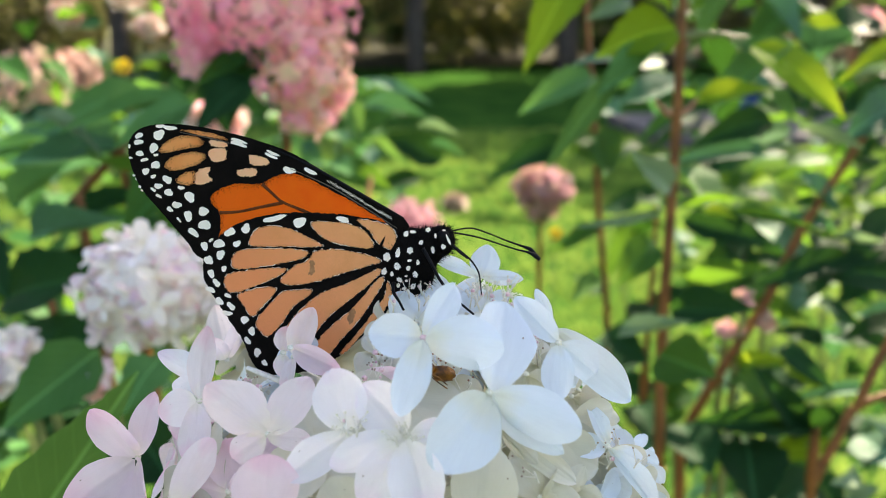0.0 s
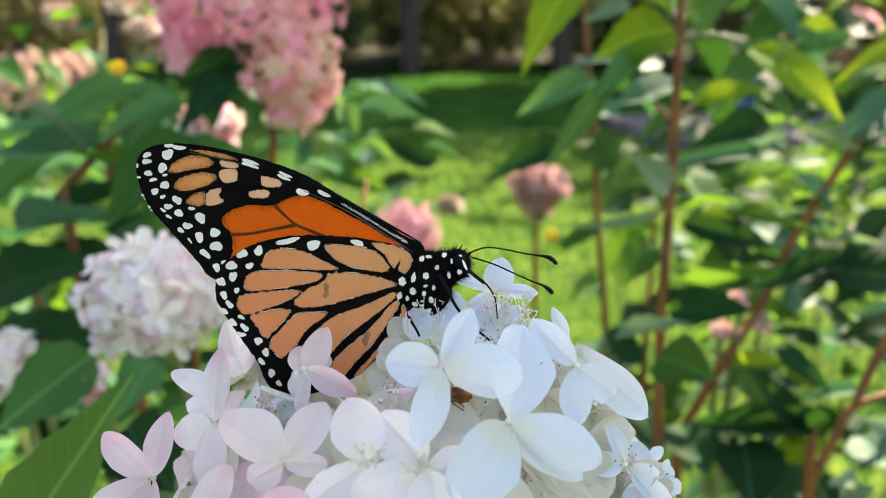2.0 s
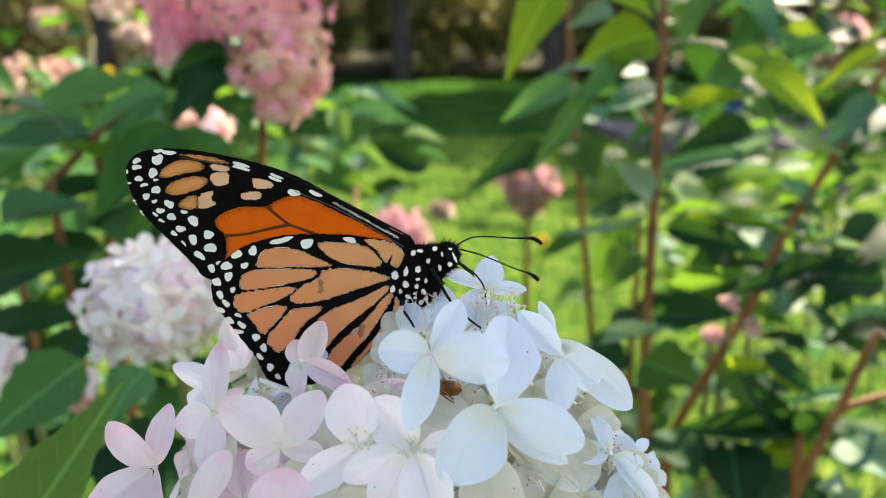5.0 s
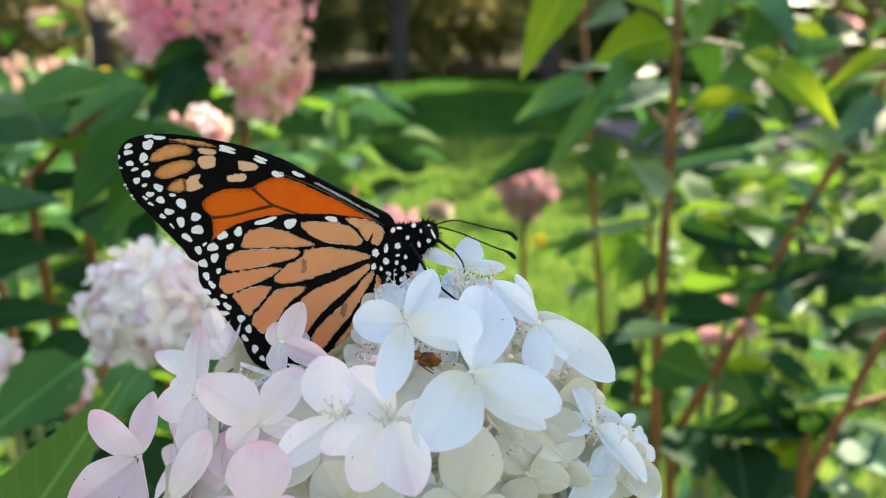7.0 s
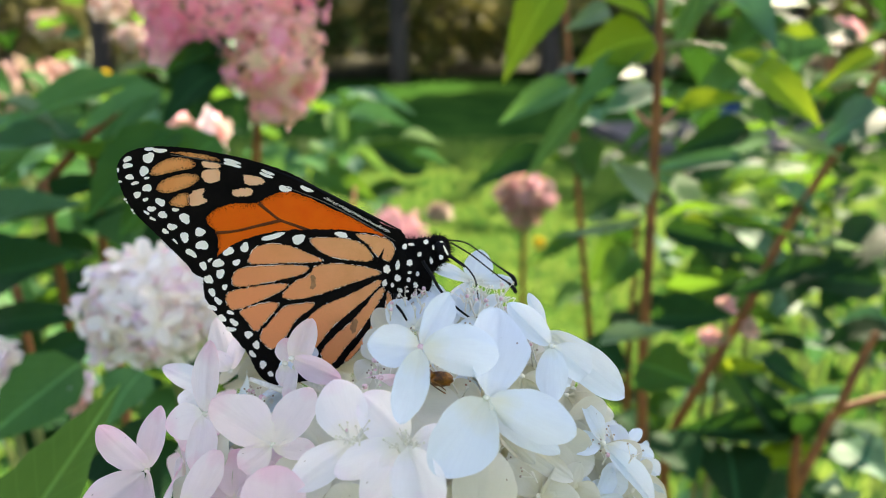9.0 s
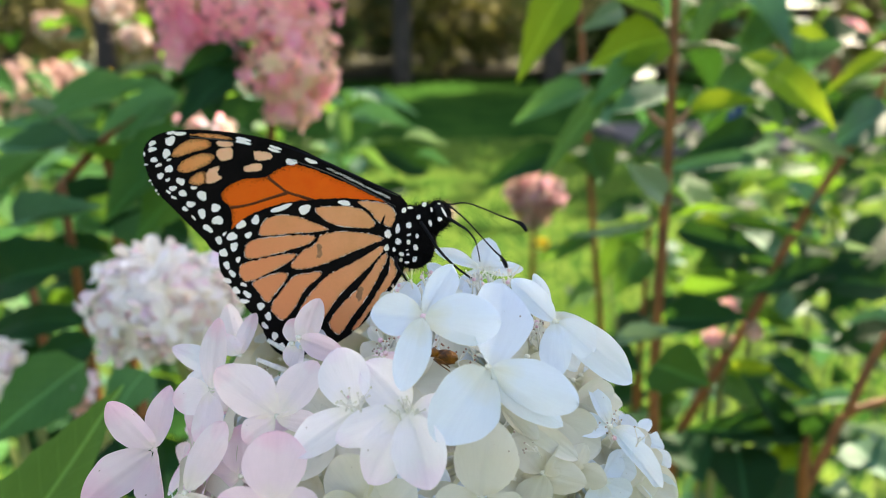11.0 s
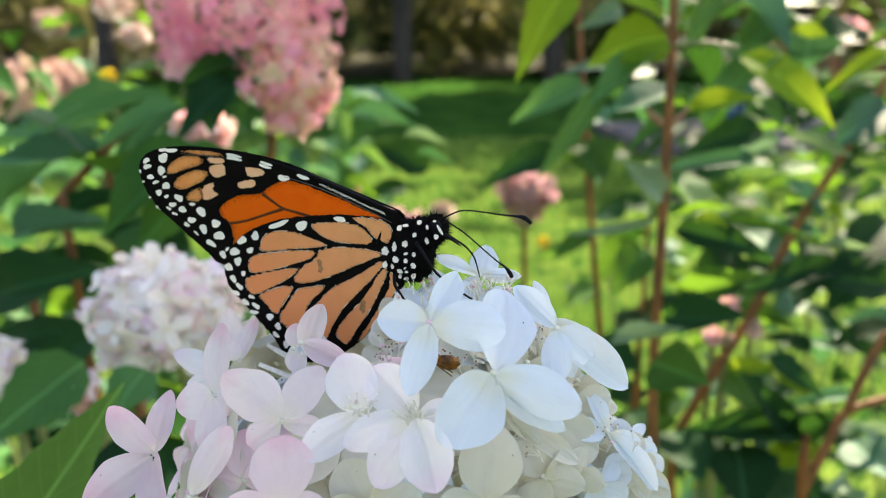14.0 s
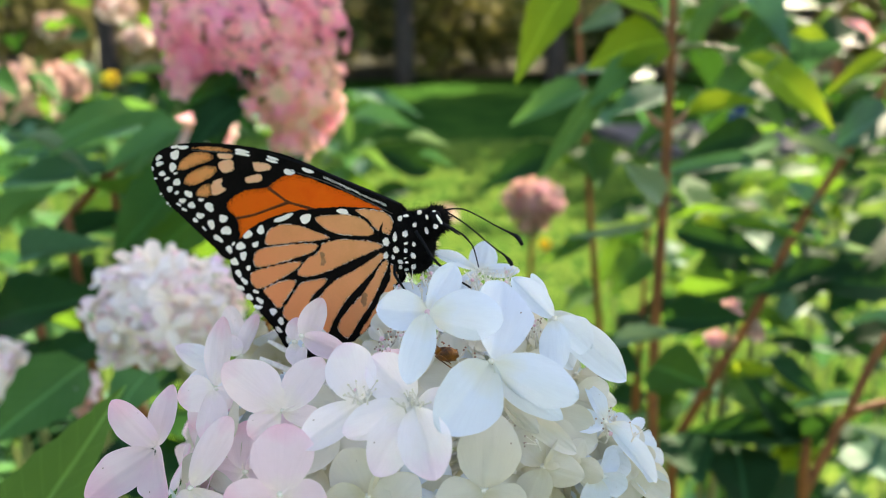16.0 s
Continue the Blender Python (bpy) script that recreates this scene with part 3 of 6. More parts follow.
FAR_ROSE = [unit_floret(90 + k, ROSES[k], 0.7) for k in range(2)]
FAR_PINK = [unit_floret(70 + k, PINKS[c], 0.7) for k, c in enumerate((0, 0, 1, 1, 2))]


def flower_head(parent, meshes, count, centre, radii, size, seed, lift=0.8, weights=None):
    """Florets over an egg-shaped cluster, each facing outwards."""
    rnd = random.Random(seed)
    for k in range(count):
        z = 1 - 2 * (k + 0.5) / count
        a = k * 2.39996 + rnd.uniform(-0.25, 0.25)
        n = Vector((math.sqrt(1 - z * z) * math.cos(a), math.sqrt(1 - z * z) * math.sin(a), z))
        p = Vector(centre) + Vector(n[i] * radii[i] for i in range(3)) * rnd.uniform(0.66, 1.14)
        out = Vector(n[i] / radii[i] for i in range(3)).normalized()
        out = (out + Vector((rnd.uniform(-.8, .8), rnd.uniform(-.8, .8), rnd.uniform(-.6, .8)))).normalized()
        q = out.to_track_quat("Z", "Y").to_matrix().to_4x4() @ Matrix.Rotation(rnd.uniform(0, 6.3), 4, "Z")
        s = size * rnd.uniform(0.75, 1.2)
        ob = piece("floret", rnd.choices(meshes, weights)[0] if weights else rnd.choice(meshes), None, parent)
        ob.matrix_local = Matrix.Translation(p) @ q @ Matrix.Scale(s, 4)


# the main flower head
head = empty("hydrangea_flower", (-0.01, 0.1308, 1.1618), "large white and blush hydrangea flower head in full bloom", "flower", "hydrangea flowers")
rachis = part("flower_stalk", tube([(0.004, 0.03, -0.30), (0.002, 0.012, -0.15), (0, 0.004, -0.05), (0, 0, 0.0), (0.002, 0.002, 0.018)], [0.0045, 0.004, 0.0035, 0.003, 0.0015], 10), stem_green, head)
rnd = random.Random(21)
bm = bmesh.new()
for k in range(90):
    z = rnd.uniform(-0.04, 0.03)
    a, r = rnd.uniform(0, 6.3), rnd.uniform(0.018, 0.030)
    s, e = Vector((0, 0, z - 0.012)), Vector((math.cos(a) * r, math.sin(a) * r, z + rnd.uniform(-0.004, 0.012)))
    put_tube(bm, [s, s.lerp(e, 0.5) + Vector((0, 0, 0.003)), e], [0.0011, 0.0008, 0.0004], 5)
tagged(part("branchlet", bm, pedicel_green, head, "thin pale green flower branchlets"), kind="stuff")

eye_mesh = bpy.data.meshes.new("floret")
bm = blob(0.00055, (1, 1, 0.8), 6, 0.2, 1)
bm.to_mesh(eye_mesh)
bm.free()
eye_mesh.shade_smooth()
eye_mesh.materials.append(eye_cream)
eye_pink = eye_mesh.copy()
eye_pink.materials[0] = bud_pink
TO_EYE = Vector((0, -1, 0.25))


def floret(parent, centre, hue, petals, open_to_eye=5.0):
    """A sterile floret: a button with sepals spread from it, each laid to its own tip."""
    rnd = random.Random(f"{centre}")
    centre = Vector(centre)
    f = piece("floret", eye_mesh, None, parent)
    f.location = centre
    outward = (centre.normalized() + open_to_eye * TO_EYE.normalized()).normalized()
    for k, (tip, width) in enumerate(petals):
        tip = Vector(tip)
        p = piece("petal", rnd.choice(PETAL_MESHES[hue]), None, f)
        facing = (outward + 0.22 * Vector((rnd.uniform(-1, 1), rnd.uniform(-1, 1), rnd.uniform(-1, 1)))).normalized()
        d = tip - centre
        p.matrix_local = frame_of(d * 0.02 + outward * (0.0003 * k), d * 1.02, width * 1.06, facing)


def main_florets():
    floret(head, (0.0071, -0.0240, 0.0465), 0, [((-0.0004, -0.0243, 0.0471), 0.0059), ((0.0114, -0.0187, 0.0526), 0.0042), ((0.0176, -0.0276, 0.0468), 0.0071), ((0.0044, -0.0317, 0.0390), 0.0048)])
    floret(head, (0.0163, -0.0278, 0.0403), 0, [((0.0093, -0.0346, 0.0325), 0.0094), ((0.0286, -0.0307, 0.0357), 0.0067), ((0.0265, -0.0278, 0.0311), 0.0049), ((0.0185, -0.0149, 0.0476), 0.0088)])
    floret(head, (0.0270, -0.0173, 0.0432), 0, [((0.0205, -0.0146, 0.0491), 0.0040), ((0.0268, -0.0231, 0.0372), 0.0049), ((0.0334, -0.0157, 0.0376), 0.0053)])
    floret(head, (0.0275, -0.0074, 0.0414), 0, [((0.0421, -0.0079, 0.0288), 0.0062), ((0.0247, -0.0058, 0.0473), 0.0021), ((0.0333, -0.0055, 0.0296), 0.0049)])
    floret(head, (0.0371, -0.0125, 0.0230), 0, [((0.0298, -0.0141, 0.0245), 0.0039), ((0.0342, -0.0080, 0.0280), 0.0029), ((0.0464, -0.0125, 0.0119), 0.0038), ((0.0432, -0.0088, 0.0177), 0.0039)])
    floret(head, (-0.0150, -0.0240, 0.0308), 2, [((-0.0231, -0.0243, 0.0387), 0.0073), ((-0.0096, -0.0205, 0.0381), 0.0056), ((-0.0204, -0.0226, 0.0263), 0.0043), ((-0.0097, -0.0211, 0.0283), 0.0033)])
    floret(head, (-0.0027, -0.0297, 0.0347), 1, [((-0.0054, -0.0270, 0.0426), 0.0071), ((-0.0110, -0.0322, 0.0292), 0.0051), ((-0.0010, -0.0274, 0.0282), 0.0045)])
    floret(head, (0.0051, -0.0303, 0.0347), 1, [((-0.0010, -0.0266, 0.0404), 0.0068), ((-0.0045, -0.0337, 0.0316), 0.0054), ((-0.0003, -0.0324, 0.0250), 0.0064), ((0.0082, -0.0367, 0.0265), 0.0072), ((0.0107, -0.0253, 0.0323), 0.0050)])
    floret(head, (-0.0281, -0.0132, 0.0299), 2, [((-0.0273, -0.0102, 0.0411), 0.0042), ((-0.0334, -0.0163, 0.0298), 0.0059), ((-0.0278, -0.0211, 0.0240), 0.0049), ((-0.0245, -0.0090, 0.0263), 0.0046)])
    floret(head, (-0.0295, -0.0106, 0.0280), 3, [((-0.0326, -0.0114, 0.0215), 0.0051)])
    floret(head, (-0.0296, -0.0049, 0.0300), 1, [((-0.0370, -0.0038, 0.0338), 0.0041), ((-0.0284, -0.0023, 0.0245), 0.0038), ((-0.0354, -0.0020, 0.0254), 0.0038)])
    floret(head, (-0.0397, -0.0103, 0.0177), 3, [((-0.0460, -0.0108, 0.0270), 0.0058), ((-0.0377, -0.0075, 0.0279), 0.0046), ((-0.0486, -0.0188, 0.0128), 0.0068), ((-0.0339, -0.0216, 0.0143), 0.0069)])
    floret(head, (-0.0297, -0.0247, 0.0183), 2, [((-0.0234, -0.0247, 0.0296), 0.0047), ((-0.0319, -0.0258, 0.0116), 0.0051), ((-0.0232, -0.0254, 0.0132), 0.0051)])
    floret(head, (-0.0136, -0.0358, 0.0237), 3, [((-0.0132, -0.0333, 0.0329), 0.0086), ((-0.0220, -0.0338, 0.0200), 0.0071), ((-0.0078, -0.0340, 0.0193), 0.0070)])
    floret(head, (-0.0219, -0.0215, 0.0193), 3, [((-0.0216, -0.0175, 0.0260), 0.0066), ((-0.0285, -0.0174, 0.0190), 0.0053), ((-0.0182, -0.0183, 0.0196), 0.0052)])
    floret(head, (-0.0278, 0.0032, 0.0293), 2, [((-0.0310, 0.0103, 0.0364), 0.0049), ((-0.0245, 0.0052, 0.0366), 0.0031), ((-0.0301, 0.0024, 0.0338), 0.0039)])
    floret(head, (-0.0159, -0.0066, 0.0355), 2, [((-0.0156, -0.0046, 0.0392), 0.0033), ((-0.0161, -0.0085, 0.0322), 0.0028)])
    floret(head, (-0.0140, -0.0077, 0.0353), 2, [((-0.0113, -0.0056, 0.0430), 0.0044), ((-0.0148, -0.0128, 0.0320), 0.0024)])
    floret(head, (-0.0144, -0.0082, 0.0372), 3, [((-0.0061, -0.0119, 0.0352), 0.0039)])
    floret(head, (-0.0154, -0.0024, 0.0353), 0, [((-0.0164, -0.0066, 0.0316), 0.0029), ((-0.0115, 0.0004, 0.0340), 0.0029)])
    floret(head, (0.0166, 0.0085, 0.0441), 0, [((0.0080, 0.0065, 0.0482), 0.0025), ((0.0183, 0.0123, 0.0487), 0.0053), ((0.0240, 0.0069, 0.0444), 0.0027), ((0.0122, 0.0096, 0.0408), 0.0017)])
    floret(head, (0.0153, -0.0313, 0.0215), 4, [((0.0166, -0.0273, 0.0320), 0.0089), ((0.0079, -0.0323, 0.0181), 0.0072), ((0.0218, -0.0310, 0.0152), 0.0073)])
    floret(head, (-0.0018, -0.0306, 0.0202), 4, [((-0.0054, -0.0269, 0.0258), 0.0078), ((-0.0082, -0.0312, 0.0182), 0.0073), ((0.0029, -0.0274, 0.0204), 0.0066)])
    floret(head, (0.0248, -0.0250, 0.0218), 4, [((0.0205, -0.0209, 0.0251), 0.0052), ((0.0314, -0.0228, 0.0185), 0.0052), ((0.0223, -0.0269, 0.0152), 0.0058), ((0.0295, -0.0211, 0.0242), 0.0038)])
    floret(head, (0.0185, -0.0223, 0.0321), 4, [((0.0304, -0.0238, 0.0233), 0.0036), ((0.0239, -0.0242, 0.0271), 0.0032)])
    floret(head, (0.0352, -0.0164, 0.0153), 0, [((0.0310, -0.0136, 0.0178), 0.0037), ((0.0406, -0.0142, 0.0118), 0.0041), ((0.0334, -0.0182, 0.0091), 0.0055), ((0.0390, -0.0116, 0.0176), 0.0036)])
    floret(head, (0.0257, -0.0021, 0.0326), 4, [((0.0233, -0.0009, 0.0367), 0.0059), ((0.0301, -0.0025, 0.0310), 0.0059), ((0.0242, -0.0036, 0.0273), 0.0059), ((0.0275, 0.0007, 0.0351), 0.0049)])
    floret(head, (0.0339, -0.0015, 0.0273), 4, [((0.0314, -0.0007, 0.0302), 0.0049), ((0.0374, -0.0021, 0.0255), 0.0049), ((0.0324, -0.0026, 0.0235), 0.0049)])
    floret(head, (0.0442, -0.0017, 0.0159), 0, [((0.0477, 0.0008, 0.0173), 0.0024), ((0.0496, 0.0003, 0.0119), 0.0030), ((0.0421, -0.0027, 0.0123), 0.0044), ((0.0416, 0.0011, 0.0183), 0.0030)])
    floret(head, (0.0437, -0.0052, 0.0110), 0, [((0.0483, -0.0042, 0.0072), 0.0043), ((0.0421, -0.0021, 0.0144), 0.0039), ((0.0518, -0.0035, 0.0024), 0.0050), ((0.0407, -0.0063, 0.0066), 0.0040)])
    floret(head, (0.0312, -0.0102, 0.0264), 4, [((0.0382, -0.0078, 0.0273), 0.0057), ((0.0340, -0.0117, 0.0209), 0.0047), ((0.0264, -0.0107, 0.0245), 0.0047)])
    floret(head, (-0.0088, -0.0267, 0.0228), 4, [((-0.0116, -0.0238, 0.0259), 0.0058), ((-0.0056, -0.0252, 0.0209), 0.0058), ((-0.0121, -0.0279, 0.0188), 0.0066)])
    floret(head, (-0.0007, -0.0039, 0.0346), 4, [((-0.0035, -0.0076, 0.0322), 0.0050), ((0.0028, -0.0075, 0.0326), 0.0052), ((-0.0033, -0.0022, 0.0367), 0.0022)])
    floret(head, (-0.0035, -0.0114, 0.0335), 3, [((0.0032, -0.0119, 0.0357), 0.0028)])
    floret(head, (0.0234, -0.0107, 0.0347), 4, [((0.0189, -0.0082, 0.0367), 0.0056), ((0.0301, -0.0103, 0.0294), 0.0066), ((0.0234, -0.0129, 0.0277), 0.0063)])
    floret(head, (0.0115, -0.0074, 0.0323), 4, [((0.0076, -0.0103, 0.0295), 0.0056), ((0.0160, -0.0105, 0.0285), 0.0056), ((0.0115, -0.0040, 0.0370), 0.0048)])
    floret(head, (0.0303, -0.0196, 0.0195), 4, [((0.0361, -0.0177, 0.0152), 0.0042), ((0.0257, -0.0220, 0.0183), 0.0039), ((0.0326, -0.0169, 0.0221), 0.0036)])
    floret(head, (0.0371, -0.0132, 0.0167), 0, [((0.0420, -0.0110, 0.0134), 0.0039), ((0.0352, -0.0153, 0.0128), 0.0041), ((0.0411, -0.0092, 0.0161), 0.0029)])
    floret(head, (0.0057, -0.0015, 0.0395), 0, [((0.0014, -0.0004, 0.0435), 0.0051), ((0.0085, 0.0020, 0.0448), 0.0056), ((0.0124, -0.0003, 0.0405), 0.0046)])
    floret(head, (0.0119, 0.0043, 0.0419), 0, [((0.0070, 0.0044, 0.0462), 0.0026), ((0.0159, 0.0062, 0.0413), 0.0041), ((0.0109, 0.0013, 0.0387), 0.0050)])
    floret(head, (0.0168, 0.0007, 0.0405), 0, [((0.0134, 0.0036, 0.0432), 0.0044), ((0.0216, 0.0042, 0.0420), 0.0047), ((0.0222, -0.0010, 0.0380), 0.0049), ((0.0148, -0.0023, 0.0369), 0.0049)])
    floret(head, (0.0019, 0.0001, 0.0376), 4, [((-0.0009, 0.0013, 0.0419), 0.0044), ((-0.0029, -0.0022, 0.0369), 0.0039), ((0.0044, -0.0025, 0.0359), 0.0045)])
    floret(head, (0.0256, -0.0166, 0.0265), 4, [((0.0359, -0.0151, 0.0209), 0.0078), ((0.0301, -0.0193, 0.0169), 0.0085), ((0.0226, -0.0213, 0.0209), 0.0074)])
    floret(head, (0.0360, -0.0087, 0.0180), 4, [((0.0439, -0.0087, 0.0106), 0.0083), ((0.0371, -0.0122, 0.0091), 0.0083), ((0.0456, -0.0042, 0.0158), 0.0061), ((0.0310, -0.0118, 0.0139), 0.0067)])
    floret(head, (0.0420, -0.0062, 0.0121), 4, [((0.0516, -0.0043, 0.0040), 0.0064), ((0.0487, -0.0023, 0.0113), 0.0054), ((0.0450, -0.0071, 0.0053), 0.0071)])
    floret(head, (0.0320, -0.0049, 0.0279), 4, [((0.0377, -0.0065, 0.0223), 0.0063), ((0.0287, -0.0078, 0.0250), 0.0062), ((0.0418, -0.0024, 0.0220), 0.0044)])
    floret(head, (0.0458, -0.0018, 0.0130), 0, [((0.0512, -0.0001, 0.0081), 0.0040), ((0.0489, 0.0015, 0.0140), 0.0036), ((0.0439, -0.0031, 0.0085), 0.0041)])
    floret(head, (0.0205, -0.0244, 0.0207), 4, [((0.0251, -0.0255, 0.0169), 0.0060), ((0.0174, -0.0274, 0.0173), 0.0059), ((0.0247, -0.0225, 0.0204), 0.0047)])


main_florets()
for ob in head.children:
    if ob.name.startswith("floret") and (ob.location - Vector((0.0071, -0.0240, 0.0465))).length < 0.008:
        ob.data = eye_pink

# florets round the sides, the back and in the depth of the head
rnd = random.Random(44)
made = 0
while made < 135:
    a, z = rnd.uniform(0, math.tau), rnd.uniform(-0.75, 0.92)
    n = Vector((math.sqrt(1 - z * z) * math.cos(a), math.sqrt(1 - z * z) * math.sin(a), z))
    front = n.y < 0.25
    k = rnd.uniform(0.64, 0.82) if front else rnd.uniform(0.85, 1.0)
    c = Vector((n.x * 0.050, n.y * 0.044, n.z * 0.046 - 0.002)) * k
    up = n.orthogonal().normalized()
    turn = rnd.uniform(0, 6.3)
    tips = []
    for j in range(4):
        d = Matrix.Rotation(turn + j * math.tau / 4 + rnd.uniform(-.2, .2), 3, n) @ up
        tips.append((c + (d + n * rnd.uniform(-0.25, 0.25)) * rnd.uniform(0.0085, 0.0115), rnd.uniform(0.007, 0.0095)))
    # mostly the dimmed cream, so the depth of the head looks shaded
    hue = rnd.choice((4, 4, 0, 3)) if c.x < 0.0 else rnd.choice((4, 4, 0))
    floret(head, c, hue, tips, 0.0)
    made += 1


def fertile_cluster(parent, centre, spread, count, seed, stalk=0.004, dust=None, share=0.6):
    """Tiny fertile flowers among the sepals: round pink buds, thin stamens and brown anthers."""
    rnd = random.Random(seed)
    buds, stems, tips = bmesh.new(), bmesh.new(), bmesh.new()
    for k in range(count):
        p = Vector(centre) + Vector((rnd.uniform(-1, 1) * spread, rnd.uniform(-1, 1) * spread, rnd.uniform(-0.3, 0.3) * spread))
        up = Vector((rnd.uniform(-.5, .5), rnd.uniform(-.6, .2), 1)).normalized()
        put_tube(stems, [p - up * stalk, p, p + up * 0.0008], [0.00014, 0.00014, 0.0003], 6)
        open_bud = rnd.random() < share
        bmesh.ops.create_icosphere(buds if open_bud else stems, subdivisions=1, radius=rnd.uniform(0.00025, 0.00055) if open_bud else 0.0002, matrix=Matrix.Translation(p + up * 0.0010))
        for j in range(2):
            d = (up + Vector((rnd.uniform(-1, 1), rnd.uniform(-1, 1), rnd.uniform(-.4, .3))) * 0.9).normalized() * rnd.uniform(0.0015, 0.003)
            put_tube(stems, [p, p + d * 0.6, p + d], 0.00008, 4)
            bmesh.ops.create_icosphere(tips, subdivisions=1, radius=0.00019, matrix=Matrix.Translation(p + d))
    tagged(part("flower_bud", buds, bud_pink, parent, "round pink fertile buds"), kind="stuff")
    tagged(part("stamen", stems, pedicel_green, parent, "pale thin stamens"), kind="stuff")
    tagged(part("anther", tips, dust or anther_brown, parent, "tiny anthers"), kind="stuff")


fertile_cluster(head, (0.0185, -0.0013, 0.0425), 0.0040, 12, 1, 0.003, pedicel_green, 0.4)
fertile_cluster(head, (0.0139, -0.0043, 0.0396), 0.0030, 8, 10, 0.0015, share=0.4)
fertile_cluster(head, (0.0069, -0.0024, 0.0387), 0.0034, 8, 2, 0.001, share=0.2)
fertile_cluster(head, (0.0233, -0.0061, 0.0367), 0.003, 7, 3)
fertile_cluster(head, (0.0006, -0.0127, 0.0356), 0.004, 8, 4)
fertile_cluster(head, (0.0217, -0.022, 0.0247), 0.005, 7, 5, 0.001, share=0.1)
fertile_cluster(head, (0.0373, -0.0114, 0.0217), 0.004, 7, 6, 0.001, share=0.1)
fertile_cluster(head, (-0.0021, -0.0308, 0.036), 0.0016, 5, 7, 0.0008, eye_cream, 0.15)
fertile_cluster(head, (0.005, -0.031, 0.0351), 0.0014, 5, 8, 0.0008, eye_cream, 0.15)
fertile_cluster(head, (0.0114, -0.011, 0.034), 0.0035, 10, 12, 0.002, stem_red, 0.3)
fertile_cluster(head, (-0.0202, -0.0061, 0.0295), 0.003, 6, 9)

fertile_cluster(head, (0.0185, 0.0035, 0.0431), 0.0036, 11, 21, 0.003, pedicel_green, 0.6)
fertile_cluster(head, (0.0151, 0.0036, 0.0434), 0.003, 6, 22, 0.003, pedicel_green, 0.3)
fertile_cluster(head, (0.0048, -0.0014, 0.0437), 0.0036, 8, 23, 0.001, share=0.5)
fertile_cluster(head, (0.0013, -0.0076, 0.0362), 0.003, 9, 24, 0.002, stem_red, 0.2)
fertile_cluster(head, (0.0233, -0.0054, 0.0371), 0.003, 8, 25, 0.002, share=0.1)

# a small amber wasp deep between the sepals
wasp = empty("wasp", (0, 0, 0), "small amber insect hidden between the sepals", "insect")
part("abdomen", blob(0.0014, (1.3, 0.8, 0.85), 10, 0.35, 3, (0.0004, 0.0034, -0.0002)), wasp_amber, wasp)
part("thorax", blob(0.0009, (1.1, 0.9, 0.9), 8, 0.2, 4, (-0.0017, 0.0036, 0.0006)), wasp_amber, wasp)
for k in (-1, 1):
    part("leg", tube([(-0.0016, 0.0022, 0), (-0.0006, 0.0012, -0.0004 * k), (0.0010, 0.0014, -0.0014 - 0.0003 * k)], 0.00010, 5, 3), wasp_amber, wasp)


# ---- the butterfly ----
def outline_mm(points, steps=5, fuzz=0.0, seed=0):
    q = spline([(x, z, 0) for x, z in points], steps, True)
    rnd = random.Random(seed)
    return [(v.x * 0.001 + rnd.uniform(-fuzz, fuzz), v.y * 0.001 + rnd.uniform(-fuzz, fuzz)) for v in q]


def slab(outline, front, back):
    """A flat piece between two depths."""
    bm = bmesh.new()
    a = [bm.verts.new((x, front, z)) for x, z in outline]
    b = [bm.verts.new((x, back, z)) for x, z in outline]
    bm.faces.new(a)
    bm.faces.new(b[::-1])
    for k in range(len(a)):
        bm.faces.new((a[k], b[k], b[(k + 1) % len(a)], a[(k + 1) % len(a)]))
    bmesh.ops.recalc_face_normals(bm, faces=bm.faces[:])
    return bm


def wing_panel(wing, name, material, side, points, frayed=0.00010):
    """A coloured cell of the wing, with pale scales and painted vein highlights round it and loose black scales over
    its edge.
    """
    seed = len(wing.children)
    rnd = random.Random(seed)
    line = outline_mm(points, 12, 0.00011, seed)
    ob = part(name, slab(line, side * 0.00006, side * 0.00011), material, wing, smooth=False)
    c = Vector((sum(x for x, z in line) / len(line), sum(z for x, z in line) / len(line)))
    # broken white rim: pale scales, and the gloss of the vein edges painted in
    if material is wing_tan:
        rim = []
        for x, z in line:
            d = (Vector((x, z)) - c).normalized()
            k = 0.00009 if noise.noise(Vector((x, 0, z)) * 1100) > -0.12 else -0.0003
            rim.append((x + d.x * k, z + d.y * k))
        part("pale_fringe_highlight", slab(rim, side * 0.00006, side * 0.00009), wing_white, ob, "pale scales and painted vein highlight edging the cell", smooth=False)
    bm = bmesh.new()
    n = len(line)
    for k, (x, z) in enumerate(line):
        x1, z1 = line[(k + 1) % n]
        t = Vector((x1 - x, 0, z1 - z))
        t = t.normalized() if t.length else Vector((1, 0, 0))
        inward = Vector((c.x - x, 0, c.y - z)).normalized()
        inward = (inward - t * inward.dot(t)).normalized()
        for j in range(5 if frayed < 0.0002 else 14):
            p = Vector((x, side * 0.00013, z)).lerp(Vector((x1, side * 0.00013, z1)), rnd.random()) + inward * (abs(rnd.gauss(0, frayed)) - 0.00004)
            d = (inward + t * rnd.uniform(-0.6, 0.6)) * rnd.uniform(0.00004, 0.00012)
            w = t * rnd.uniform(0.00002, 0.00005)
            bm.faces.new([bm.verts.new(p - w), bm.verts.new(p + w), bm.verts.new(p + d)])
    tagged(part("scale_fringe", bm, wing_black, ob, "loose black wing scales", smooth=False), kind="stuff")


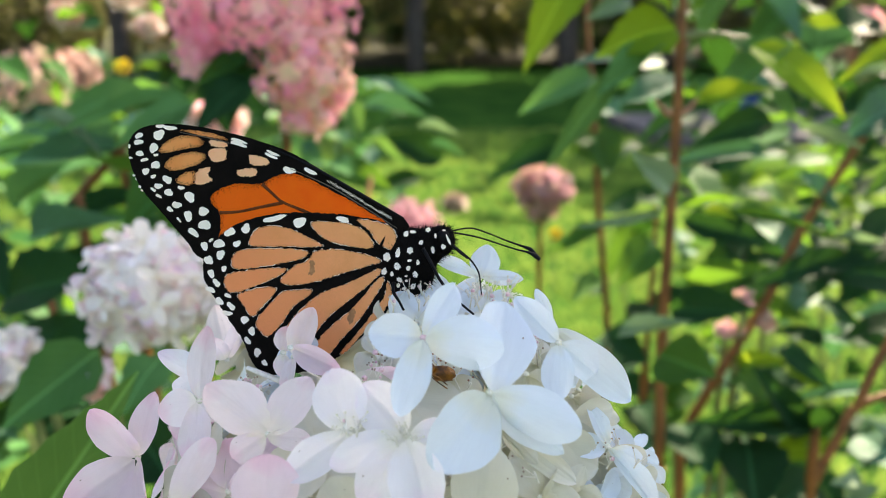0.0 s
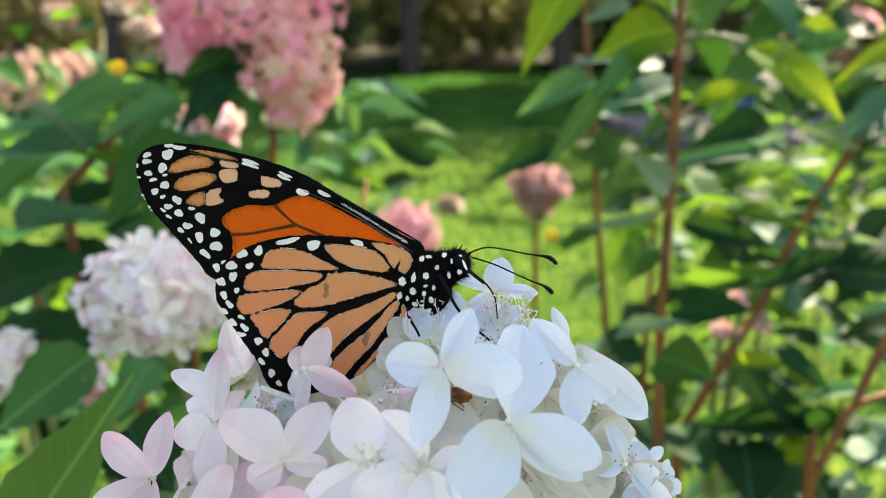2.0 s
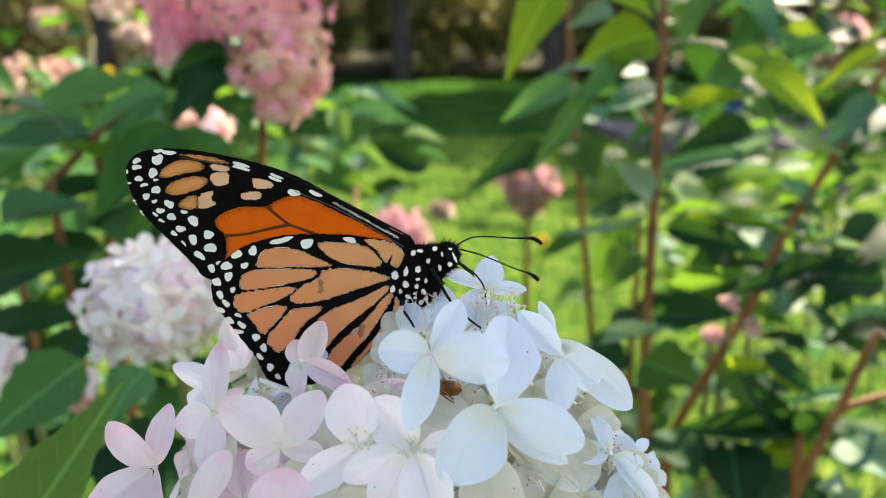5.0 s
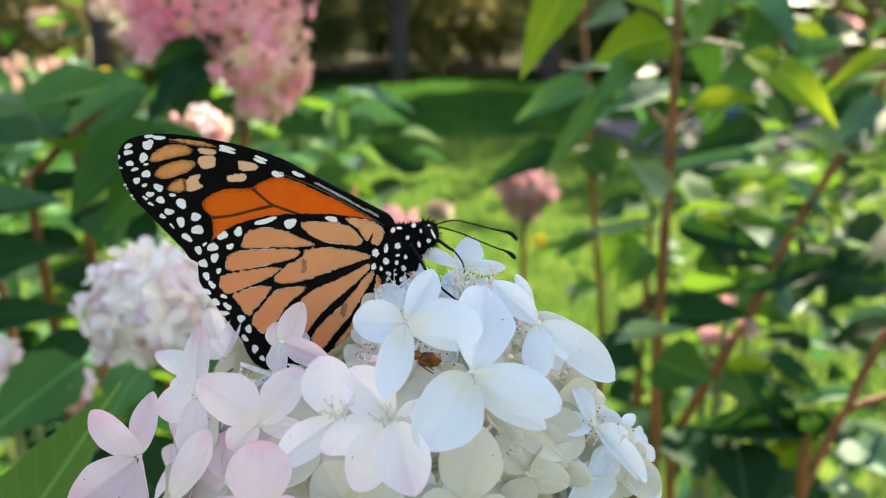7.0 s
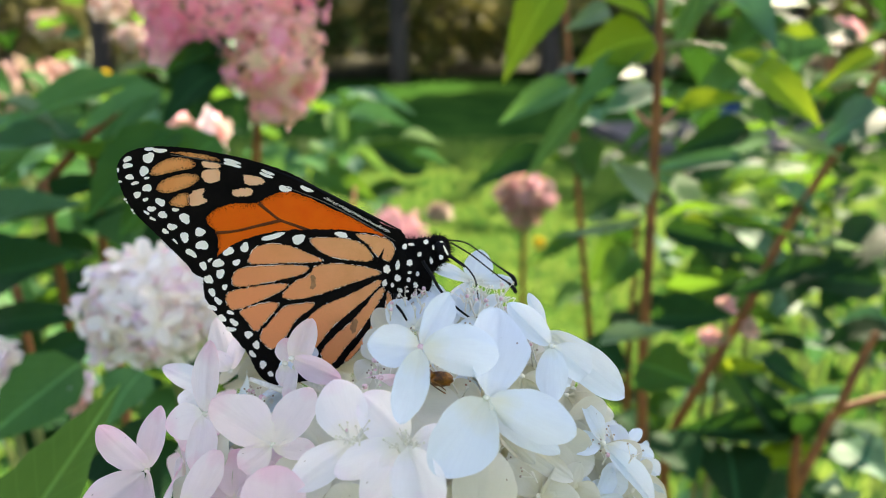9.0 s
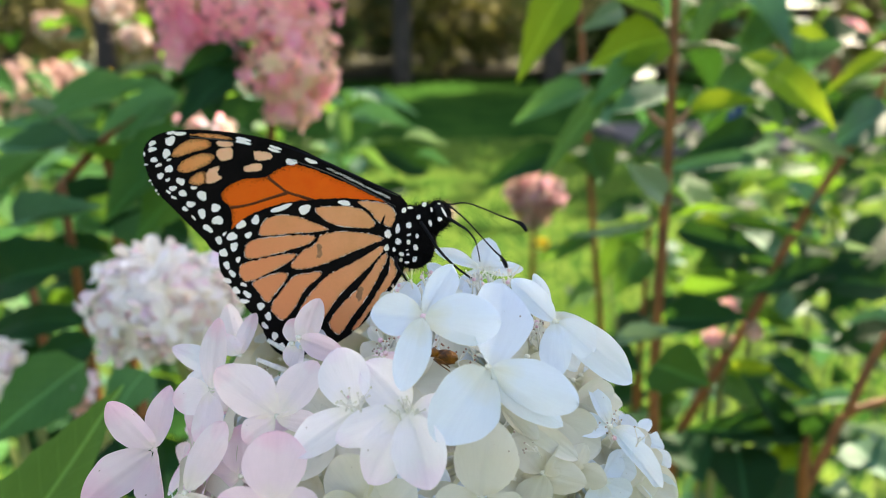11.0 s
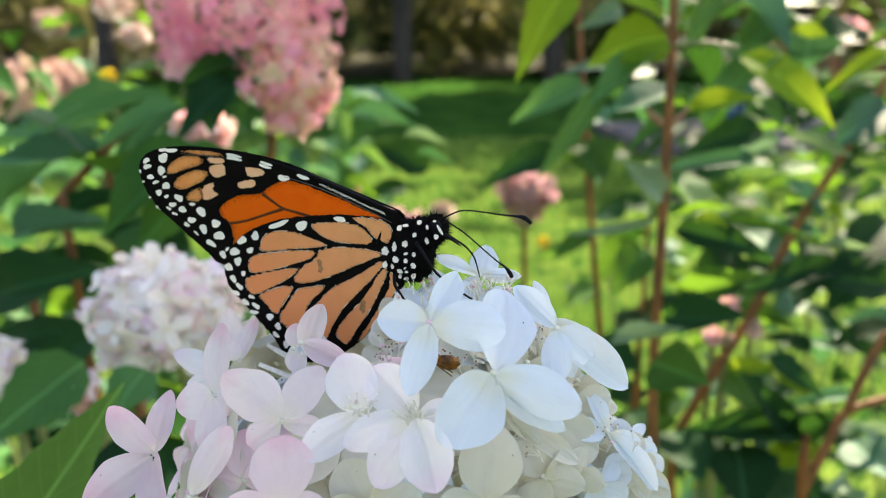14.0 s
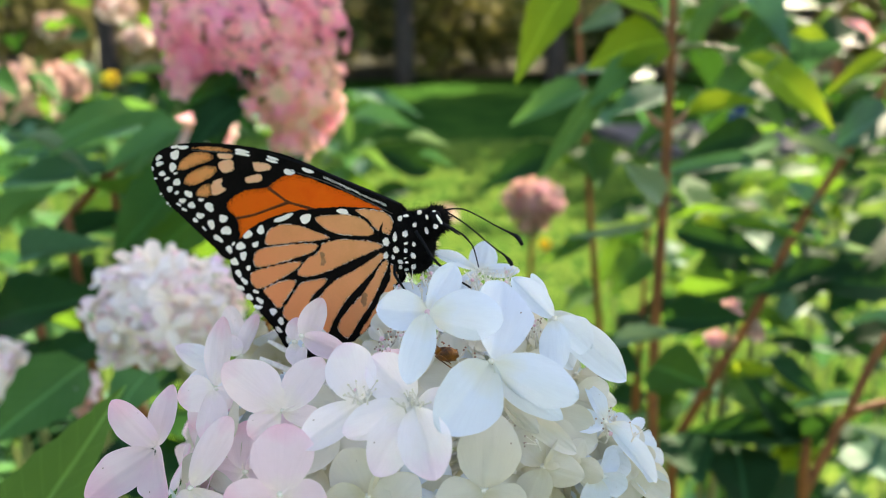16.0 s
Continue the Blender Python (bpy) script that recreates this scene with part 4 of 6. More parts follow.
spot_rnd = random.Random(9)
spot_meshes = []
for k in range(6):
    pts = []
    for j in range(16):
        a = j * math.tau / 16 + 0.2 * k
        r = 0.53 / (abs(math.cos(a)) ** 2.9 + abs(math.sin(a)) ** 2.9) ** (1 / 2.9) * (1 + 0.13 * math.sin(2 * a + k * 1.7) + 0.10 * math.sin(3 * a + k * 2.3)) * spot_rnd.uniform(0.93, 1.05)
        pts.append((math.cos(a) * r, math.sin(a) * r))
    bm = slab(pts, 0.0, 1.0)
    spot_meshes.append(bpy.data.meshes.new("spot"))
    bm.to_mesh(spot_meshes[-1])
    bm.free()
    spot_meshes[-1].materials.append(wing_white)
tuft_meshes = []
for k in range(4):
    pts = [(math.cos(a) * r, math.sin(a) * r) for a, r in ((j * math.tau / 26, spot_rnd.uniform(0.36, 0.56)) for j in range(26))]
    bm = slab(pts, 0.0, 1.0)
    tuft_meshes.append(bpy.data.meshes.new("spot"))
    bm.to_mesh(tuft_meshes[-1])
    bm.free()
    tuft_meshes[-1].materials.append(wing_white)


def wing_spot(wing, side, x, z, width, height, turn):
    ob = piece("spot", spot_rnd.choice(spot_meshes), None, wing, smooth=False)
    ob.matrix_local = Matrix.Translation((x * 0.001, side * 0.00006, z * 0.001)) @ Matrix.Rotation(radians(-turn), 4, "Y") @ Matrix.Diagonal((width * 0.00096, side * 0.00006, height * 0.00098, 1))


def smudge(wing, side):
    """Two worn brown patches on the hindwing."""
    for points in ([(-13.22, -1.29), (-12.55, -1.29), (-12.41, -2.49), (-12.63, -3.50), (-13.31, -3.60), (-13.17, -2.39)], [(-6.16, -9.59), (-5.38, -9.39), (-5.41, -10.72), (-6.22, -11.96), (-6.58, -11.14)]):
        part("stain", slab(outline_mm(points, 8, 0.00016, 5), side * 0.00011, side * 0.00014), wing_stain, wing, smooth=False)


def build_forewing(fly, side):
    fore = part("forewing", slab(outline_mm([(3.39, 5.50), (-0.46, 7.73), (-4.91, 10.42), (-8.60, 12.52), (-13.16, 15.16), (-17.70, 17.41), (-22.24, 18.89), (-26.78, 20.00), (-31.32, 20.83), (-35.87, 21.38), (-39.55, 21.38), (-42.54, 20.74), (-44.31, 19.54), (-45.13, 17.78), (-45.06, 15.63), (-44.38, 13.09), (-42.87, 10.23), (-40.57, 7.64), (-37.30, 3.94), (-34.68, 0.99), (-32.92, -0.99), (-26.34, -2.99), (-12.87, -1.99), (0.59, 0.99)], 9, 0.00005, 4), -0.00006, 0.00006), wing_black, fly, "black and orange forewing with white spots", smooth=False)
    wing_panel(fore, 'cell', wing_orange, side, [(-30.79, 8.79), (-29.27, 10.42), (-26.39, 11.47), (-23.12, 11.57), (-21.61, 11.76), (-19.78, 12.80), (-16.95, 13.56), (-14.18, 12.90), (-10.51, 11.19), (-4.96, 8.31), (0.16, 4.92), (-5.09, 2.96), (-12.72, 1.98), (-28.04, 0.50), (-28.95, 3.94), (-29.16, 6.47)], 0.00042)
    wing_panel(fore, 'cell', wing_tan_dull, side, [(-39.76, 16.85), (-38.42, 18.43), (-36.03, 19.45), (-33.27, 19.35), (-31.86, 18.52), (-32.47, 17.78), (-35.29, 17.22), (-38.59, 16.47)], 0.00030)
    wing_panel(fore, 'cell', wing_tan_dull, side, [(-38.80, 14.03), (-37.73, 15.63), (-34.41, 16.66), (-32.09, 16.66), (-31.52, 15.63), (-33.65, 14.41), (-36.98, 13.56)], 0.00030)
    wing_panel(fore, 'cell', wing_tan_dull, side, [(-36.84, 11.85), (-35.62, 12.99), (-33.72, 13.46), (-33.50, 11.47), (-35.59, 11.09)], 0.00030)
    wing_panel(fore, 'cell', wing_tan_dull, side, [(-35.95, 20.37), (-32.28, 20.28), (-28.65, 19.54), (-27.60, 18.80), (-30.05, 19.26)], 0.00030)
    wing_panel(fore, 'cell', wing_pale, side, [(-30.73, 18.80), (-27.98, 18.52), (-27.95, 17.68), (-29.52, 17.59), (-30.61, 17.96)], 3e-05)
    wing_panel(fore, 'cell', wing_pale, side, [(-30.85, 17.13), (-28.24, 17.50), (-27.85, 16.38), (-28.29, 15.35), (-30.06, 15.16), (-30.85, 15.82)], 3e-05)
    wing_panel(fore, 'cell', wing_pale, side, [(-33.74, 12.04), (-32.77, 13.75), (-30.69, 14.22), (-31.06, 12.99), (-30.38, 12.04), (-32.49, 11.19)], 3e-05)
    wing_panel(fore, 'cell', wing_pale, side, [(-23.86, 16.47), (-21.28, 16.10), (-20.39, 15.35), (-21.07, 14.78), (-23.58, 14.88)], 3e-05)
    wing_panel(fore, 'cell', wing_pale, side, [(-25.97, 13.84), (-24.18, 14.22), (-22.60, 14.12), (-22.95, 12.90), (-25.75, 12.90)], 3e-05)
    wing_spot(fore, side, -43.23, 19.35, 1.34, 0.86, 15)
    wing_spot(fore, side, -43.33, 18.24, 1.53, 0.86, 10)
    wing_spot(fore, side, -39.71, 19.54, 1.91, 1.53, 10)
    wing_spot(fore, side, -39.49, 21.01, 1.53, 0.57, 0)
    wing_spot(fore, side, -37.76, 20.74, 2.29, 0.67, -8)
    wing_spot(fore, side, -43.15, 16.29, 1.34, 0.86, 15)
    wing_spot(fore, side, -40.65, 17.31, 1.43, 1.53, 20)
    wing_spot(fore, side, -40.29, 16.10, 0.95, 0.38, 5)
    wing_spot(fore, side, -42.32, 15.25, 1.24, 0.57, 8)
    wing_spot(fore, side, -40.35, 14.41, 1.34, 1.34, -20)
    wing_spot(fore, side, -42.13, 13.27, 1.34, 0.95, 15)
    wing_spot(fore, side, -40.80, 12.42, 0.95, 0.57, 10)
    wing_spot(fore, side, -38.32, 11.95, 1.53, 1.24, -20)
    wing_spot(fore, side, -39.92, 10.80, 1.43, 0.86, -10)
    wing_spot(fore, side, -38.13, 9.75, 1.43, 1.15, 15)
    wing_spot(fore, side, -35.91, 10.61, 1.15, 0.57, -15)
    wing_spot(fore, side, -34.43, 9.08, 1.81, 1.53, -15)
    wing_spot(fore, side, -36.71, 7.64, 1.62, 1.05, -20)
    wing_spot(fore, side, -34.69, 5.80, 1.43, 1.62, 20)
    wing_spot(fore, side, -31.98, 6.67, 1.81, 1.34, -15)
    wing_spot(fore, side, -31.77, 4.33, 1.91, 1.62, -20)
    wing_spot(fore, side, -33.77, 2.96, 1.91, 1.05, -35)
    wing_spot(fore, side, -31.84, 0.69, 1.24, 1.34, 30)
    wing_spot(fore, side, -44.97, 17.50, 0.38, 0.67, 0)
    wing_spot(fore, side, -44.80, 15.54, 0.57, 0.38, 0)
    wing_spot(fore, side, -44.25, 12.52, 0.48, 0.38, -30)
    wing_spot(fore, side, -43.21, 10.61, 0.57, 0.38, -40)
    wing_spot(fore, side, -40.82, 10.14, 0.95, 0.48, -30)
    wing_spot(fore, side, -39.88, 9.08, 1.05, 0.48, -25)
    wing_spot(fore, side, -37.91, 6.86, 1.24, 0.67, -40)
    wing_spot(fore, side, -36.35, 5.11, 1.05, 0.38, -50)
    wing_spot(fore, side, -25.75, 18.80, 2.67, 0.57, -15)
    wing_spot(fore, side, -25.79, 18.24, 2.67, 0.67, -15)
    wing_spot(fore, side, -19.85, 16.85, 2.29, 0.48, -25)
    wing_spot(fore, side, -20.16, 16.38, 2.29, 0.48, -25)
    wing_spot(fore, side, -17.02, 14.03, 2.10, 1.05, -20)
    wing_spot(fore, side, -13.39, 13.94, 2.29, 0.67, -28)
    for line in ([(-0.02162, 0, 0.01157), (-0.01992, 0, 0.01004), (-0.01811, 0, 0.0086), (-0.01534, 0, 0.00754), (-0.01162, 0, 0.00609)], [(-0.02916, 0, 0.00647), (-0.02575, 0, 0.00677), (-0.02193, 0, 0.00764), (-0.01812, 0, 0.0085)]):
        b = tube([Vector(q) + Vector((0, side * 0.00004, 0)) for q in line], [0.00034, 0.00026, 0.00028, 0.00036], 6)
        part("vein", b, vein_brown, fore)
    bm = tube([(0.00273, 0, 0.00647), (-0.00491, 0, 0.01042), (-0.01317, 0, 0.01478), (-0.02045, 0, 0.01787)], [0.00012, 0.00030, 0.00025, 0.0001], 6)
    part("vein", bm, chitin, fore, "raised black leading vein")
    part("vein", tube([(0.0016, side * 0.00016, 0.0047), (-0.0050, side * 0.00016, 0.0087), (-0.0105, side * 0.00016, 0.0117), (-0.0168, side * 0.00014, 0.0143)], [0.00006, 0.00010, 0.00009, 0.00005], 5), vein_sheen, fore, "thin pale-edged vein above the orange cell")
    part("vein", tube([(-0.0255, side * 0.00010, 0.0179), (-0.0310, side * 0.00012, 0.0192), (-0.0360, side * 0.00010, 0.0200)], [0.00004, 0.00009, 0.00004], 5), vein_sheen, fore)
    # white flecks painting the shiny highlight on the leading vein
    dust = bmesh.new()
    rnd = random.Random(15)
    a, b = Vector((-0.01046, 0, 0.01252)), Vector((0.00066, 0, 0.00628))
    for k in range(420):
        u = rnd.random()
        p = a.lerp(b, u) + Vector((0, 0, rnd.gauss(0, 0.00013)))
        w, h = rnd.uniform(0.00002, 0.00013), rnd.uniform(0.00001, 0.00003)
        dust.faces.new([dust.verts.new(p + Vector((sx * w, side * 0.0002, sz * h - sx * w * 0.5))) for sx, sz in ((-1, -1), (1, -1), (1, 1), (-1, 1))])
    tagged(part("silver_highlight", dust, wing_white, fore, "white flecks that paint the highlight along the leading edge", smooth=False), kind="stuff")
    return fore


def build_hindwing(fly, side):
    hind = part("hindwing", slab(outline_mm([(1.76, 3.94), (0.17, 5.41), (-4.06, 6.38), (-8.77, 6.86), (-13.48, 6.96), (-18.20, 6.77), (-22.97, 5.80), (-26.26, 4.53), (-29.04, 2.57), (-31.00, 0.40), (-31.93, -1.99), (-31.77, -5.11), (-29.87, -8.36), (-27.65, -11.65), (-24.95, -15.51), (-23.47, -19.09), (-21.79, -20.90), (-20.33, -21.44), (-16.55, -21.12), (-11.55, -19.73), (-7.03, -16.87), (-3.02, -12.90), (0.45, -9.08), (2.04, -6.02), (1.69, -2.99), (0.95, 0.00)], 9, 0.00009, 3), -0.00006, 0.00006), wing_black, fly, "tan hindwing with thick black veins and white spots", smooth=False)
    wing_panel(hind, 'cell', wing_tan, side, [(-23.95, 1.47), (-22.66, 3.81), (-20.21, 4.51), (-17.35, 4.31), (-14.54, 3.23), (-11.74, 1.95), (-11.11, 1.31), (-14.66, 1.11), (-18.47, 1.11), (-22.30, 0.91)])
    wing_panel(hind, 'cell', wing_tan, side, [(-13.14, 5.25), (-10.70, 5.58), (-6.91, 5.29), (-4.06, 4.30), (-2.37, 2.01), (-3.03, 1.21), (-7.03, 1.60), (-9.88, 2.20), (-11.77, 3.39)])
    wing_panel(hind, 'cell', wing_tan, side, [(-5.25, 6.05), (-1.70, 5.77), (0.68, 4.79), (1.54, 3.16), (0.82, 1.12), (-0.58, 1.61), (-1.92, 2.51), (-3.21, 4.38)])
    wing_panel(hind, 'cell', wing_tan, side, [(-18.33, -4.68), (-16.29, -2.43), (-13.65, -1.13), (-12.33, 0.47), (-8.95, 0.87), (-5.13, 0.48), (-1.70, -0.32), (-1.11, -1.06), (-3.26, -1.77), (-7.12, -3.07), (-11.01, -4.38), (-14.42, -5.29), (-17.35, -5.49)])
    wing_panel(hind, 'cell', wing_tan, side, [(-26.86, -2.53), (-26.44, -0.44), (-24.23, 0.48), (-19.44, 0.67), (-14.19, 0.57), (-13.51, -0.15), (-15.69, -1.27), (-20.53, -2.27), (-25.38, -3.07)])
    wing_panel(hind, 'cell', wing_tan, side, [(-27.79, -6.79), (-28.15, -4.67), (-26.40, -3.62), (-21.55, -2.91), (-17.68, -2.61), (-17.47, -3.15), (-19.67, -4.57), (-23.13, -6.10), (-26.10, -7.12)])
    wing_panel(hind, 'cell', wing_tan, side, [(-23.45, -11.22), (-24.85, -9.33), (-25.92, -7.62), (-23.69, -6.65), (-20.74, -5.94), (-19.04, -6.28), (-19.79, -7.60), (-21.85, -9.86)])
    wing_panel(hind, 'cell', wing_tan, side, [(-20.46, -14.54), (-22.15, -13.47), (-22.57, -11.83), (-19.96, -8.72), (-17.91, -6.76), (-15.93, -6.34), (-13.01, -6.14), (-13.20, -7.10), (-15.99, -9.14), (-18.07, -12.22)])
    wing_panel(hind, 'cell', wing_tan, side, [(-16.88, -15.87), (-17.26, -12.97), (-14.66, -9.64), (-11.64, -6.97), (-8.99, -5.74), (-5.28, -4.13), (-1.59, -2.22), (-1.13, -2.94), (-4.28, -6.08), (-9.23, -10.17), (-12.27, -13.78), (-14.57, -16.95)])
    wing_panel(hind, 'cell', wing_tan, side, [(-11.99, -15.83), (-10.41, -13.36), (-5.42, -8.71), (-1.65, -4.14), (-0.36, -3.79), (-1.37, -6.06), (-4.37, -10.67), (-8.20, -15.35), (-10.29, -17.69)])
    wing_panel(hind, 'cell', wing_tan, side, [(-7.78, -16.83), (-4.34, -12.64), (-0.56, -7.20), (0.10, -4.30), (0.90, -5.78), (0.95, -7.30), (-0.95, -10.05), (-4.40, -13.95), (-6.75, -16.70)])
    wing_spot(hind, side, -24.40, 3.94, 1.62, 1.34, 40)
    wing_spot(hind, side, -27.19, 3.26, 1.81, 1.24, 35)
    wing_spot(hind, side, -25.99, 1.29, 1.34, 0.95, 10)
    wing_spot(hind, side, -29.14, 1.19, 1.91, 1.34, 30)
    wing_spot(hind, side, -28.88, -0.70, 1.34, 1.53, 0)
    wing_spot(hind, side, -30.96, -1.69, 1.34, 1.53, 20)
    wing_spot(hind, side, -28.27, -3.09, 0.86, 0.95, 0)
    wing_spot(hind, side, -30.54, -4.00, 1.15, 1.34, 30)
    wing_spot(hind, side, -29.59, -5.61, 1.43, 0.95, -40)
    wing_spot(hind, side, -30.64, -6.83, 1.53, 0.86, -30)
    wing_spot(hind, side, -27.60, -7.75, 1.15, 0.67, -20)
    wing_spot(hind, side, -29.12, -8.77, 1.15, 1.34, 30)
    wing_spot(hind, side, -27.04, -9.59, 1.53, 0.95, -35)
    wing_spot(hind, side, -27.70, -10.83, 1.72, 0.76, -15)
    wing_spot(hind, side, -24.64, -11.86, 1.24, 1.34, 30)
    wing_spot(hind, side, -23.38, -13.83, 1.15, 1.34, 30)
    wing_spot(hind, side, -24.16, -15.51, 0.86, 1.34, 30)
    wing_spot(hind, side, -22.40, -17.51, 1.15, 1.34, 30)
    wing_spot(hind, side, -21.12, -19.31, 0.76, 1.15, 30)
    wing_spot(hind, side, -30.52, 1.78, 0.86, 0.48, 40)
    wing_spot(hind, side, -19.48, 5.80, 4.01, 0.86, 12)
    wing_spot(hind, side, -15.06, 5.31, 2.39, 1.43, 15)
    wing_spot(hind, side, -7.66, 5.99, 2.20, 0.86, -8)
    part("vein", tube([(-0.00132, 0, 0.00099), (-0.00092, 0, 0.00218), (-0.00033, 0, 0.00345)], [0.0004, 0.0003, 0.00012], 5, 3), wing_black, hind)
    return hind


fly = empty("butterfly", (0, 0.13, 1.2), "monarch butterfly with closed wings feeding on the flower", "butterfly")
for side in (-1, 1):
    fore, hind = build_forewing(fly, side), build_hindwing(fly, side)
    smudge(hind, side)
    fore.matrix_local = pose(0, 0.0004, 0) if side < 0 else pose(0, 0.0030, -0.0006, 0, 0, 2.6)
    hind.matrix_local = pose(0, 0, 0) if side < 0 else pose(0, 0.0036, 0, 0, 0, 2.6)

body = part("thorax", blob(0.0046, (0.95, 0.80, 1.25), 14, 0.10, 2, (0.00405, 0.0017, -0.00099)), fur_black, fly, "black furry thorax")
skull = part("head", blob(0.0025, (0.95, 0.9, 1.05), 12, 0.08, 5, (0.00898, 0.0017, 0.00271)), fur_black, fly)
part("neck", blob(0.0034, (1.0, 0.85, 0.95), 10, 0.1, 6, (0.00648, 0.0017, 0.00172)), fur_black, fly)
part("abdomen", tube([(0.00238, 0.0017, -0.00352), (-0.00059, 0.0017, -0.0071), (-0.00558, 0.0017, -0.01125), (-0.01162, 0.0017, -0.01492)], [0.0016, 0.0015, 0.0013, 0.0006], 10), fur_black, fly)
part("eye", blob(0.0011, (1, 0.6, 1.1), 10, 0, 0, (0.00944, -0.0001, 0.00348)), chitin, fly, "glossy black eye")


def body_spot(fly, x, z, width, height, turn):
    """A white tuft on the near side of the body, on the fur's surface."""
    x, z = x * 0.001, z * 0.001
    depth = 0.0
    for c, r, k in ((Vector((0.00405, 0.0017, -0.00099)), 0.0046, (0.95, 0.80, 1.25)), (Vector((0.00898, 0.0017, 0.00271)), 0.0025, (0.95, 0.9, 1.05)), (Vector((0.00648, 0.0017, 0.00172)), 0.0034, (1.0, 0.85, 0.95))):
        q = 1 - ((x - c.x) / (r * k[0])) ** 2 - ((z - c.z) / (r * k[2])) ** 2
        if q > 0:
            depth = max(depth, r * k[1] * math.sqrt(q))
    depth = max(depth, 0.0026) - 0.0017
    ob = piece("spot", spot_rnd.choice(tuft_meshes), None, fly, smooth=False)
    ob.matrix_local = Matrix.Translation((x, -depth - 0.00025, z)) @ Matrix.Rotation(radians(-turn), 4, "Y") @ Matrix.Diagonal((width * 0.00108, 0.0004, height * 0.00100, 1))


def body_spots():
    body_spot(fly, 0.10, 0.00, 1.24, 1.53, 10)
    body_spot(fly, -0.32, -2.49, 0.86, 1.24, -20)
    body_spot(fly, 3.28, 3.94, 0.76, 1.05, -30)
    body_spot(fly, 4.42, 4.33, 1.05, 0.48, -5)
    body_spot(fly, 6.98, 4.72, 0.76, 0.86, -30)
    body_spot(fly, 8.21, 3.75, 0.38, 0.86, 10)
    body_spot(fly, 2.01, 0.79, 0.76, 1.72, -10)
    body_spot(fly, 4.11, 1.29, 1.05, 1.15, 0)
    body_spot(fly, 5.83, 2.57, 0.67, 0.86, -30)
    body_spot(fly, 1.99, -1.49, 1.05, 1.24, 20)
    body_spot(fly, 4.10, -0.40, 0.76, 0.48, 10)
    body_spot(fly, 3.90, -1.69, 0.67, 0.86, 0)
    body_spot(fly, 5.44, -0.70, 0.57, 0.86, 0)
    body_spot(fly, 5.05, -2.69, 0.86, 1.15, 20)
    body_spot(fly, 2.35, -3.80, 0.95, 0.76, -30)
    body_spot(fly, 2.15, -4.81, 0.57, 0.76, 0)
    body_spot(fly, 4.65, -4.81, 0.76, 1.24, -30)
    body_spot(fly, 3.20, -5.31, 0.86, 0.48, 0)
    body_spot(fly, 1.01, -2.89, 0.57, 0.86, 0)
    body_spot(fly, 10.39, 3.16, 0.38, 1.91, 25)
    body_spot(fly, 9.54, 1.98, 0.76, 0.86, 20)
    body_spot(fly, 7.83, 1.39, 0.57, 1.24, 10)
    body_spot(fly, 9.63, 4.72, 0.57, 0.29, -10)
    body_spot(fly, 3.60, -3.90, 0.57, 0.38, 0)
    body_spot(fly, 3.51, -3.09, 0.48, 0.29, 20)


body_spots()
bm = bmesh.new()
rnd = random.Random(6)
for c, r, k, count in ((Vector((0.00405, 0.0017, -0.00099)), 0.0046, (0.95, 0.80, 1.25), 900), (Vector((0.00898, 0.0017, 0.00271)), 0.0025, (0.95, 0.9, 1.05), 420), (Vector((0.00648, 0.0017, 0.00172)), 0.0034, (1.0, 0.85, 0.95), 500)):
    for j in range(count):
        n = Vector((rnd.gauss(0, 1), rnd.gauss(0, 1), rnd.gauss(0, 1))).normalized()
        p = c + Vector(n[i] * r * k[i] * 0.97 for i in range(3))
        d = (n + Vector((0.35, 0, 0.15)) * rnd.uniform(-0.2, 1) + Vector((rnd.uniform(-.3, .3), rnd.uniform(-.3, .3), rnd.uniform(-.3, .3)))).normalized()
        s = d.orthogonal().normalized() * 0.00007
        bm.faces.new([bm.verts.new(p - s), bm.verts.new(p + s), bm.verts.new(p + d * rnd.uniform(0.0005, 0.0013))])
tagged(part("fur", bm, fur_black, fly, smooth=False), "short bristly black fur", kind="stuff")


def antenna(fly, points, base):
    """A thin feeler that ends in a small club."""
    base = Vector(base)
    q = [Vector(p) - base for p in points]
    a = part("antenna", tube(q, [0.00016, 0.00014, 0.00013, 0.00014, 0.0002, 0.00042, 0.00030], 7, 5), chitin, fly, "thin black antenna with a clubbed tip")
    a.location = base
    return a


antenna_near = antenna(fly, [(0.01126, 0.0009, 0.0042), (0.01465, 0.0009, 0.00228), (0.01826, 0.0009, -0.00041), (0.02054, 0.0009, -0.00208), (0.0219, 0.0009, -0.00293), (0.02282, 0.0009, -0.00387), (0.0233, 0.0009, -0.00472)], (0.01126, 0.0009, 0.0042))
antenna_far = antenna(fly, [(0.01043, 0.0025, 0.0043), (0.01388, 0.0025, 0.00452), (0.01714, 0.0025, 0.00318), (0.01988, 0.0025, 0.00172), (0.0223, 0.0025, 0.0006), (0.02373, 0.0025, -0.00019), (0.02454, 0.0025, -0.00155)], (0.01043, 0.0025, 0.0043))
part("palp", tube([(0.01086, -0.0005, 0.00231), (0.01248, -0.0005, 0.00093), (0.01371, -0.001, 9e-05)], [0.0003, 0.00022, 0.0001], 6), chitin, fly)
part("proboscis", tube([(0.01125, 0, 0.00198), (0.01279, 0, 0.00089), (0.01423, 0, -0.0003), (0.0155, 0, -0.00219), (0.01591, 0, -0.0042), (0.01613, 0, -0.00602)], [0.00024, 0.0002, 0.00018, 0.00015, 0.00012, 0.0001], 6), chitin, fly, "thin curved feeding tube")
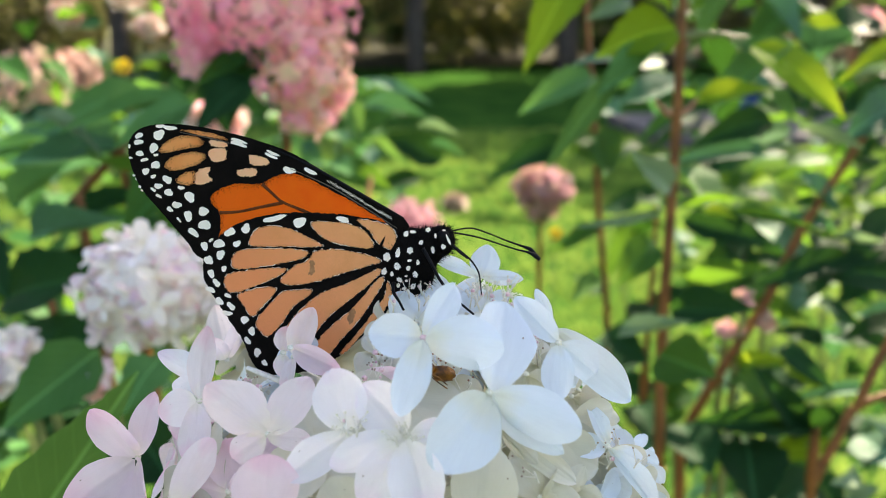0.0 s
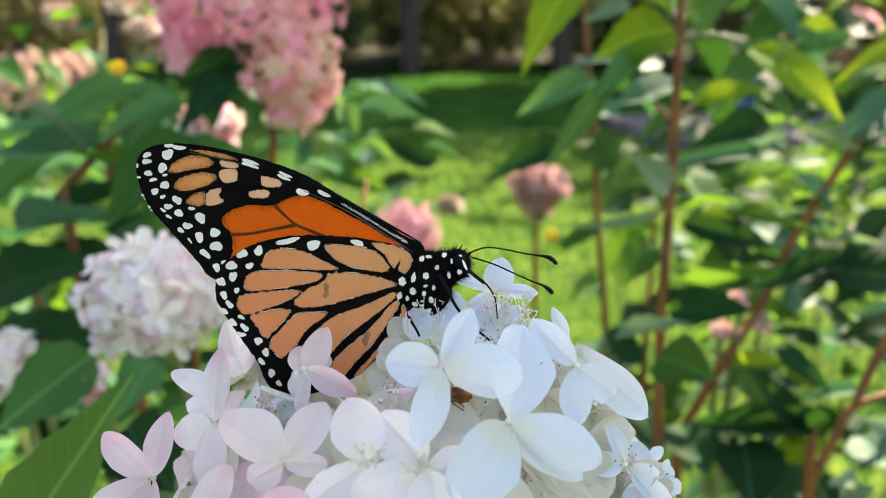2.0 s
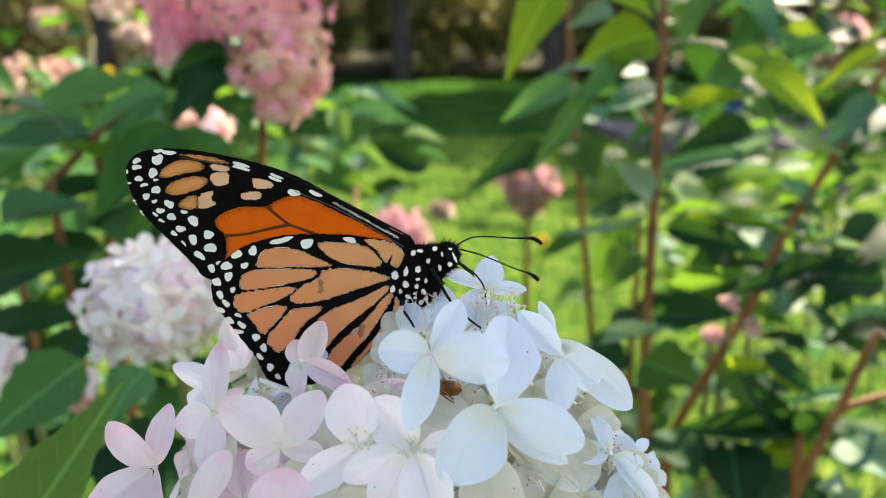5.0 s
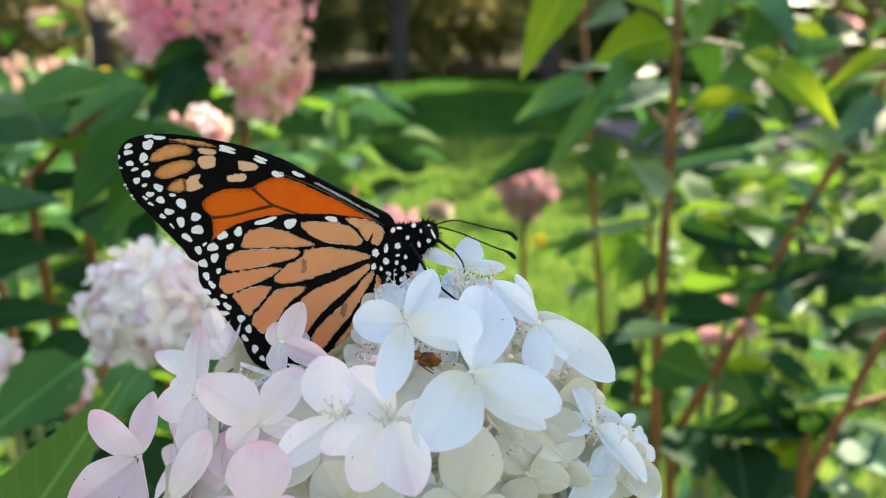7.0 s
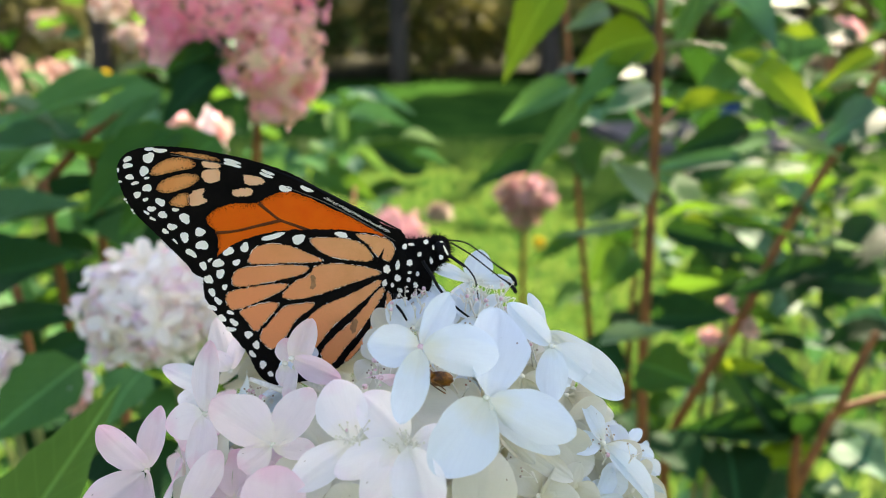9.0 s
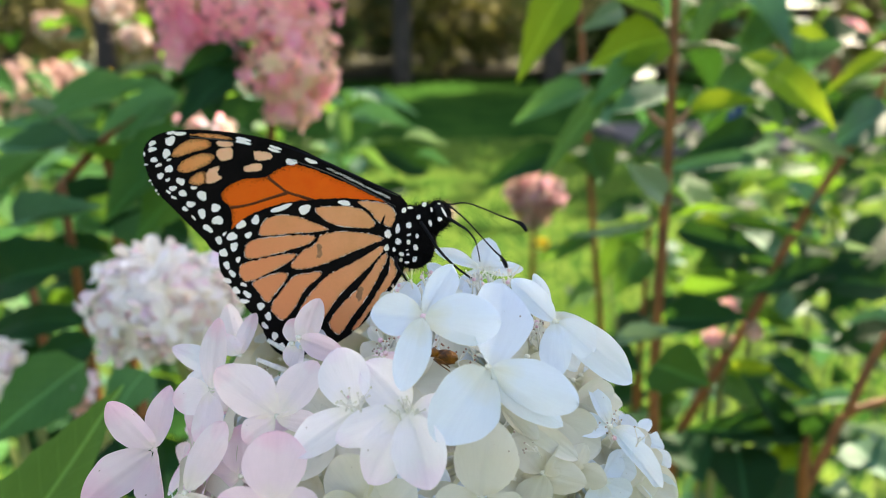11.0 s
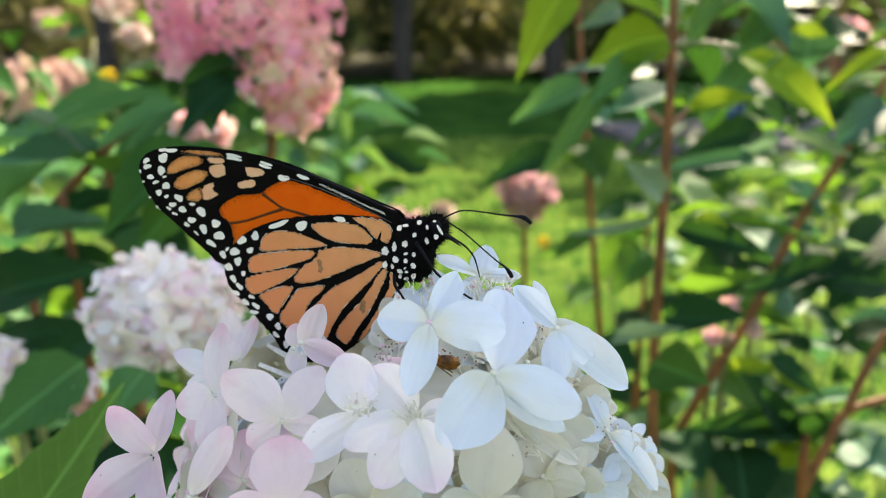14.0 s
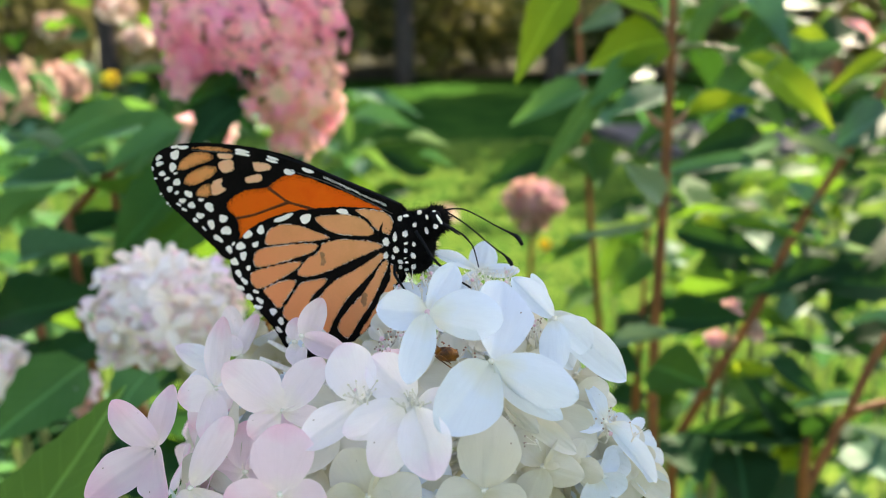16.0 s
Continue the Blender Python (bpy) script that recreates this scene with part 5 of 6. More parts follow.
for leg in ([(0.00634, -0.0026, 0.00172), (0.00774, -0.0034, -0.00038), (0.00932, -0.004, -0.00312), (0.01178, -0.0035, -0.00614), (0.01504, -0.003, -0.00891)],
            [(0.00148, -0.002, -0.00416), (0.0016, -0.003, -0.00562), (0.00276, -0.004, -0.00706), (0.0035, -0.004, -0.00845)]):
    part("leg", tube(leg, [0.00030, 0.00027, 0.00022, 0.00018], 8), chitin, fly, "slender black leg")

# ---- the flower head beside it ----
left_flower = empty("hydrangea_flower", (-0.118, 0.311, 1.136), "smaller white hydrangea flower head with lilac-pink tips", "flower", "hydrangea flowers")
flower_head(left_flower, FAR_WHITE, 150, (0.001, 0.004, -0.001), (0.0275, 0.027, 0.0205), 0.0082, 51)
flower_head(left_flower, FAR_WHITE, 60, (0, 0.004, 0), (0.022, 0.022, 0.020), 0.0080, 52)
part("flower_stalk", tube([(0.0, 0.0, 0.0), (0.006, 0.01, -0.04), (0.012, 0.03, -0.14), (0.02, 0.05, -0.3)], [0.002, 0.0025, 0.003, 0.0035], 8), stem_green, left_flower)

# ---- pink flower head behind ----
pink = empty("hydrangea_flower", (-0.13, 0.562, 1.215), "pink and greenish aging hydrangea panicle on its leafy branch", "flower", "hydrangea flowers")
flower_head(pink, FAR_PINK, 260, (-0.004, 0.012, 0.040), (0.062, 0.042, 0.032), 0.0070, 61, weights=(7, 7, 4, 3, 1))
flower_head(pink, FAR_PINK, 190, (0.027, 0.0, -0.006), (0.031, 0.032, 0.040), 0.0070, 62, weights=(2, 2, 4, 4, 8))
flower_head(pink, FAR_PINK, 70, (-0.049, 0.005, 0.010), (0.014, 0.020, 0.022), 0.0070, 63, weights=(6, 6, 4, 3, 0))
flower_head(pink, FAR_PINK, 60, (0.030, 0.0, -0.029), (0.018, 0.022, 0.018), 0.0070, 64, weights=(0, 1, 2, 3, 8))
part("flower_stalk", tube([(0.01, 0.0, 0.03), (0.008, 0.01, -0.06), (-0.01, 0.03, -0.16), (-0.02, 0.06, -0.4)], [0.003, 0.003, 0.0035, 0.004], 8), stem_brown, pink)
leaf(pink, 0, (-0.15, 0.576, 1.225), (-0.162, 0.531, 1.178), 0.044, 20)
leaf(pink, 0, (-0.183, 0.583, 1.215), (-0.145, 0.58, 1.206), 0.018, 0)
leaf(pink, 4, (-0.226, 0.587, 1.192), (-0.267, 0.523, 1.189), 0.023, -10)
leaf(pink, 4, (-0.182, 0.555, 1.189), (-0.214, 0.496, 1.165), 0.023, 10)
leaf(pink, 3, (-0.248, 0.58, 1.17), (-0.292, 0.539, 1.171), 0.017, -40)

# ---- the shrub round the flower heads ----
undergrowth = empty("hydrangea_shrub", (-0.25, 0.62, 0), "low dark leafy hydrangea growth under the flower heads", "shrub", "hydrangea shrubs")
for e in ((0.02, -0.20, 0.98), (0.14, 0.02, 1.02), (-0.16, 0.06, 0.96), (0.16, 0.22, 1.08)):
    part("stem", tube([(e[0] * 0.2, e[1] * 0.2, 0), (e[0] * 0.6, e[1] * 0.6, e[2] * 0.6), e], [0.005, 0.004, 0.0025], 7), stem_brown, undergrowth)
shrub = empty("hydrangea_shrub", (-0.22, 0.45, 0), "leafy green hydrangea shrub with brown stems", "shrub", "hydrangea shrubs")
for e in ((-0.21, 0.494, 1.16), (-0.214, 0.438, 1.145), (-0.193, 0.572, 1.069), (-0.256, 0.469, 1.072), (-0.159, 0.381, 1.055), (-0.081, 0.772, 1.041)):
    e = Vector(e) - Vector(shrub.location)
    part("stem", tube([(e.x * 0.3, e.y * 0.3 + 0.05, 0), (e.x * 0.7, e.y * 0.7 + 0.03, e.z * 0.6), e], [0.005, 0.004, 0.0025], 7), stem_brown, shrub)
part("stem", tube([Vector((-0.252, 0.482, 1.116)) - Vector(shrub.location), Vector((-0.235, 0.488, 1.136)) - Vector(shrub.location), Vector((-0.212, 0.494, 1.16)) - Vector(shrub.location), Vector((-0.192, 0.499, 1.177)) - Vector(shrub.location)], [0.0032, 0.003, 0.0026, 0.002], 7), stem_brown, shrub)
leaf(undergrowth, 3, (-0.100, 0.813, 1.180), (-0.033, 0.754, 1.193), 0.017, -20)
leaf(undergrowth, 5, (-0.105, 0.808, 1.165), (-0.092, 0.758, 1.135), 0.020, 0)
leaf(undergrowth, 3, (-0.097, 0.826, 1.154), (-0.026, 0.775, 1.159), 0.022, -20)
leaf(undergrowth, 6, (-0.040, 0.850, 1.131), (0.006, 0.817, 1.125), 0.010, -30)
leaf(undergrowth, 5, (-0.084, 0.797, 1.126), (-0.048, 0.761, 1.109), 0.012, 0)
leaf(undergrowth, 3, (-0.028, 0.845, 1.113), (0.013, 0.811, 1.103), 0.009, -20)
leaf(undergrowth, 1, (-0.062, 0.961, 1.156), (-0.116, 0.897, 1.112), 0.042, 0)
leaf(undergrowth, 0, (-0.015, 0.939, 1.078), (-0.080, 0.920, 1.121), 0.037, 0)
leaf(undergrowth, 1, (-0.142, 0.890, 1.087), (-0.075, 0.845, 1.077), 0.035, 0)
leaf(undergrowth, 0, (-0.042, 0.934, 1.059), (-0.093, 0.901, 1.055), 0.024, 0)
leaf(shrub, 4, (-0.171, 0.504, 1.193), (-0.224, 0.451, 1.191), 0.014, 0)
leaf(shrub, 4, (-0.158, 0.483, 1.191), (-0.190, 0.437, 1.176), 0.016, 0)
leaf(shrub, 6, (-0.264, 0.501, 1.181), (-0.204, 0.458, 1.178), 0.006, -40)
leaf(shrub, 3, (-0.216, 0.514, 1.156), (-0.261, 0.452, 1.157), 0.021, 0)
leaf(shrub, 1, (-0.146, 0.466, 1.170), (-0.178, 0.405, 1.137), 0.034, 0)
leaf(shrub, 4, (-0.269, 0.465, 1.131), (-0.215, 0.443, 1.161), 0.017, 0)
leaf(shrub, 3, (-0.246, 0.441, 1.120), (-0.172, 0.404, 1.136), 0.017, 0)
leaf(shrub, 0, (-0.261, 0.432, 1.085), (-0.185, 0.399, 1.117), 0.032, 0)
leaf(shrub, 0, (-0.258, 0.424, 1.060), (-0.194, 0.391, 1.091), 0.020, 0)
leaf(shrub, 1, (-0.136, 0.572, 1.213), (-0.170, 0.528, 1.204), 0.021, 0)
leaf(shrub, 0, (-0.139, 0.548, 1.200), (-0.167, 0.500, 1.181), 0.022, 0)
leaf(undergrowth, 4, (-0.111, 0.276, 1.124), (-0.117, 0.254, 1.119), 0.016, 0)
leaf(undergrowth, 5, (-0.113, 0.174, 1.114), (-0.081, 0.178, 1.163), 0.018, 15)
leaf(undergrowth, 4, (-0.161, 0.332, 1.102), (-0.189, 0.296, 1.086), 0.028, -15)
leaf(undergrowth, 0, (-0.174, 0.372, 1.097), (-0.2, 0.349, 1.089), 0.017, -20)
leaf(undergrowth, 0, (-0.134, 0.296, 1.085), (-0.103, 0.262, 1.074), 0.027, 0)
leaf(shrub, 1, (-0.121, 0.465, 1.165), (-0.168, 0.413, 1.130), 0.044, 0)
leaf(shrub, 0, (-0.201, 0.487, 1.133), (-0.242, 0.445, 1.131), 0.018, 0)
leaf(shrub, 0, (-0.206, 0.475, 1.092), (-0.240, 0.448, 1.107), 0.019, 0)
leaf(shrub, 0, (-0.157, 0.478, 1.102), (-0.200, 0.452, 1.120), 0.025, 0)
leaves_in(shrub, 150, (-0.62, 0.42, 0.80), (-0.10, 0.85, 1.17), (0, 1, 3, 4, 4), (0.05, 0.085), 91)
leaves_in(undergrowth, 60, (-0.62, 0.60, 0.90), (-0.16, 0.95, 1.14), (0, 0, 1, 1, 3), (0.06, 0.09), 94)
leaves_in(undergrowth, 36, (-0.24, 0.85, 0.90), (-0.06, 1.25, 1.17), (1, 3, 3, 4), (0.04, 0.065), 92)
# mostly the darkest tone, which paints the shade low in the shrub
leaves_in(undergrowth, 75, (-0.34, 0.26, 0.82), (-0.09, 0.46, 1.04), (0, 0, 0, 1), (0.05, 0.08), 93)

# ---- blooms half hidden behind the butterfly and at the edge ----
def small_head(at, radius, meshes, size, count, seed, label, stalk=0.5):
    """A rounded bloom on its own stalk."""
    b = empty("hydrangea_flower", at, label, "flower", "hydrangea flowers")
    flower_head(b, meshes, count, (0, 0, 0), (radius, radius, radius * 0.85), size, seed)
    flower_head(b, meshes, count // 2, (0, 0, 0), (radius * 0.62, radius * 0.62, radius * 0.5), size, seed + 1)
    part("flower_stalk", tube([(0, 0, 0), (0.004, 0.01, -0.05), (0.01, 0.03, -stalk)], [0.0022, 0.0025, 0.003], 7), stem_green, b)
    return b


small_head((-0.061, 1.012, 0.968), 0.045, FAR_ROSE, 0.013, 80, 201, "rose pink hydrangea bloom in the middle distance", 0.7)
small_head((-0.225, 0.75, 1.146), 0.024, FAR_PINK[3:4] + FAR_WHITE[2:5:2] + FAR_DUSTY[2:], 0.011, 70, 203, "pale salmon hydrangea bloom behind the leaves", 0.7)
small_head((-0.224, 0.367, 1.08), 0.016, FAR_WHITE, 0.008, 40, 205, "white and lilac hydrangea bloom low in the shrub", 0.4)
small_head((-0.222, 0.384, 1.064), 0.006, FAR_PINK[2:4], 0.006, 14, 207, "small peach hydrangea bloom low in the shrub", 0.4)
small_head((-0.162, 0.329, 1.093), 0.005, FAR_WHITE[3:4], 0.006, 10, 209, "single lilac floret cluster among leaves", 0.3)
small_head((-0.163, 0.327, 1.084), 0.003, FAR_PINK[2:3], 0.004, 6, 211, "tiny pink buds among the leaves", 0.3)
for k, at in enumerate(((0.209, 0.546, 1.05), (0.232, 0.56, 1.028), (0.203, 0.559, 1.021), (0.212, 0.558, 1.02))):
    small_head(at, (0.0045, 0.0045, 0.004, 0.003)[k], FAR_PINK[2:4] + FAR_DUSTY[2:], 0.006, 14, 213 + 2 * k, "small faded salmon buds on a shrub stem", 0.5)
small_head((0.87, 1.763, 1.231), 0.028, FAR_PINK[2:4], 0.011, 50, 223, "orange salmon bloom high on the shrub", 0.9)

# ---- bud head on its stalk ----
bud = empty("hydrangea_flower", (0.108, 0.931, 1.05), "small faded brownish pink hydrangea head on a stalk", "flower", "hydrangea flowers")
flower_head(bud, FAR_DUSTY[:2] + FAR_ROSE[1:], 120, (0, 0, 0.008), (0.030, 0.030, 0.019), 0.0085, 65)
flower_head(bud, FAR_DUSTY, 60, (0, 0, -0.010), (0.022, 0.022, 0.018), 0.0085, 66)
flower_head(bud, FAR_DUSTY[2:], 30, (0, 0, -0.022), (0.012, 0.012, 0.012), 0.007, 67)
part("flower_stalk", tube([(0, 0, 0), (0, 0.005, -0.05), (0.002, 0.01, -0.2), (0.01, 0.02, -0.7)], [0.003, 0.003, 0.0035, 0.004], 8), stem_brown, bud)

# ---- tall shrub with upright brown stems ----
tall = empty("tall_shrub", (0.135, 0.475, 0), "upright garden shrub with bare brown stems and broad leaves", "shrub", "tall shrubs")


def stem_of(thing, points, radii, material=stem_brown):
    o = Vector(thing.location)
    p = [Vector(q) for q in points]
    if (p[1] - p[0]).length > 3 * (p[2] - p[1]).length:
        d = p[0] - p[1]
        p.insert(1, p[1] + d.normalized() * (p[2] - p[1]).length)
        radii = [radii[0]] + list(radii)
    points = p
    return part("stem", tube([Vector(p) - o for p in points], radii, 9, 5), material, thing)


stem_of(tall, [tall.location, (0.135, 0.457, 0.959), (0.134, 0.47, 1.04), (0.137, 0.485, 1.108), (0.14, 0.499, 1.177), (0.143, 0.518, 1.242), (0.144, 0.529, 1.282)], [0.0045, 0.0035, 0.0034, 0.0033, 0.0031, 0.0028, 0.0024])
stem_of(tall, [(0.137, 0.502, 1.187), (0.131, 0.504, 1.192), (0.127, 0.505, 1.196)], [0.0025, 0.0018, 0.001], stem_red)
stem_of(tall, [(0.14, 0.502, 1.187), (0.147, 0.503, 1.191), (0.153, 0.505, 1.197)], [0.0025, 0.0018, 0.001], stem_red)
stem_of(tall, [(0.141, 0.516, 1.235), (0.135, 0.515, 1.233), (0.128, 0.514, 1.228)], [0.0025, 0.002, 0.0012], stem_green)
stem_of(tall, [(0.143, 0.516, 1.234), (0.161, 0.516, 1.236), (0.184, 0.515, 1.233)], [0.0022, 0.002, 0.0012], stem_green)
leaf(tall, 2, (0.139, 0.517, 1.240), (0.093, 0.490, 1.236), 0.033, 0)
leaf(tall, 2, (0.080, 0.527, 1.275), (0.045, 0.474, 1.234), 0.026, 0)
leaf(tall, 4, (0.131, 0.515, 1.230), (0.084, 0.474, 1.198), 0.018, 10)
leaf(tall, 5, (0.096, 0.488, 1.209), (0.059, 0.437, 1.178), 0.013, -10)
leaf(tall, 6, (0.115, 0.543, 1.258), (0.086, 0.519, 1.246), 0.013, -30)
leaf(tall, 2, (0.137, 0.520, 1.249), (0.105, 0.505, 1.271), 0.017, 10)
leaf(tall, 5, (0.181, 0.547, 1.271), (0.149, 0.506, 1.235), 0.013, 0)
leaf(tall, 3, (0.192, 0.547, 1.271), (0.202, 0.482, 1.228), 0.021, 0)
leaf(tall, 2, (0.195, 0.535, 1.229), (0.235, 0.481, 1.206), 0.029, 0)
leaf(tall, 2, (0.152, 0.504, 1.195), (0.195, 0.494, 1.212), 0.016, -20)
leaf(tall, 4, (0.182, 0.547, 1.236), (0.199, 0.524, 1.228), 0.015, 0)
leaf(tall, 5, (0.216, 0.557, 1.198), (0.222, 0.523, 1.188), 0.013, 0)
leaf(tall, 0, (0.215, 0.541, 1.179), (0.162, 0.510, 1.178), 0.020, 0)
# blades in the sheen tone (6) paint pale highlights among the leaves
leaf(tall, 6, (0.241, 0.565, 1.190), (0.257, 0.538, 1.204), 0.008, -40)
leaf(tall, 6, (0.278, 0.569, 1.203), (0.299, 0.541, 1.214), 0.009, -40)
leaf(tall, 6, (0.241, 0.560, 1.171), (0.266, 0.515, 1.161), 0.012, -40)
leaf(tall, 3, (0.215, 0.545, 1.155), (0.149, 0.507, 1.167), 0.016, 0)
leaf(tall, 6, (0.210, 0.545, 1.157), (0.228, 0.528, 1.168), 0.005, -40)
leaf(tall, 6, (0.134, 0.480, 1.146), (0.101, 0.456, 1.173), 0.016, -30)
leaf(tall, 6, (0.130, 0.476, 1.133), (0.082, 0.444, 1.129), 0.006, -40)
leaf(tall, 2, (0.154, 0.476, 1.133), (0.165, 0.456, 1.137), 0.008, 0)
leaf(tall, 1, (0.169, 0.476, 1.133), (0.210, 0.445, 1.133), 0.006, 20)
leaf(tall, 0, (0.153, 0.513, 1.117), (0.204, 0.481, 1.115), 0.022, 0)
leaf(tall, 1, (0.151, 0.491, 1.076), (0.199, 0.466, 1.099), 0.019, 0)
leaf(tall, 0, (0.137, 0.469, 1.071), (0.180, 0.440, 1.080), 0.023, 0)
leaf(tall, 6, (0.096, 0.427, 1.070), (0.135, 0.410, 1.084), 0.012, -30)
leaf(tall, 1, (0.125, 0.442, 1.052), (0.148, 0.412, 1.055), 0.032, 0)
leaf(tall, 1, (0.126, 0.480, 1.112), (0.103, 0.455, 1.096), 0.021, 0)

second = empty("tall_shrub", (0.141, 0.628, 0.827), "slender upright shrub with brown stems and drooping leaves", "shrub", "tall shrubs")
second.location.z = 0
stem_of(second, [second.location, (0.142, 0.67, 0.974), (0.133, 0.688, 1.074), (0.127, 0.699, 1.148), (0.121, 0.725, 1.238), (0.118, 0.741, 1.295)], [0.004, 0.0030, 0.0029, 0.0028, 0.0026, 0.0024])
stem_of(second, [Vector(second.location) + Vector((0.05, 0.02, 0)), (0.184, 0.692, 0.942), (0.191, 0.715, 1.023), (0.194, 0.73, 1.074)], [0.004, 0.003, 0.0025, 0.002])
leaf(second, 1, (0.125, 0.699, 1.147), (0.126, 0.628, 1.117), 0.037, 0)
leaf(second, 0, (0.104, 0.697, 1.141), (0.037, 0.652, 1.130), 0.024, 0)
leaf(second, 4, (0.128, 0.712, 1.195), (0.063, 0.667, 1.181), 0.028, 0)
leaf(second, 1, (0.125, 0.657, 1.074), (0.093, 0.624, 1.069), 0.015, 0)
leaf(second, 1, (0.147, 0.692, 1.123), (0.109, 0.677, 1.144), 0.023, 0)
leaf(second, 5, (0.130, 0.664, 1.028), (0.104, 0.631, 1.019), 0.016, 0)
leaf(second, 0, (0.136, 0.651, 0.981), (0.161, 0.608, 0.978), 0.027, 0)


third = empty("tall_shrub", (0.232, 0.523, 0.897), "spreading garden shrub with slanting brown stems and dark leaves", "shrub", "tall shrubs")
third.location.z = 0
stem_of(third, [third.location, (0.178, 0.553, 0.928), (0.204, 0.551, 0.995), (0.236, 0.565, 1.044), (0.261, 0.579, 1.093), (0.291, 0.592, 1.138), (0.321, 0.605, 1.183), (0.342, 0.618, 1.228)], [0.004, 0.0038, 0.0038, 0.0036, 0.0034, 0.0032, 0.003, 0.0026])
stem_of(third, [Vector(third.location) + Vector((0.06, -0.05, 0)), (0.225, 0.438, 0.963), (0.241, 0.447, 0.994), (0.253, 0.452, 1.014), (0.285, 0.455, 1.024)], [0.003, 0.003, 0.0030, 0.0028, 0.002])
stem_of(third, [(0.253, 0.452, 1.014), (0.264, 0.459, 1.038), (0.278, 0.466, 1.062)], [0.003, 0.0028, 0.0024])
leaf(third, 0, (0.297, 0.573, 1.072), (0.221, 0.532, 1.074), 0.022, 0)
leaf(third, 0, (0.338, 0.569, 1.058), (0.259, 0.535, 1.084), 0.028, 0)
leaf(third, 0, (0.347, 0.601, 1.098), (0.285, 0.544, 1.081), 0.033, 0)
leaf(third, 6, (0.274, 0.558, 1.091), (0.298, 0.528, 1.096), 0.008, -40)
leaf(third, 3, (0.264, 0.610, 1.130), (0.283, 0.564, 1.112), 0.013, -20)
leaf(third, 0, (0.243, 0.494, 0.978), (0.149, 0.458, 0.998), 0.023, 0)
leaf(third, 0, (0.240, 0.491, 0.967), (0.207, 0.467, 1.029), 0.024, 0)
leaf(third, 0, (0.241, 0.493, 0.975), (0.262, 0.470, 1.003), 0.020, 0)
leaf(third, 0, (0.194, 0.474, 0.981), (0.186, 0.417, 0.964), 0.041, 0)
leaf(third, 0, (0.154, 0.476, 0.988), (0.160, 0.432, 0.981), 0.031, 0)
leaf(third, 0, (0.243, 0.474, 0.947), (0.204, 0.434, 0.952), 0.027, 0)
leaf(third, 2, (0.219, 0.480, 0.966), (0.242, 0.455, 0.988), 0.016, 0)
leaf(third, 6, (0.233, 0.473, 0.977), (0.246, 0.463, 0.979), 0.009, -30)
leaf(third, 2, (0.213, 0.552, 0.999), (0.238, 0.525, 1.014), 0.012, 0)
leaf(third, 5, (0.213, 0.549, 0.990), (0.226, 0.515, 0.978), 0.021, 0)
leaf(third, 2, (0.261, 0.503, 0.974), (0.274, 0.488, 0.994), 0.009, 0)
# tone 6 again: painted bright glints
leaf(third, 6, (0.311, 0.501, 0.968), (0.282, 0.486, 0.988), 0.015, -20)
leaf(third, 6, (0.273, 0.476, 0.953), (0.244, 0.456, 0.957), 0.012, -20)
leaf(third, 6, (0.265, 0.472, 0.937), (0.272, 0.456, 0.954), 0.014, -20)
leaf(third, 0, (0.237, 0.536, 1.016), (0.263, 0.502, 1.007), 0.016, 0)
leaf(third, 2, (0.248, 0.552, 0.998), (0.275, 0.518, 0.990), 0.013, 0)
leaf(third, 3, (0.296, 0.528, 0.989), (0.239, 0.499, 0.997), 0.010, 0)
leaf(third, 3, (0.286, 0.501, 0.966), (0.295, 0.459, 0.965), 0.033, 0)
leaf(third, 2, (0.336, 0.617, 1.225), (0.278, 0.572, 1.213), 0.016, 0)
leaf(third, 3, (0.338, 0.606, 1.186), (0.282, 0.561, 1.174), 0.031, 0)
leaf(third, 2, (0.260, 0.622, 1.241), (0.279, 0.587, 1.230), 0.018, 0)
leaf(third, 3, (0.269, 0.646, 1.253), (0.277, 0.610, 1.239), 0.013, -30)
leaf(third, 1, (0.297, 0.647, 1.113), (0.240, 0.609, 1.125), 0.017, 0)
leaf(third, 0, (0.262, 0.630, 1.054), (0.222, 0.588, 1.054), 0.017, 0)
leaf(third, 2, (0.260, 0.649, 1.119), (0.230, 0.617, 1.117), 0.014, 0)
leaf(third, 2, (0.292, 0.606, 1.116), (0.303, 0.584, 1.112), 0.012, 0)
leaf(third, 1, (0.344, 0.609, 1.125), (0.299, 0.576, 1.119), 0.017, 0)
leaf(third, 0, (0.314, 0.575, 1.007), (0.324, 0.544, 1.007), 0.017, 0)
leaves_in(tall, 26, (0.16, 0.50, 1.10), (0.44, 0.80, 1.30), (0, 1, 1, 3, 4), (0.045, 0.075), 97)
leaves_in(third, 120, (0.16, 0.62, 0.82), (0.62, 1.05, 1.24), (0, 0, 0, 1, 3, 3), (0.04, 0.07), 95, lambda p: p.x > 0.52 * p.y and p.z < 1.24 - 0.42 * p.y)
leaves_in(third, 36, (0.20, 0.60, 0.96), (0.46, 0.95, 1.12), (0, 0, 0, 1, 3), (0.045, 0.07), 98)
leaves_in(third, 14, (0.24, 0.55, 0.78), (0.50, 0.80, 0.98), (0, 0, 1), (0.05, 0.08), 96)

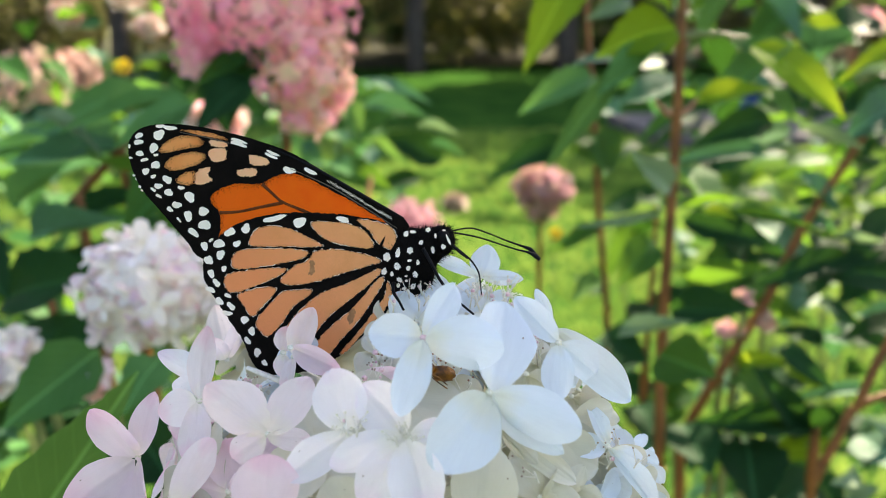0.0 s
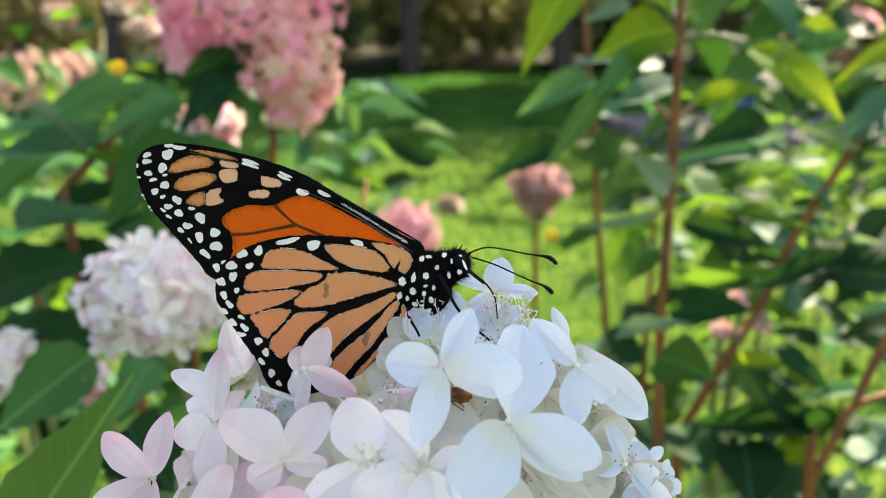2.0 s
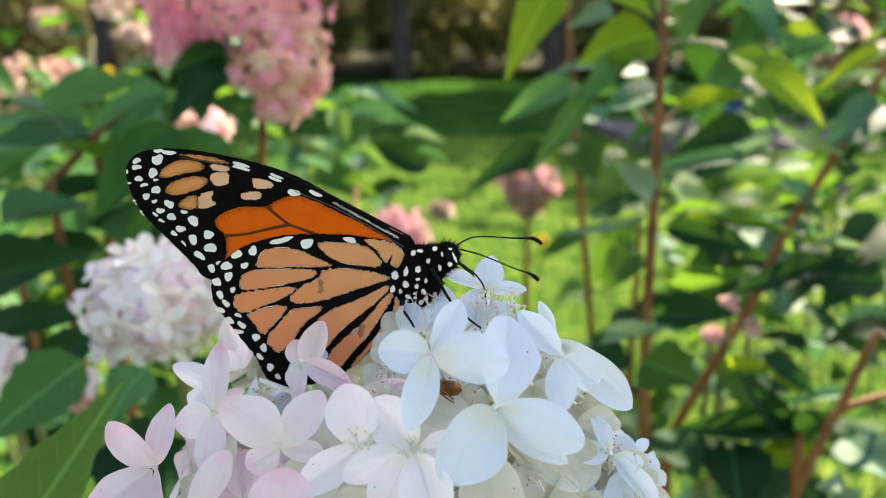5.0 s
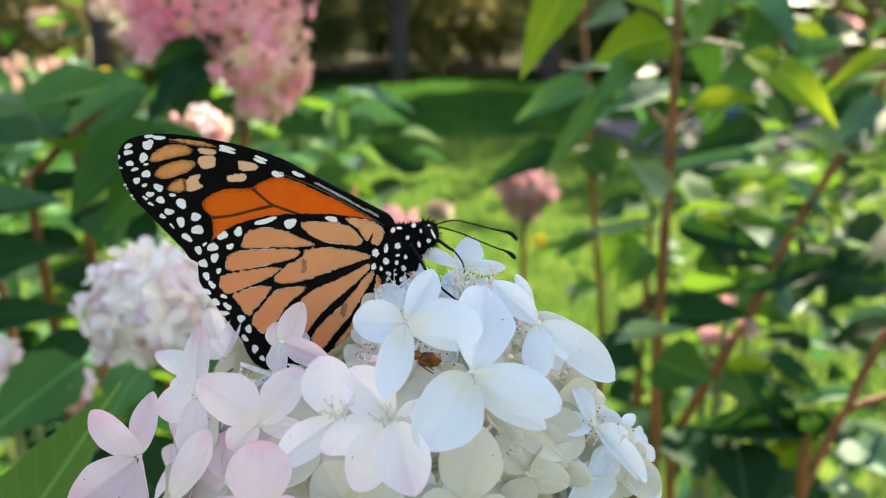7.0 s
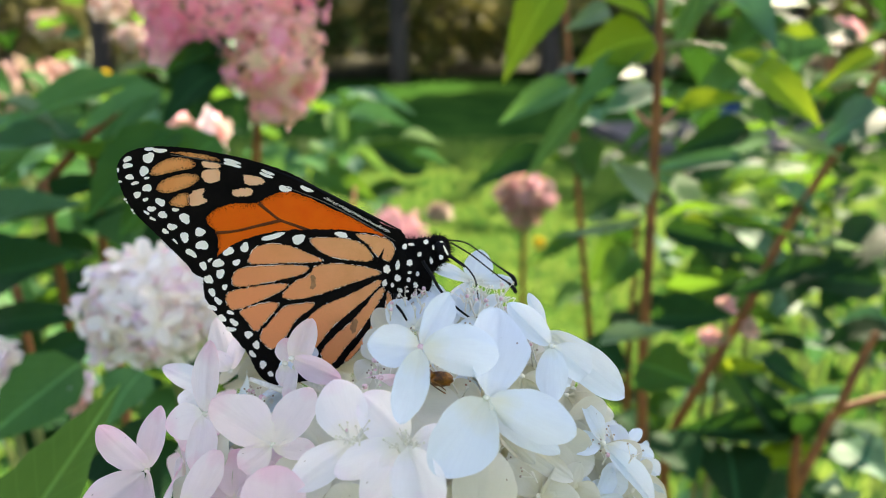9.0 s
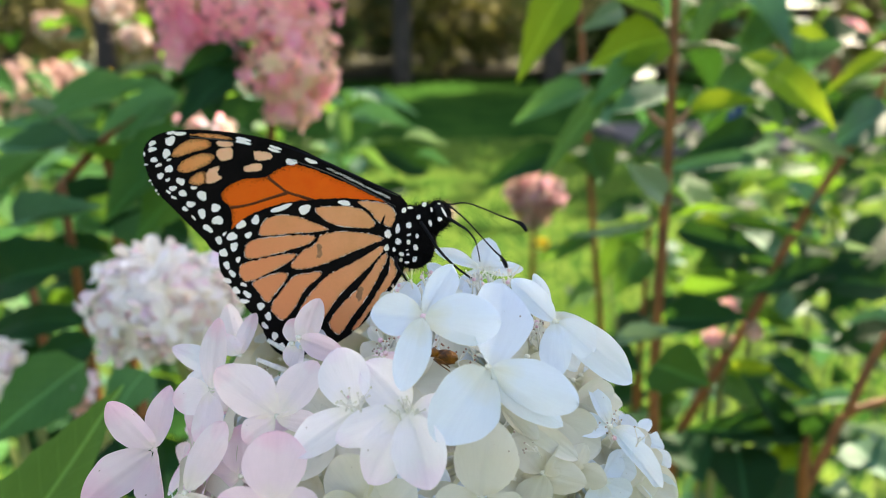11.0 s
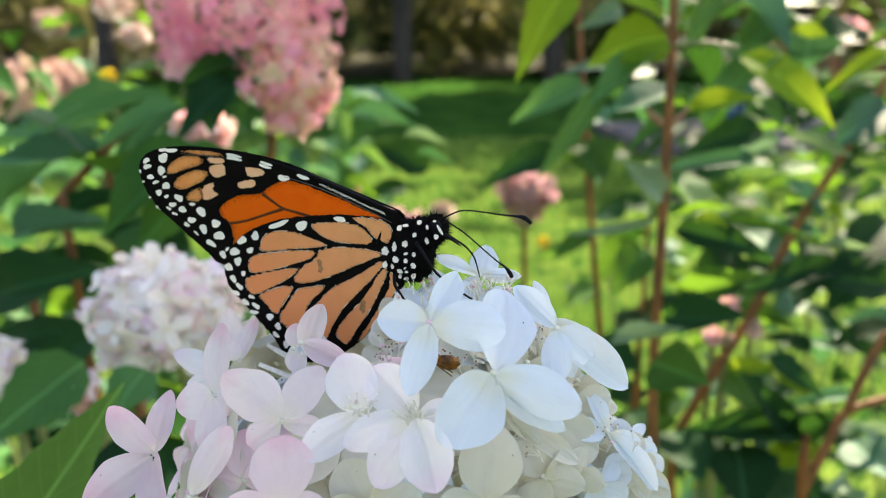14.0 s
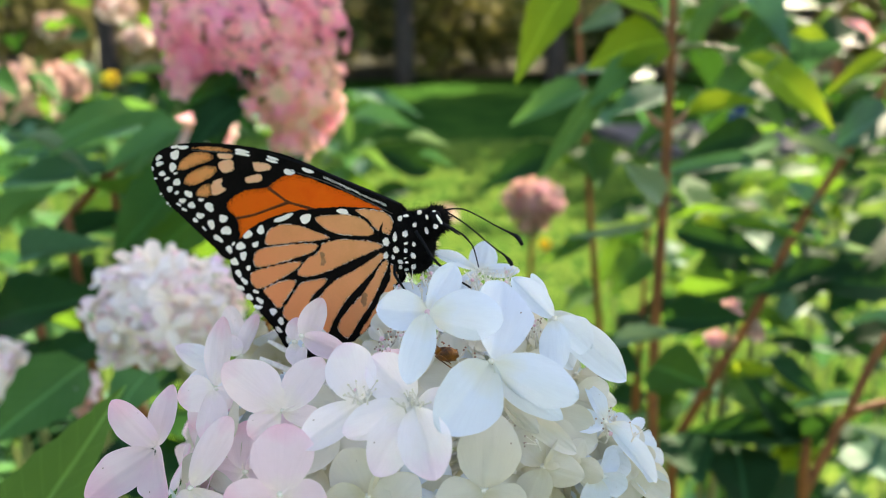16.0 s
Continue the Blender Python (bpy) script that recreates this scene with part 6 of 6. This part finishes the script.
# ---- blooms farther off ----
def far_bush(at, blooms, meshes, size, seed, label, tones=(0, 1, 1, 3), spread=0.45, leaves=90, height=0.9):
    bush = empty("hydrangea_shrub", (at[0], at[1], 0), label, "shrub", "hydrangea shrubs")
    for k in range(5):
        a = k * 1.3 + seed
        part("stem", tube([(0, 0, 0), (math.cos(a) * 0.1, math.sin(a) * 0.1, height * 0.6), (math.cos(a) * spread * 0.6, math.sin(a) * spread * 0.6, height)], [0.005, 0.0035, 0.002], 6), stem_green, bush)
    leaves_in(bush, leaves, (at[0] - spread, at[1] - spread * 0.6, height * 0.35), (at[0] + spread, at[1] + spread * 0.6, height * 1.08), tones, (0.06, 0.1), seed)
    for k, (x, y, z, r) in enumerate(blooms):
        flower_head(bush, meshes, 70, (x - at[0], y - at[1], z), (r, r, r * 0.85), size, seed + k)
    return bush


far_bush((0.95, 1.45), [], FAR_PINK, 0.014, 131, "leafy green shrub behind the tall stems", (0, 0, 0, 1, 1, 3), 0.42, 100, 1.0)
far_bush((0.42, 1.15), [], FAR_PINK[2:], 0.009, 135, "low leafy green shrub on the lawn edge", (0, 0, 1, 1, 2, 3), 0.28, 24, 0.88)
teal = far_bush((1.05, 2.0), [], FAR_PINK, 0.014, 137, "tall shady green shrub beyond the stems", (0, 0, 1, 3), 0.3, 10, 1.1)
leaves_in(teal, 190, (0.42, 1.55, 0.86), (1.55, 2.5, 1.52), (0, 0, 0, 1, 3), (0.07, 0.12), 138, lambda p: p.x < 0.275 * p.y or p.z < 1.25 - 0.19 * p.y)
b1, b2, b3, b4, b5 = (-0.684, 1.32, 1.136), (-0.643, 1.377, 1.154), (-0.933, 1.975, 1.244), (-0.654, 1.759, 1.216), (-0.819, 2.091, 1.285)
far_bush((-0.75, 1.35), [(*b1, 0.062), (*b2, 0.032)], FAR_DUSTY, 0.012, 101, "hydrangea shrub with dusty pink flower heads", spread=0.42, height=1.12)
far_bush((-0.95, 2.1), [(*b3, 0.032), (*b4, 0.028), (*b5, 0.045)], FAR_DUSTY + FAR_WHITE[1:2], 0.011, 111, "hydrangea shrub with cream and pink heads behind", spread=0.6, leaves=120, height=1.2)
far_bush((-0.30, 1.7), [(*(-0.002, 1.656, 0.857), 0.020)], FAR_DUSTY[2:], 0.012, 121, "low leafy shrub beside the lawn with faded blooms", (1, 3, 3, 4), 0.13, 34, 1.0)

def yellow_flower(at, size, seed):
    """A small open yellow bloom on a thin stalk."""
    f = empty("yellow_flower", at, "small bright yellow flower among the leaves", "flower", "yellow flowers")
    d = unit_floret(seed, petal_yellow)
    for k in range(3):
        ob = piece("floret", d, None, f)
        ob.matrix_local = Matrix.Rotation(1.2, 4, "X") @ Matrix.Rotation(k * 0.6, 4, "Z") @ Matrix.Scale(size, 4)
    part("stalk", tube([(0, 0, 0), (0, 0.01, -0.1), (0.0, 0.02, -0.6)], 0.0015, 6), stem_green, f)


yellow_flower((-0.5, 1.225, 1.169), 0.012, 140)
yellow_flower((0.176, 1.349, 0.876), 0.011, 141)


# ---- what moves ----
def motions():
    walk(head, [
    (0, pose(-0.01309, 0.12711, 1.16070, 0.999, 1.616, 1.169)),
    (0.5, pose(-0.01311, 0.12771, 1.16066, 0.049, 1.217, 0.888)),
    (1, pose(-0.01286, 0.12588, 1.16165, 0.955, 0.453, 0.555)),
    (1.5, pose(-0.01102, 0.12650, 1.15973, 2.670, 0.913, 0.791)),
    (2, pose(-0.00955, 0.12688, 1.15874, 3.358, 1.114, 0.925)),
    (2.5, pose(-0.00920, 0.12690, 1.15847, 3.420, 1.139, 0.621)),
    (3, pose(-0.00915, 0.13001, 1.15820, 2.733, 0.504, 0.209)),
    (3.5, pose(-0.01047, 0.12990, 1.15947, 2.842, -0.283, -0.180)),
    (4, pose(-0.01061, 0.12958, 1.16011, 3.155, -0.909, -0.019)),
    (4.2, pose(-0.00889, 0.13275, 1.15782, 2.924, 1.069, 0.454)),
    (6.3, pose(-0.01065, 0.13000, 1.16036, 1.897, 0.769, -0.036)),
    (6.5, pose(-0.01042, 0.13284, 1.16052, 0.626, 0.149, 1.007)),
    (7, pose(-0.01107, 0.13196, 1.16161, 0.526, -1.106, 0.216)),
    (7.5, pose(-0.01016, 0.12888, 1.16092, 0.262, -0.044, -0.996)),
    (8, pose(-0.00897, 0.12886, 1.15996, 4.563, 0.096, -0.183)),
    (8.5, pose(-0.00928, 0.13102, 1.16004, 2.747, 0.304, 1.146)),
    (9, pose(-0.00994, 0.13188, 1.15967, 2.407, -0.210, 0.938)),
    (9.2, pose(-0.00855, 0.13045, 1.16175, 0.151, 0.222, 0.044)),
    (11.3, pose(-0.00941, 0.13184, 1.16242, -1.479, -0.447, -0.707)),
    (11.5, pose(-0.00966, 0.13236, 1.16327, -3.330, -0.453, -0.529)),
    (12, pose(-0.01011, 0.13211, 1.16260, -1.006, -0.508, -0.076)),
    (12.5, pose(-0.01004, 0.13076, 1.16183, -0.000, -0.000, -0.000)),
    (13, pose(-0.01019, 0.13033, 1.16199, -1.060, 0.082, -0.161)),
    (13.5, pose(-0.00925, 0.13140, 1.16092, -0.554, 0.311, 0.678)),
    (14, pose(-0.00976, 0.13225, 1.16037, -1.373, 0.488, 0.987)),
    (14.5, pose(-0.00986, 0.13158, 1.16047, -1.404, 0.473, 0.756)),
    (15, pose(-0.01058, 0.13119, 1.16094, -0.919, 0.077, 0.578)),
    (15.5, pose(-0.01035, 0.13142, 1.16083, -0.628, 0.095, 0.432)),
    (16, pose(-0.00996, 0.13325, 1.16134, -2.280, 0.130, 0.937)),
    ])
    walk(wasp, [
    (0, pose(-0.00194, 0.10997, 1.19605, 0.999, 1.616, 1.169)),
    (0.5, pose(-0.00230, 0.11110, 1.19637, 0.049, 1.217, 0.888)),
    (1, pose(-0.00262, 0.10864, 1.19722, 0.955, 0.453, 0.555)),
    (1.5, pose(-0.00041, 0.10824, 1.19468, 2.670, 0.913, 0.791)),
    (2, pose(0.00122, 0.10823, 1.19344, 3.358, 1.114, 0.925)),
    (2.5, pose(0.00149, 0.10816, 1.19314, 3.420, 1.139, 0.621)),
    (3, pose(0.00102, 0.11161, 1.19321, 2.733, 0.504, 0.209)),
    (3.5, pose(-0.00090, 0.11137, 1.19457, 2.842, -0.283, -0.180)),
    (4, pose(-0.00137, 0.11088, 1.19521, 3.155, -0.909, -0.019)),
    (4.2, pose(0.00170, 0.11428, 1.19266, 2.924, 1.069, 0.454)),
    (6.3, pose(-0.00039, 0.11207, 1.19558, 1.897, 0.769, -0.036)),
    (6.5, pose(-0.00023, 0.11588, 1.19624, 0.626, 0.149, 1.007)),
    (7, pose(-0.00190, 0.11492, 1.19757, 0.526, -1.106, 0.216)),
    (7.5, pose(-0.00069, 0.11181, 1.19678, 0.262, -0.044, -0.996)),
    (8, pose(0.00082, 0.10928, 1.19443, 4.563, 0.096, -0.183)),
    (8.5, pose(0.00107, 0.11277, 1.19507, 2.747, 0.304, 1.146)),
    (9, pose(0.00002, 0.11380, 1.19490, 2.407, -0.210, 0.938)),
    (9.2, pose(0.00140, 0.11361, 1.19760, 0.151, 0.222, 0.044)),
    (11.3, pose(-0.00009, 0.11592, 1.19885, -1.479, -0.447, -0.707)),
    (11.5, pose(-0.00029, 0.11765, 1.20019, -3.330, -0.453, -0.529)),
    (12, pose(-0.00066, 0.11599, 1.19891, -1.006, -0.508, -0.076)),
    (12.5, pose(-0.00025, 0.11402, 1.19776, -0.000, -0.000, -0.000)),
    (13, pose(-0.00039, 0.11423, 1.19821, -1.060, 0.082, -0.161)),
    (13.5, pose(0.00093, 0.11512, 1.19696, -0.554, 0.311, 0.678)),
    (14, pose(0.00062, 0.11654, 1.19661, -1.373, 0.488, 0.987)),
    (14.5, pose(0.00044, 0.11585, 1.19672, -1.404, 0.473, 0.756)),
    (15, pose(-0.00058, 0.11512, 1.19712, -0.919, 0.077, 0.578)),
    (15.5, pose(-0.00037, 0.11515, 1.19693, -0.628, 0.095, 0.432)),
    (16, pose(0.00017, 0.11811, 1.19789, -2.280, 0.130, 0.937)),
    ])
    walk(fly, [
    (0, pose(-0.01138, 0.12899, 1.21019, -10.918, 0.438, -3.911)),
    (0.5, pose(-0.01239, 0.13069, 1.21056, -12.580, -1.310, -4.070)),
    (1, pose(-0.01251, 0.12851, 1.21081, -10.316, -0.797, -3.614)),
    (1.5, pose(-0.00991, 0.12772, 1.20828, -8.280, 0.165, -3.858)),
    (2, pose(-0.00799, 0.12669, 1.20706, -6.032, 1.232, -3.595)),
    (2.5, pose(-0.00732, 0.12611, 1.20679, -3.136, 1.684, -1.279)),
    (3, pose(-0.00774, 0.13030, 1.20667, -3.486, 1.267, 0.550)),
    (3.5, pose(-0.00981, 0.12991, 1.20798, -2.113, 0.226, 0.729)),
    (4, pose(-0.01068, 0.12975, 1.20866, -1.017, -1.177, 0.793)),
    (4.2, pose(-0.00732, 0.13325, 1.20647, -3.958, 1.099, -0.038)),
    (6.3, pose(-0.00970, 0.13029, 1.20934, 1.896, -1.080, 0.277)),
    (6.5, pose(-0.00963, 0.13597, 1.20929, -3.673, -0.313, 0.900)),
    (7, pose(-0.01132, 0.13711, 1.21002, -8.267, -0.932, -0.820)),
    (7.5, pose(-0.00949, 0.13387, 1.20950, -7.313, -0.053, -1.544)),
    (8, pose(-0.00787, 0.12846, 1.20828, -2.000, 0.000, 0.000)),
    (8.5, pose(-0.00833, 0.13115, 1.20919, -0.796, -1.155, 2.253)),
    (9, pose(-0.00920, 0.13369, 1.20842, -3.610, -0.220, 1.476)),
    (9.2, pose(-0.00835, 0.13884, 1.20852, -12.901, -0.242, 0.511)),
    (11.5, pose(-0.01010, 0.13867, 1.21400, -12.764, -5.759, -6.954)),
    (12, pose(-0.01038, 0.13685, 1.21303, -8.267, -5.444, -9.097)),
    (12.5, pose(-0.00966, 0.13439, 1.21195, -7.957, -4.156, -12.458)),
    (13, pose(-0.00978, 0.13427, 1.21224, -7.424, -4.212, -12.763)),
    (13.5, pose(-0.00906, 0.13399, 1.21131, -2.800, -5.092, -13.891)),
    (14, pose(-0.00989, 0.13507, 1.21122, 1.844, -6.844, -12.782)),
    (14.5, pose(-0.01018, 0.13388, 1.21160, 2.148, -7.459, -12.319)),
    (15, pose(-0.01128, 0.13377, 1.21183, 3.366, -7.468, -12.913)),
    (15.5, pose(-0.01090, 0.13349, 1.21165, 1.392, -7.386, -12.443)),
    (16, pose(-0.01020, 0.13825, 1.21238, -3.395, -8.183, -13.659)),
    ])
    walk(antenna_far, [
    (0, pose(0.01043, 0.00250, 0.00430, 0, -7.41, 0)),
    (0.5, pose(0.01043, 0.00250, 0.00430, 0, -8.02, 0)),
    (1, pose(0.01043, 0.00250, 0.00430, 0, -5.44, 0)),
    (1.5, pose(0.01043, 0.00250, 0.00430, 0, -15.24, 0)),
    (2, pose(0.01043, 0.00250, 0.00430, 0, -18.63, 0)),
    (2.5, pose(0.01043, 0.00250, 0.00430, 0, -21.62, 0)),
    (3, pose(0.01043, 0.00250, 0.00430, 0, -23.93, 0)),
    (3.5, pose(0.01043, 0.00250, 0.00430, 0, -20.65, 0)),
    (4, pose(0.01043, 0.00250, 0.00430, 0, -24.85, 0)),
    (6.5, pose(0.01043, 0.00250, 0.00430, 0, -20.55, 0)),
    (7, pose(0.01043, 0.00250, 0.00430, 0, -11.84, 0)),
    (7.5, pose(0.01043, 0.00250, 0.00430, 0, -12.18, 0)),
    (8, pose(0.01043, 0.00250, 0.00430, 0, -0.00, 0)),
    (8.5, pose(0.01043, 0.00250, 0.00430, 0, 13.37, 0)),
    (9, pose(0.01043, 0.00250, 0.00430, 0, 11.32, 0)),
    (11.5, pose(0.01043, 0.00250, 0.00430, 0, -2.23, 0)),
    (12.5, pose(0.01043, 0.00250, 0.00430, 0, -0.42, 0)),
    (13, pose(0.01043, 0.00250, 0.00430, 0, -3.19, 0)),
    (14, pose(0.01043, 0.00250, 0.00430, 0, -15.16, 0)),
    (15, pose(0.01043, 0.00250, 0.00430, 0, 8.12, 0)),
    (16, pose(0.01043, 0.00250, 0.00430, 0, 6.64, 0)),
    ])
    walk(antenna_near, [
    (0, pose(0.01126, 0.00090, 0.00420, 0, -20.72, 0)),
    (0.5, pose(0.01126, 0.00090, 0.00420, 0, -25.87, 0)),
    (1, pose(0.01126, 0.00090, 0.00420, 0, -22.95, 0)),
    (1.5, pose(0.01126, 0.00090, 0.00420, 0, -17.97, 0)),
    (2, pose(0.01126, 0.00090, 0.00420, 0, -14.47, 0)),
    (2.5, pose(0.01126, 0.00090, 0.00420, 0, -16.58, 0)),
    (3, pose(0.01126, 0.00090, 0.00420, 0, -19.89, 0)),
    (3.5, pose(0.01126, 0.00090, 0.00420, 0, -14.01, 0)),
    (4, pose(0.01126, 0.00090, 0.00420, 0, -15.15, 0)),
    (6.5, pose(0.01126, 0.00090, 0.00420, 0, -13.42, 0)),
    (7, pose(0.01126, 0.00090, 0.00420, 0, -13.28, 0)),
    (7.5, pose(0.01126, 0.00090, 0.00420, 0, -8.60, 0)),
    (8, pose(0.01126, 0.00090, 0.00420, 0, -0.00, 0)),
    (8.5, pose(0.01126, 0.00090, 0.00420, 0, 6.66, 0)),
    (9, pose(0.01126, 0.00090, 0.00420, 0, 2.15, 0)),
    (11.5, pose(0.01126, 0.00090, 0.00420, 0, 15.82, 0)),
    (12.5, pose(0.01126, 0.00090, 0.00420, 0, 1.63, 0)),
    (13, pose(0.01126, 0.00090, 0.00420, 0, 11.90, 0)),
    (14, pose(0.01126, 0.00090, 0.00420, 0, 9.83, 0)),
    (15, pose(0.01126, 0.00090, 0.00420, 0, 17.17, 0)),
    (16, pose(0.01126, 0.00090, 0.00420, 0, 8.24, 0)),
    ])
    walk(left_flower, [
    (0, pose(-0.1275, 0.3115, 1.1390)),
    (0.5, pose(-0.1268, 0.3113, 1.1383)),
    (1, pose(-0.1261, 0.3113, 1.1384)),
    (1.5, pose(-0.1247, 0.3108, 1.1366)),
    (2, pose(-0.1243, 0.3108, 1.1367)),
    (2.5, pose(-0.1226, 0.3106, 1.1360)),
    (3, pose(-0.1202, 0.3106, 1.1361)),
    (3.5, pose(-0.1206, 0.3108, 1.1366)),
    (4, pose(-0.1202, 0.3109, 1.1369)),
    (6.5, pose(-0.1191, 0.3108, 1.1367)),
    (7, pose(-0.1183, 0.3106, 1.1360)),
    (7.5, pose(-0.1211, 0.3108, 1.1367)),
    (8, pose(-0.1236, 0.3110, 1.1372)),
    (8.5, pose(-0.1197, 0.3106, 1.1361)),
    (9, pose(-0.1197, 0.3106, 1.1360)),
    (11.5, pose(-0.1168, 0.3111, 1.1377)),
    (12, pose(-0.1165, 0.3108, 1.1367)),
    (12.5, pose(-0.1184, 0.3105, 1.1357)),
    (13, pose(-0.1195, 0.3105, 1.1356)),
    (13.5, pose(-0.1181, 0.3102, 1.1347)),
    (14, pose(-0.1176, 0.3100, 1.1339)),
    (14.5, pose(-0.1183, 0.3102, 1.1345)),
    (15, pose(-0.1190, 0.3104, 1.1353)),
    (15.5, pose(-0.1177, 0.3103, 1.1349)),
    (16, pose(-0.1181, 0.3105, 1.1356)),
    ])
    branch = (
        (0, -0.1296, 0.5625, 1.2164),
        (0.5, -0.1308, 0.5625, 1.2164),
        (1, -0.1339, 0.5635, 1.2199),
        (1.5, -0.1362, 0.5636, 1.2203),
        (2, -0.1356, 0.5638, 1.2209),
        (2.5, -0.1312, 0.5635, 1.2197),
        (3, -0.1237, 0.5637, 1.2205),
        (3.5, -0.1220, 0.5640, 1.2214),
        (4, -0.1264, 0.5643, 1.2226),
        (6.5, -0.1452, 0.5684, 1.2369),
        (7, -0.1481, 0.5668, 1.2312),
        (7.5, -0.1524, 0.5664, 1.2298),
        (8, -0.1481, 0.5675, 1.2337),
        (8.5, -0.1392, 0.5673, 1.2329),
        (9, -0.1388, 0.5665, 1.2301),
        (11.5, -0.1293, 0.5660, 1.2284),
        (12, -0.1287, 0.5642, 1.2223),
        (12.5, -0.1301, 0.5620, 1.2146),
        (13, -0.1307, 0.5611, 1.2114),
        (13.5, -0.1303, 0.5624, 1.2159),
        (14, -0.1310, 0.5641, 1.2217),
        (14.5, -0.1299, 0.5635, 1.2198),
        (15, -0.1295, 0.5621, 1.2148),
        (15.5, -0.1285, 0.5608, 1.2103),
        (16, -0.1287, 0.5608, 1.2103),
    )
    walk(pink, [(t, pose(x, y, z)) for t, x, y, z in branch])
    # the branches round the pink head swing with it
    still = branch[18]
    walk(shrub, [(t, pose(-0.22 + x - still[1], 0.45 + y - still[2], z - still[3])) for t, x, y, z in branch])
    breeze = ((0, -0.093), (0.5, -0.116), (1, -0.398), (1.5, -0.373), (2, 0.000), (2.5, 0.186), (3, 0.047), (3.5, -0.280), (4, -0.210), (6.5, -0.186), (7, 0.303), (7.5, 0.466), (8, 0.093), (8.5, -0.303), (9, -0.187), (11.5, 0.140), (12, 0.116), (12.5, 0.047), (13, 0.093), (13.5, 0.187), (14, 0.070), (14.5, -0.233), (15, -0.420), (15.5, -0.233), (16, 0.000))
    walk(tall, [(t, pose(0.1346, 0.4754, 0, 0, a, 0)) for t, a in breeze])
    walk(second, [(t, pose(*second.location[:2], 0, 0, 1.4 * (a - 0.09), 0)) for t, a in breeze])
    walk(third, [(t, pose(*third.location[:2], 0, 0, 0.65 * (a - 0.09), 0)) for t, a in breeze])
    nod = ((0, -4.0, -7.4), (0.5, -4.7, -5.4), (1, -5.4, -4.7), (1.5, -2.7, -6.7), (2, -3.4, -2.0), (2.5, 0.0, -0.0), (3, -4.7, -0.0), (3.5, -8.7, 2.0), (4, -6.7, 5.4), (6.5, -2.7, 3.4), (7, -4.7, -0.0), (7.5, -4.0, -1.3), (8, 0.7, -5.4), (8.5, -2.0, -7.4), (9, -5.4, -5.4), (11.5, 3.4, -3.4), (12, -2.7, -7.4), (12.5, -6.0, -3.4), (13, 0.0, -0.0), (13.5, -3.4, -4.0), (14, -8.1, -1.3), (14.5, -10.1, 2.0), (15, -12.1, 0.7), (15.5, -6.0, -1.3), (16, -2.0, -9.4))
    walk(bud, [(t, pose(0.108 + 0.001 * x, 0.931, 1.05 + 0.001 * z)) for t, x, z in nod])


motions()
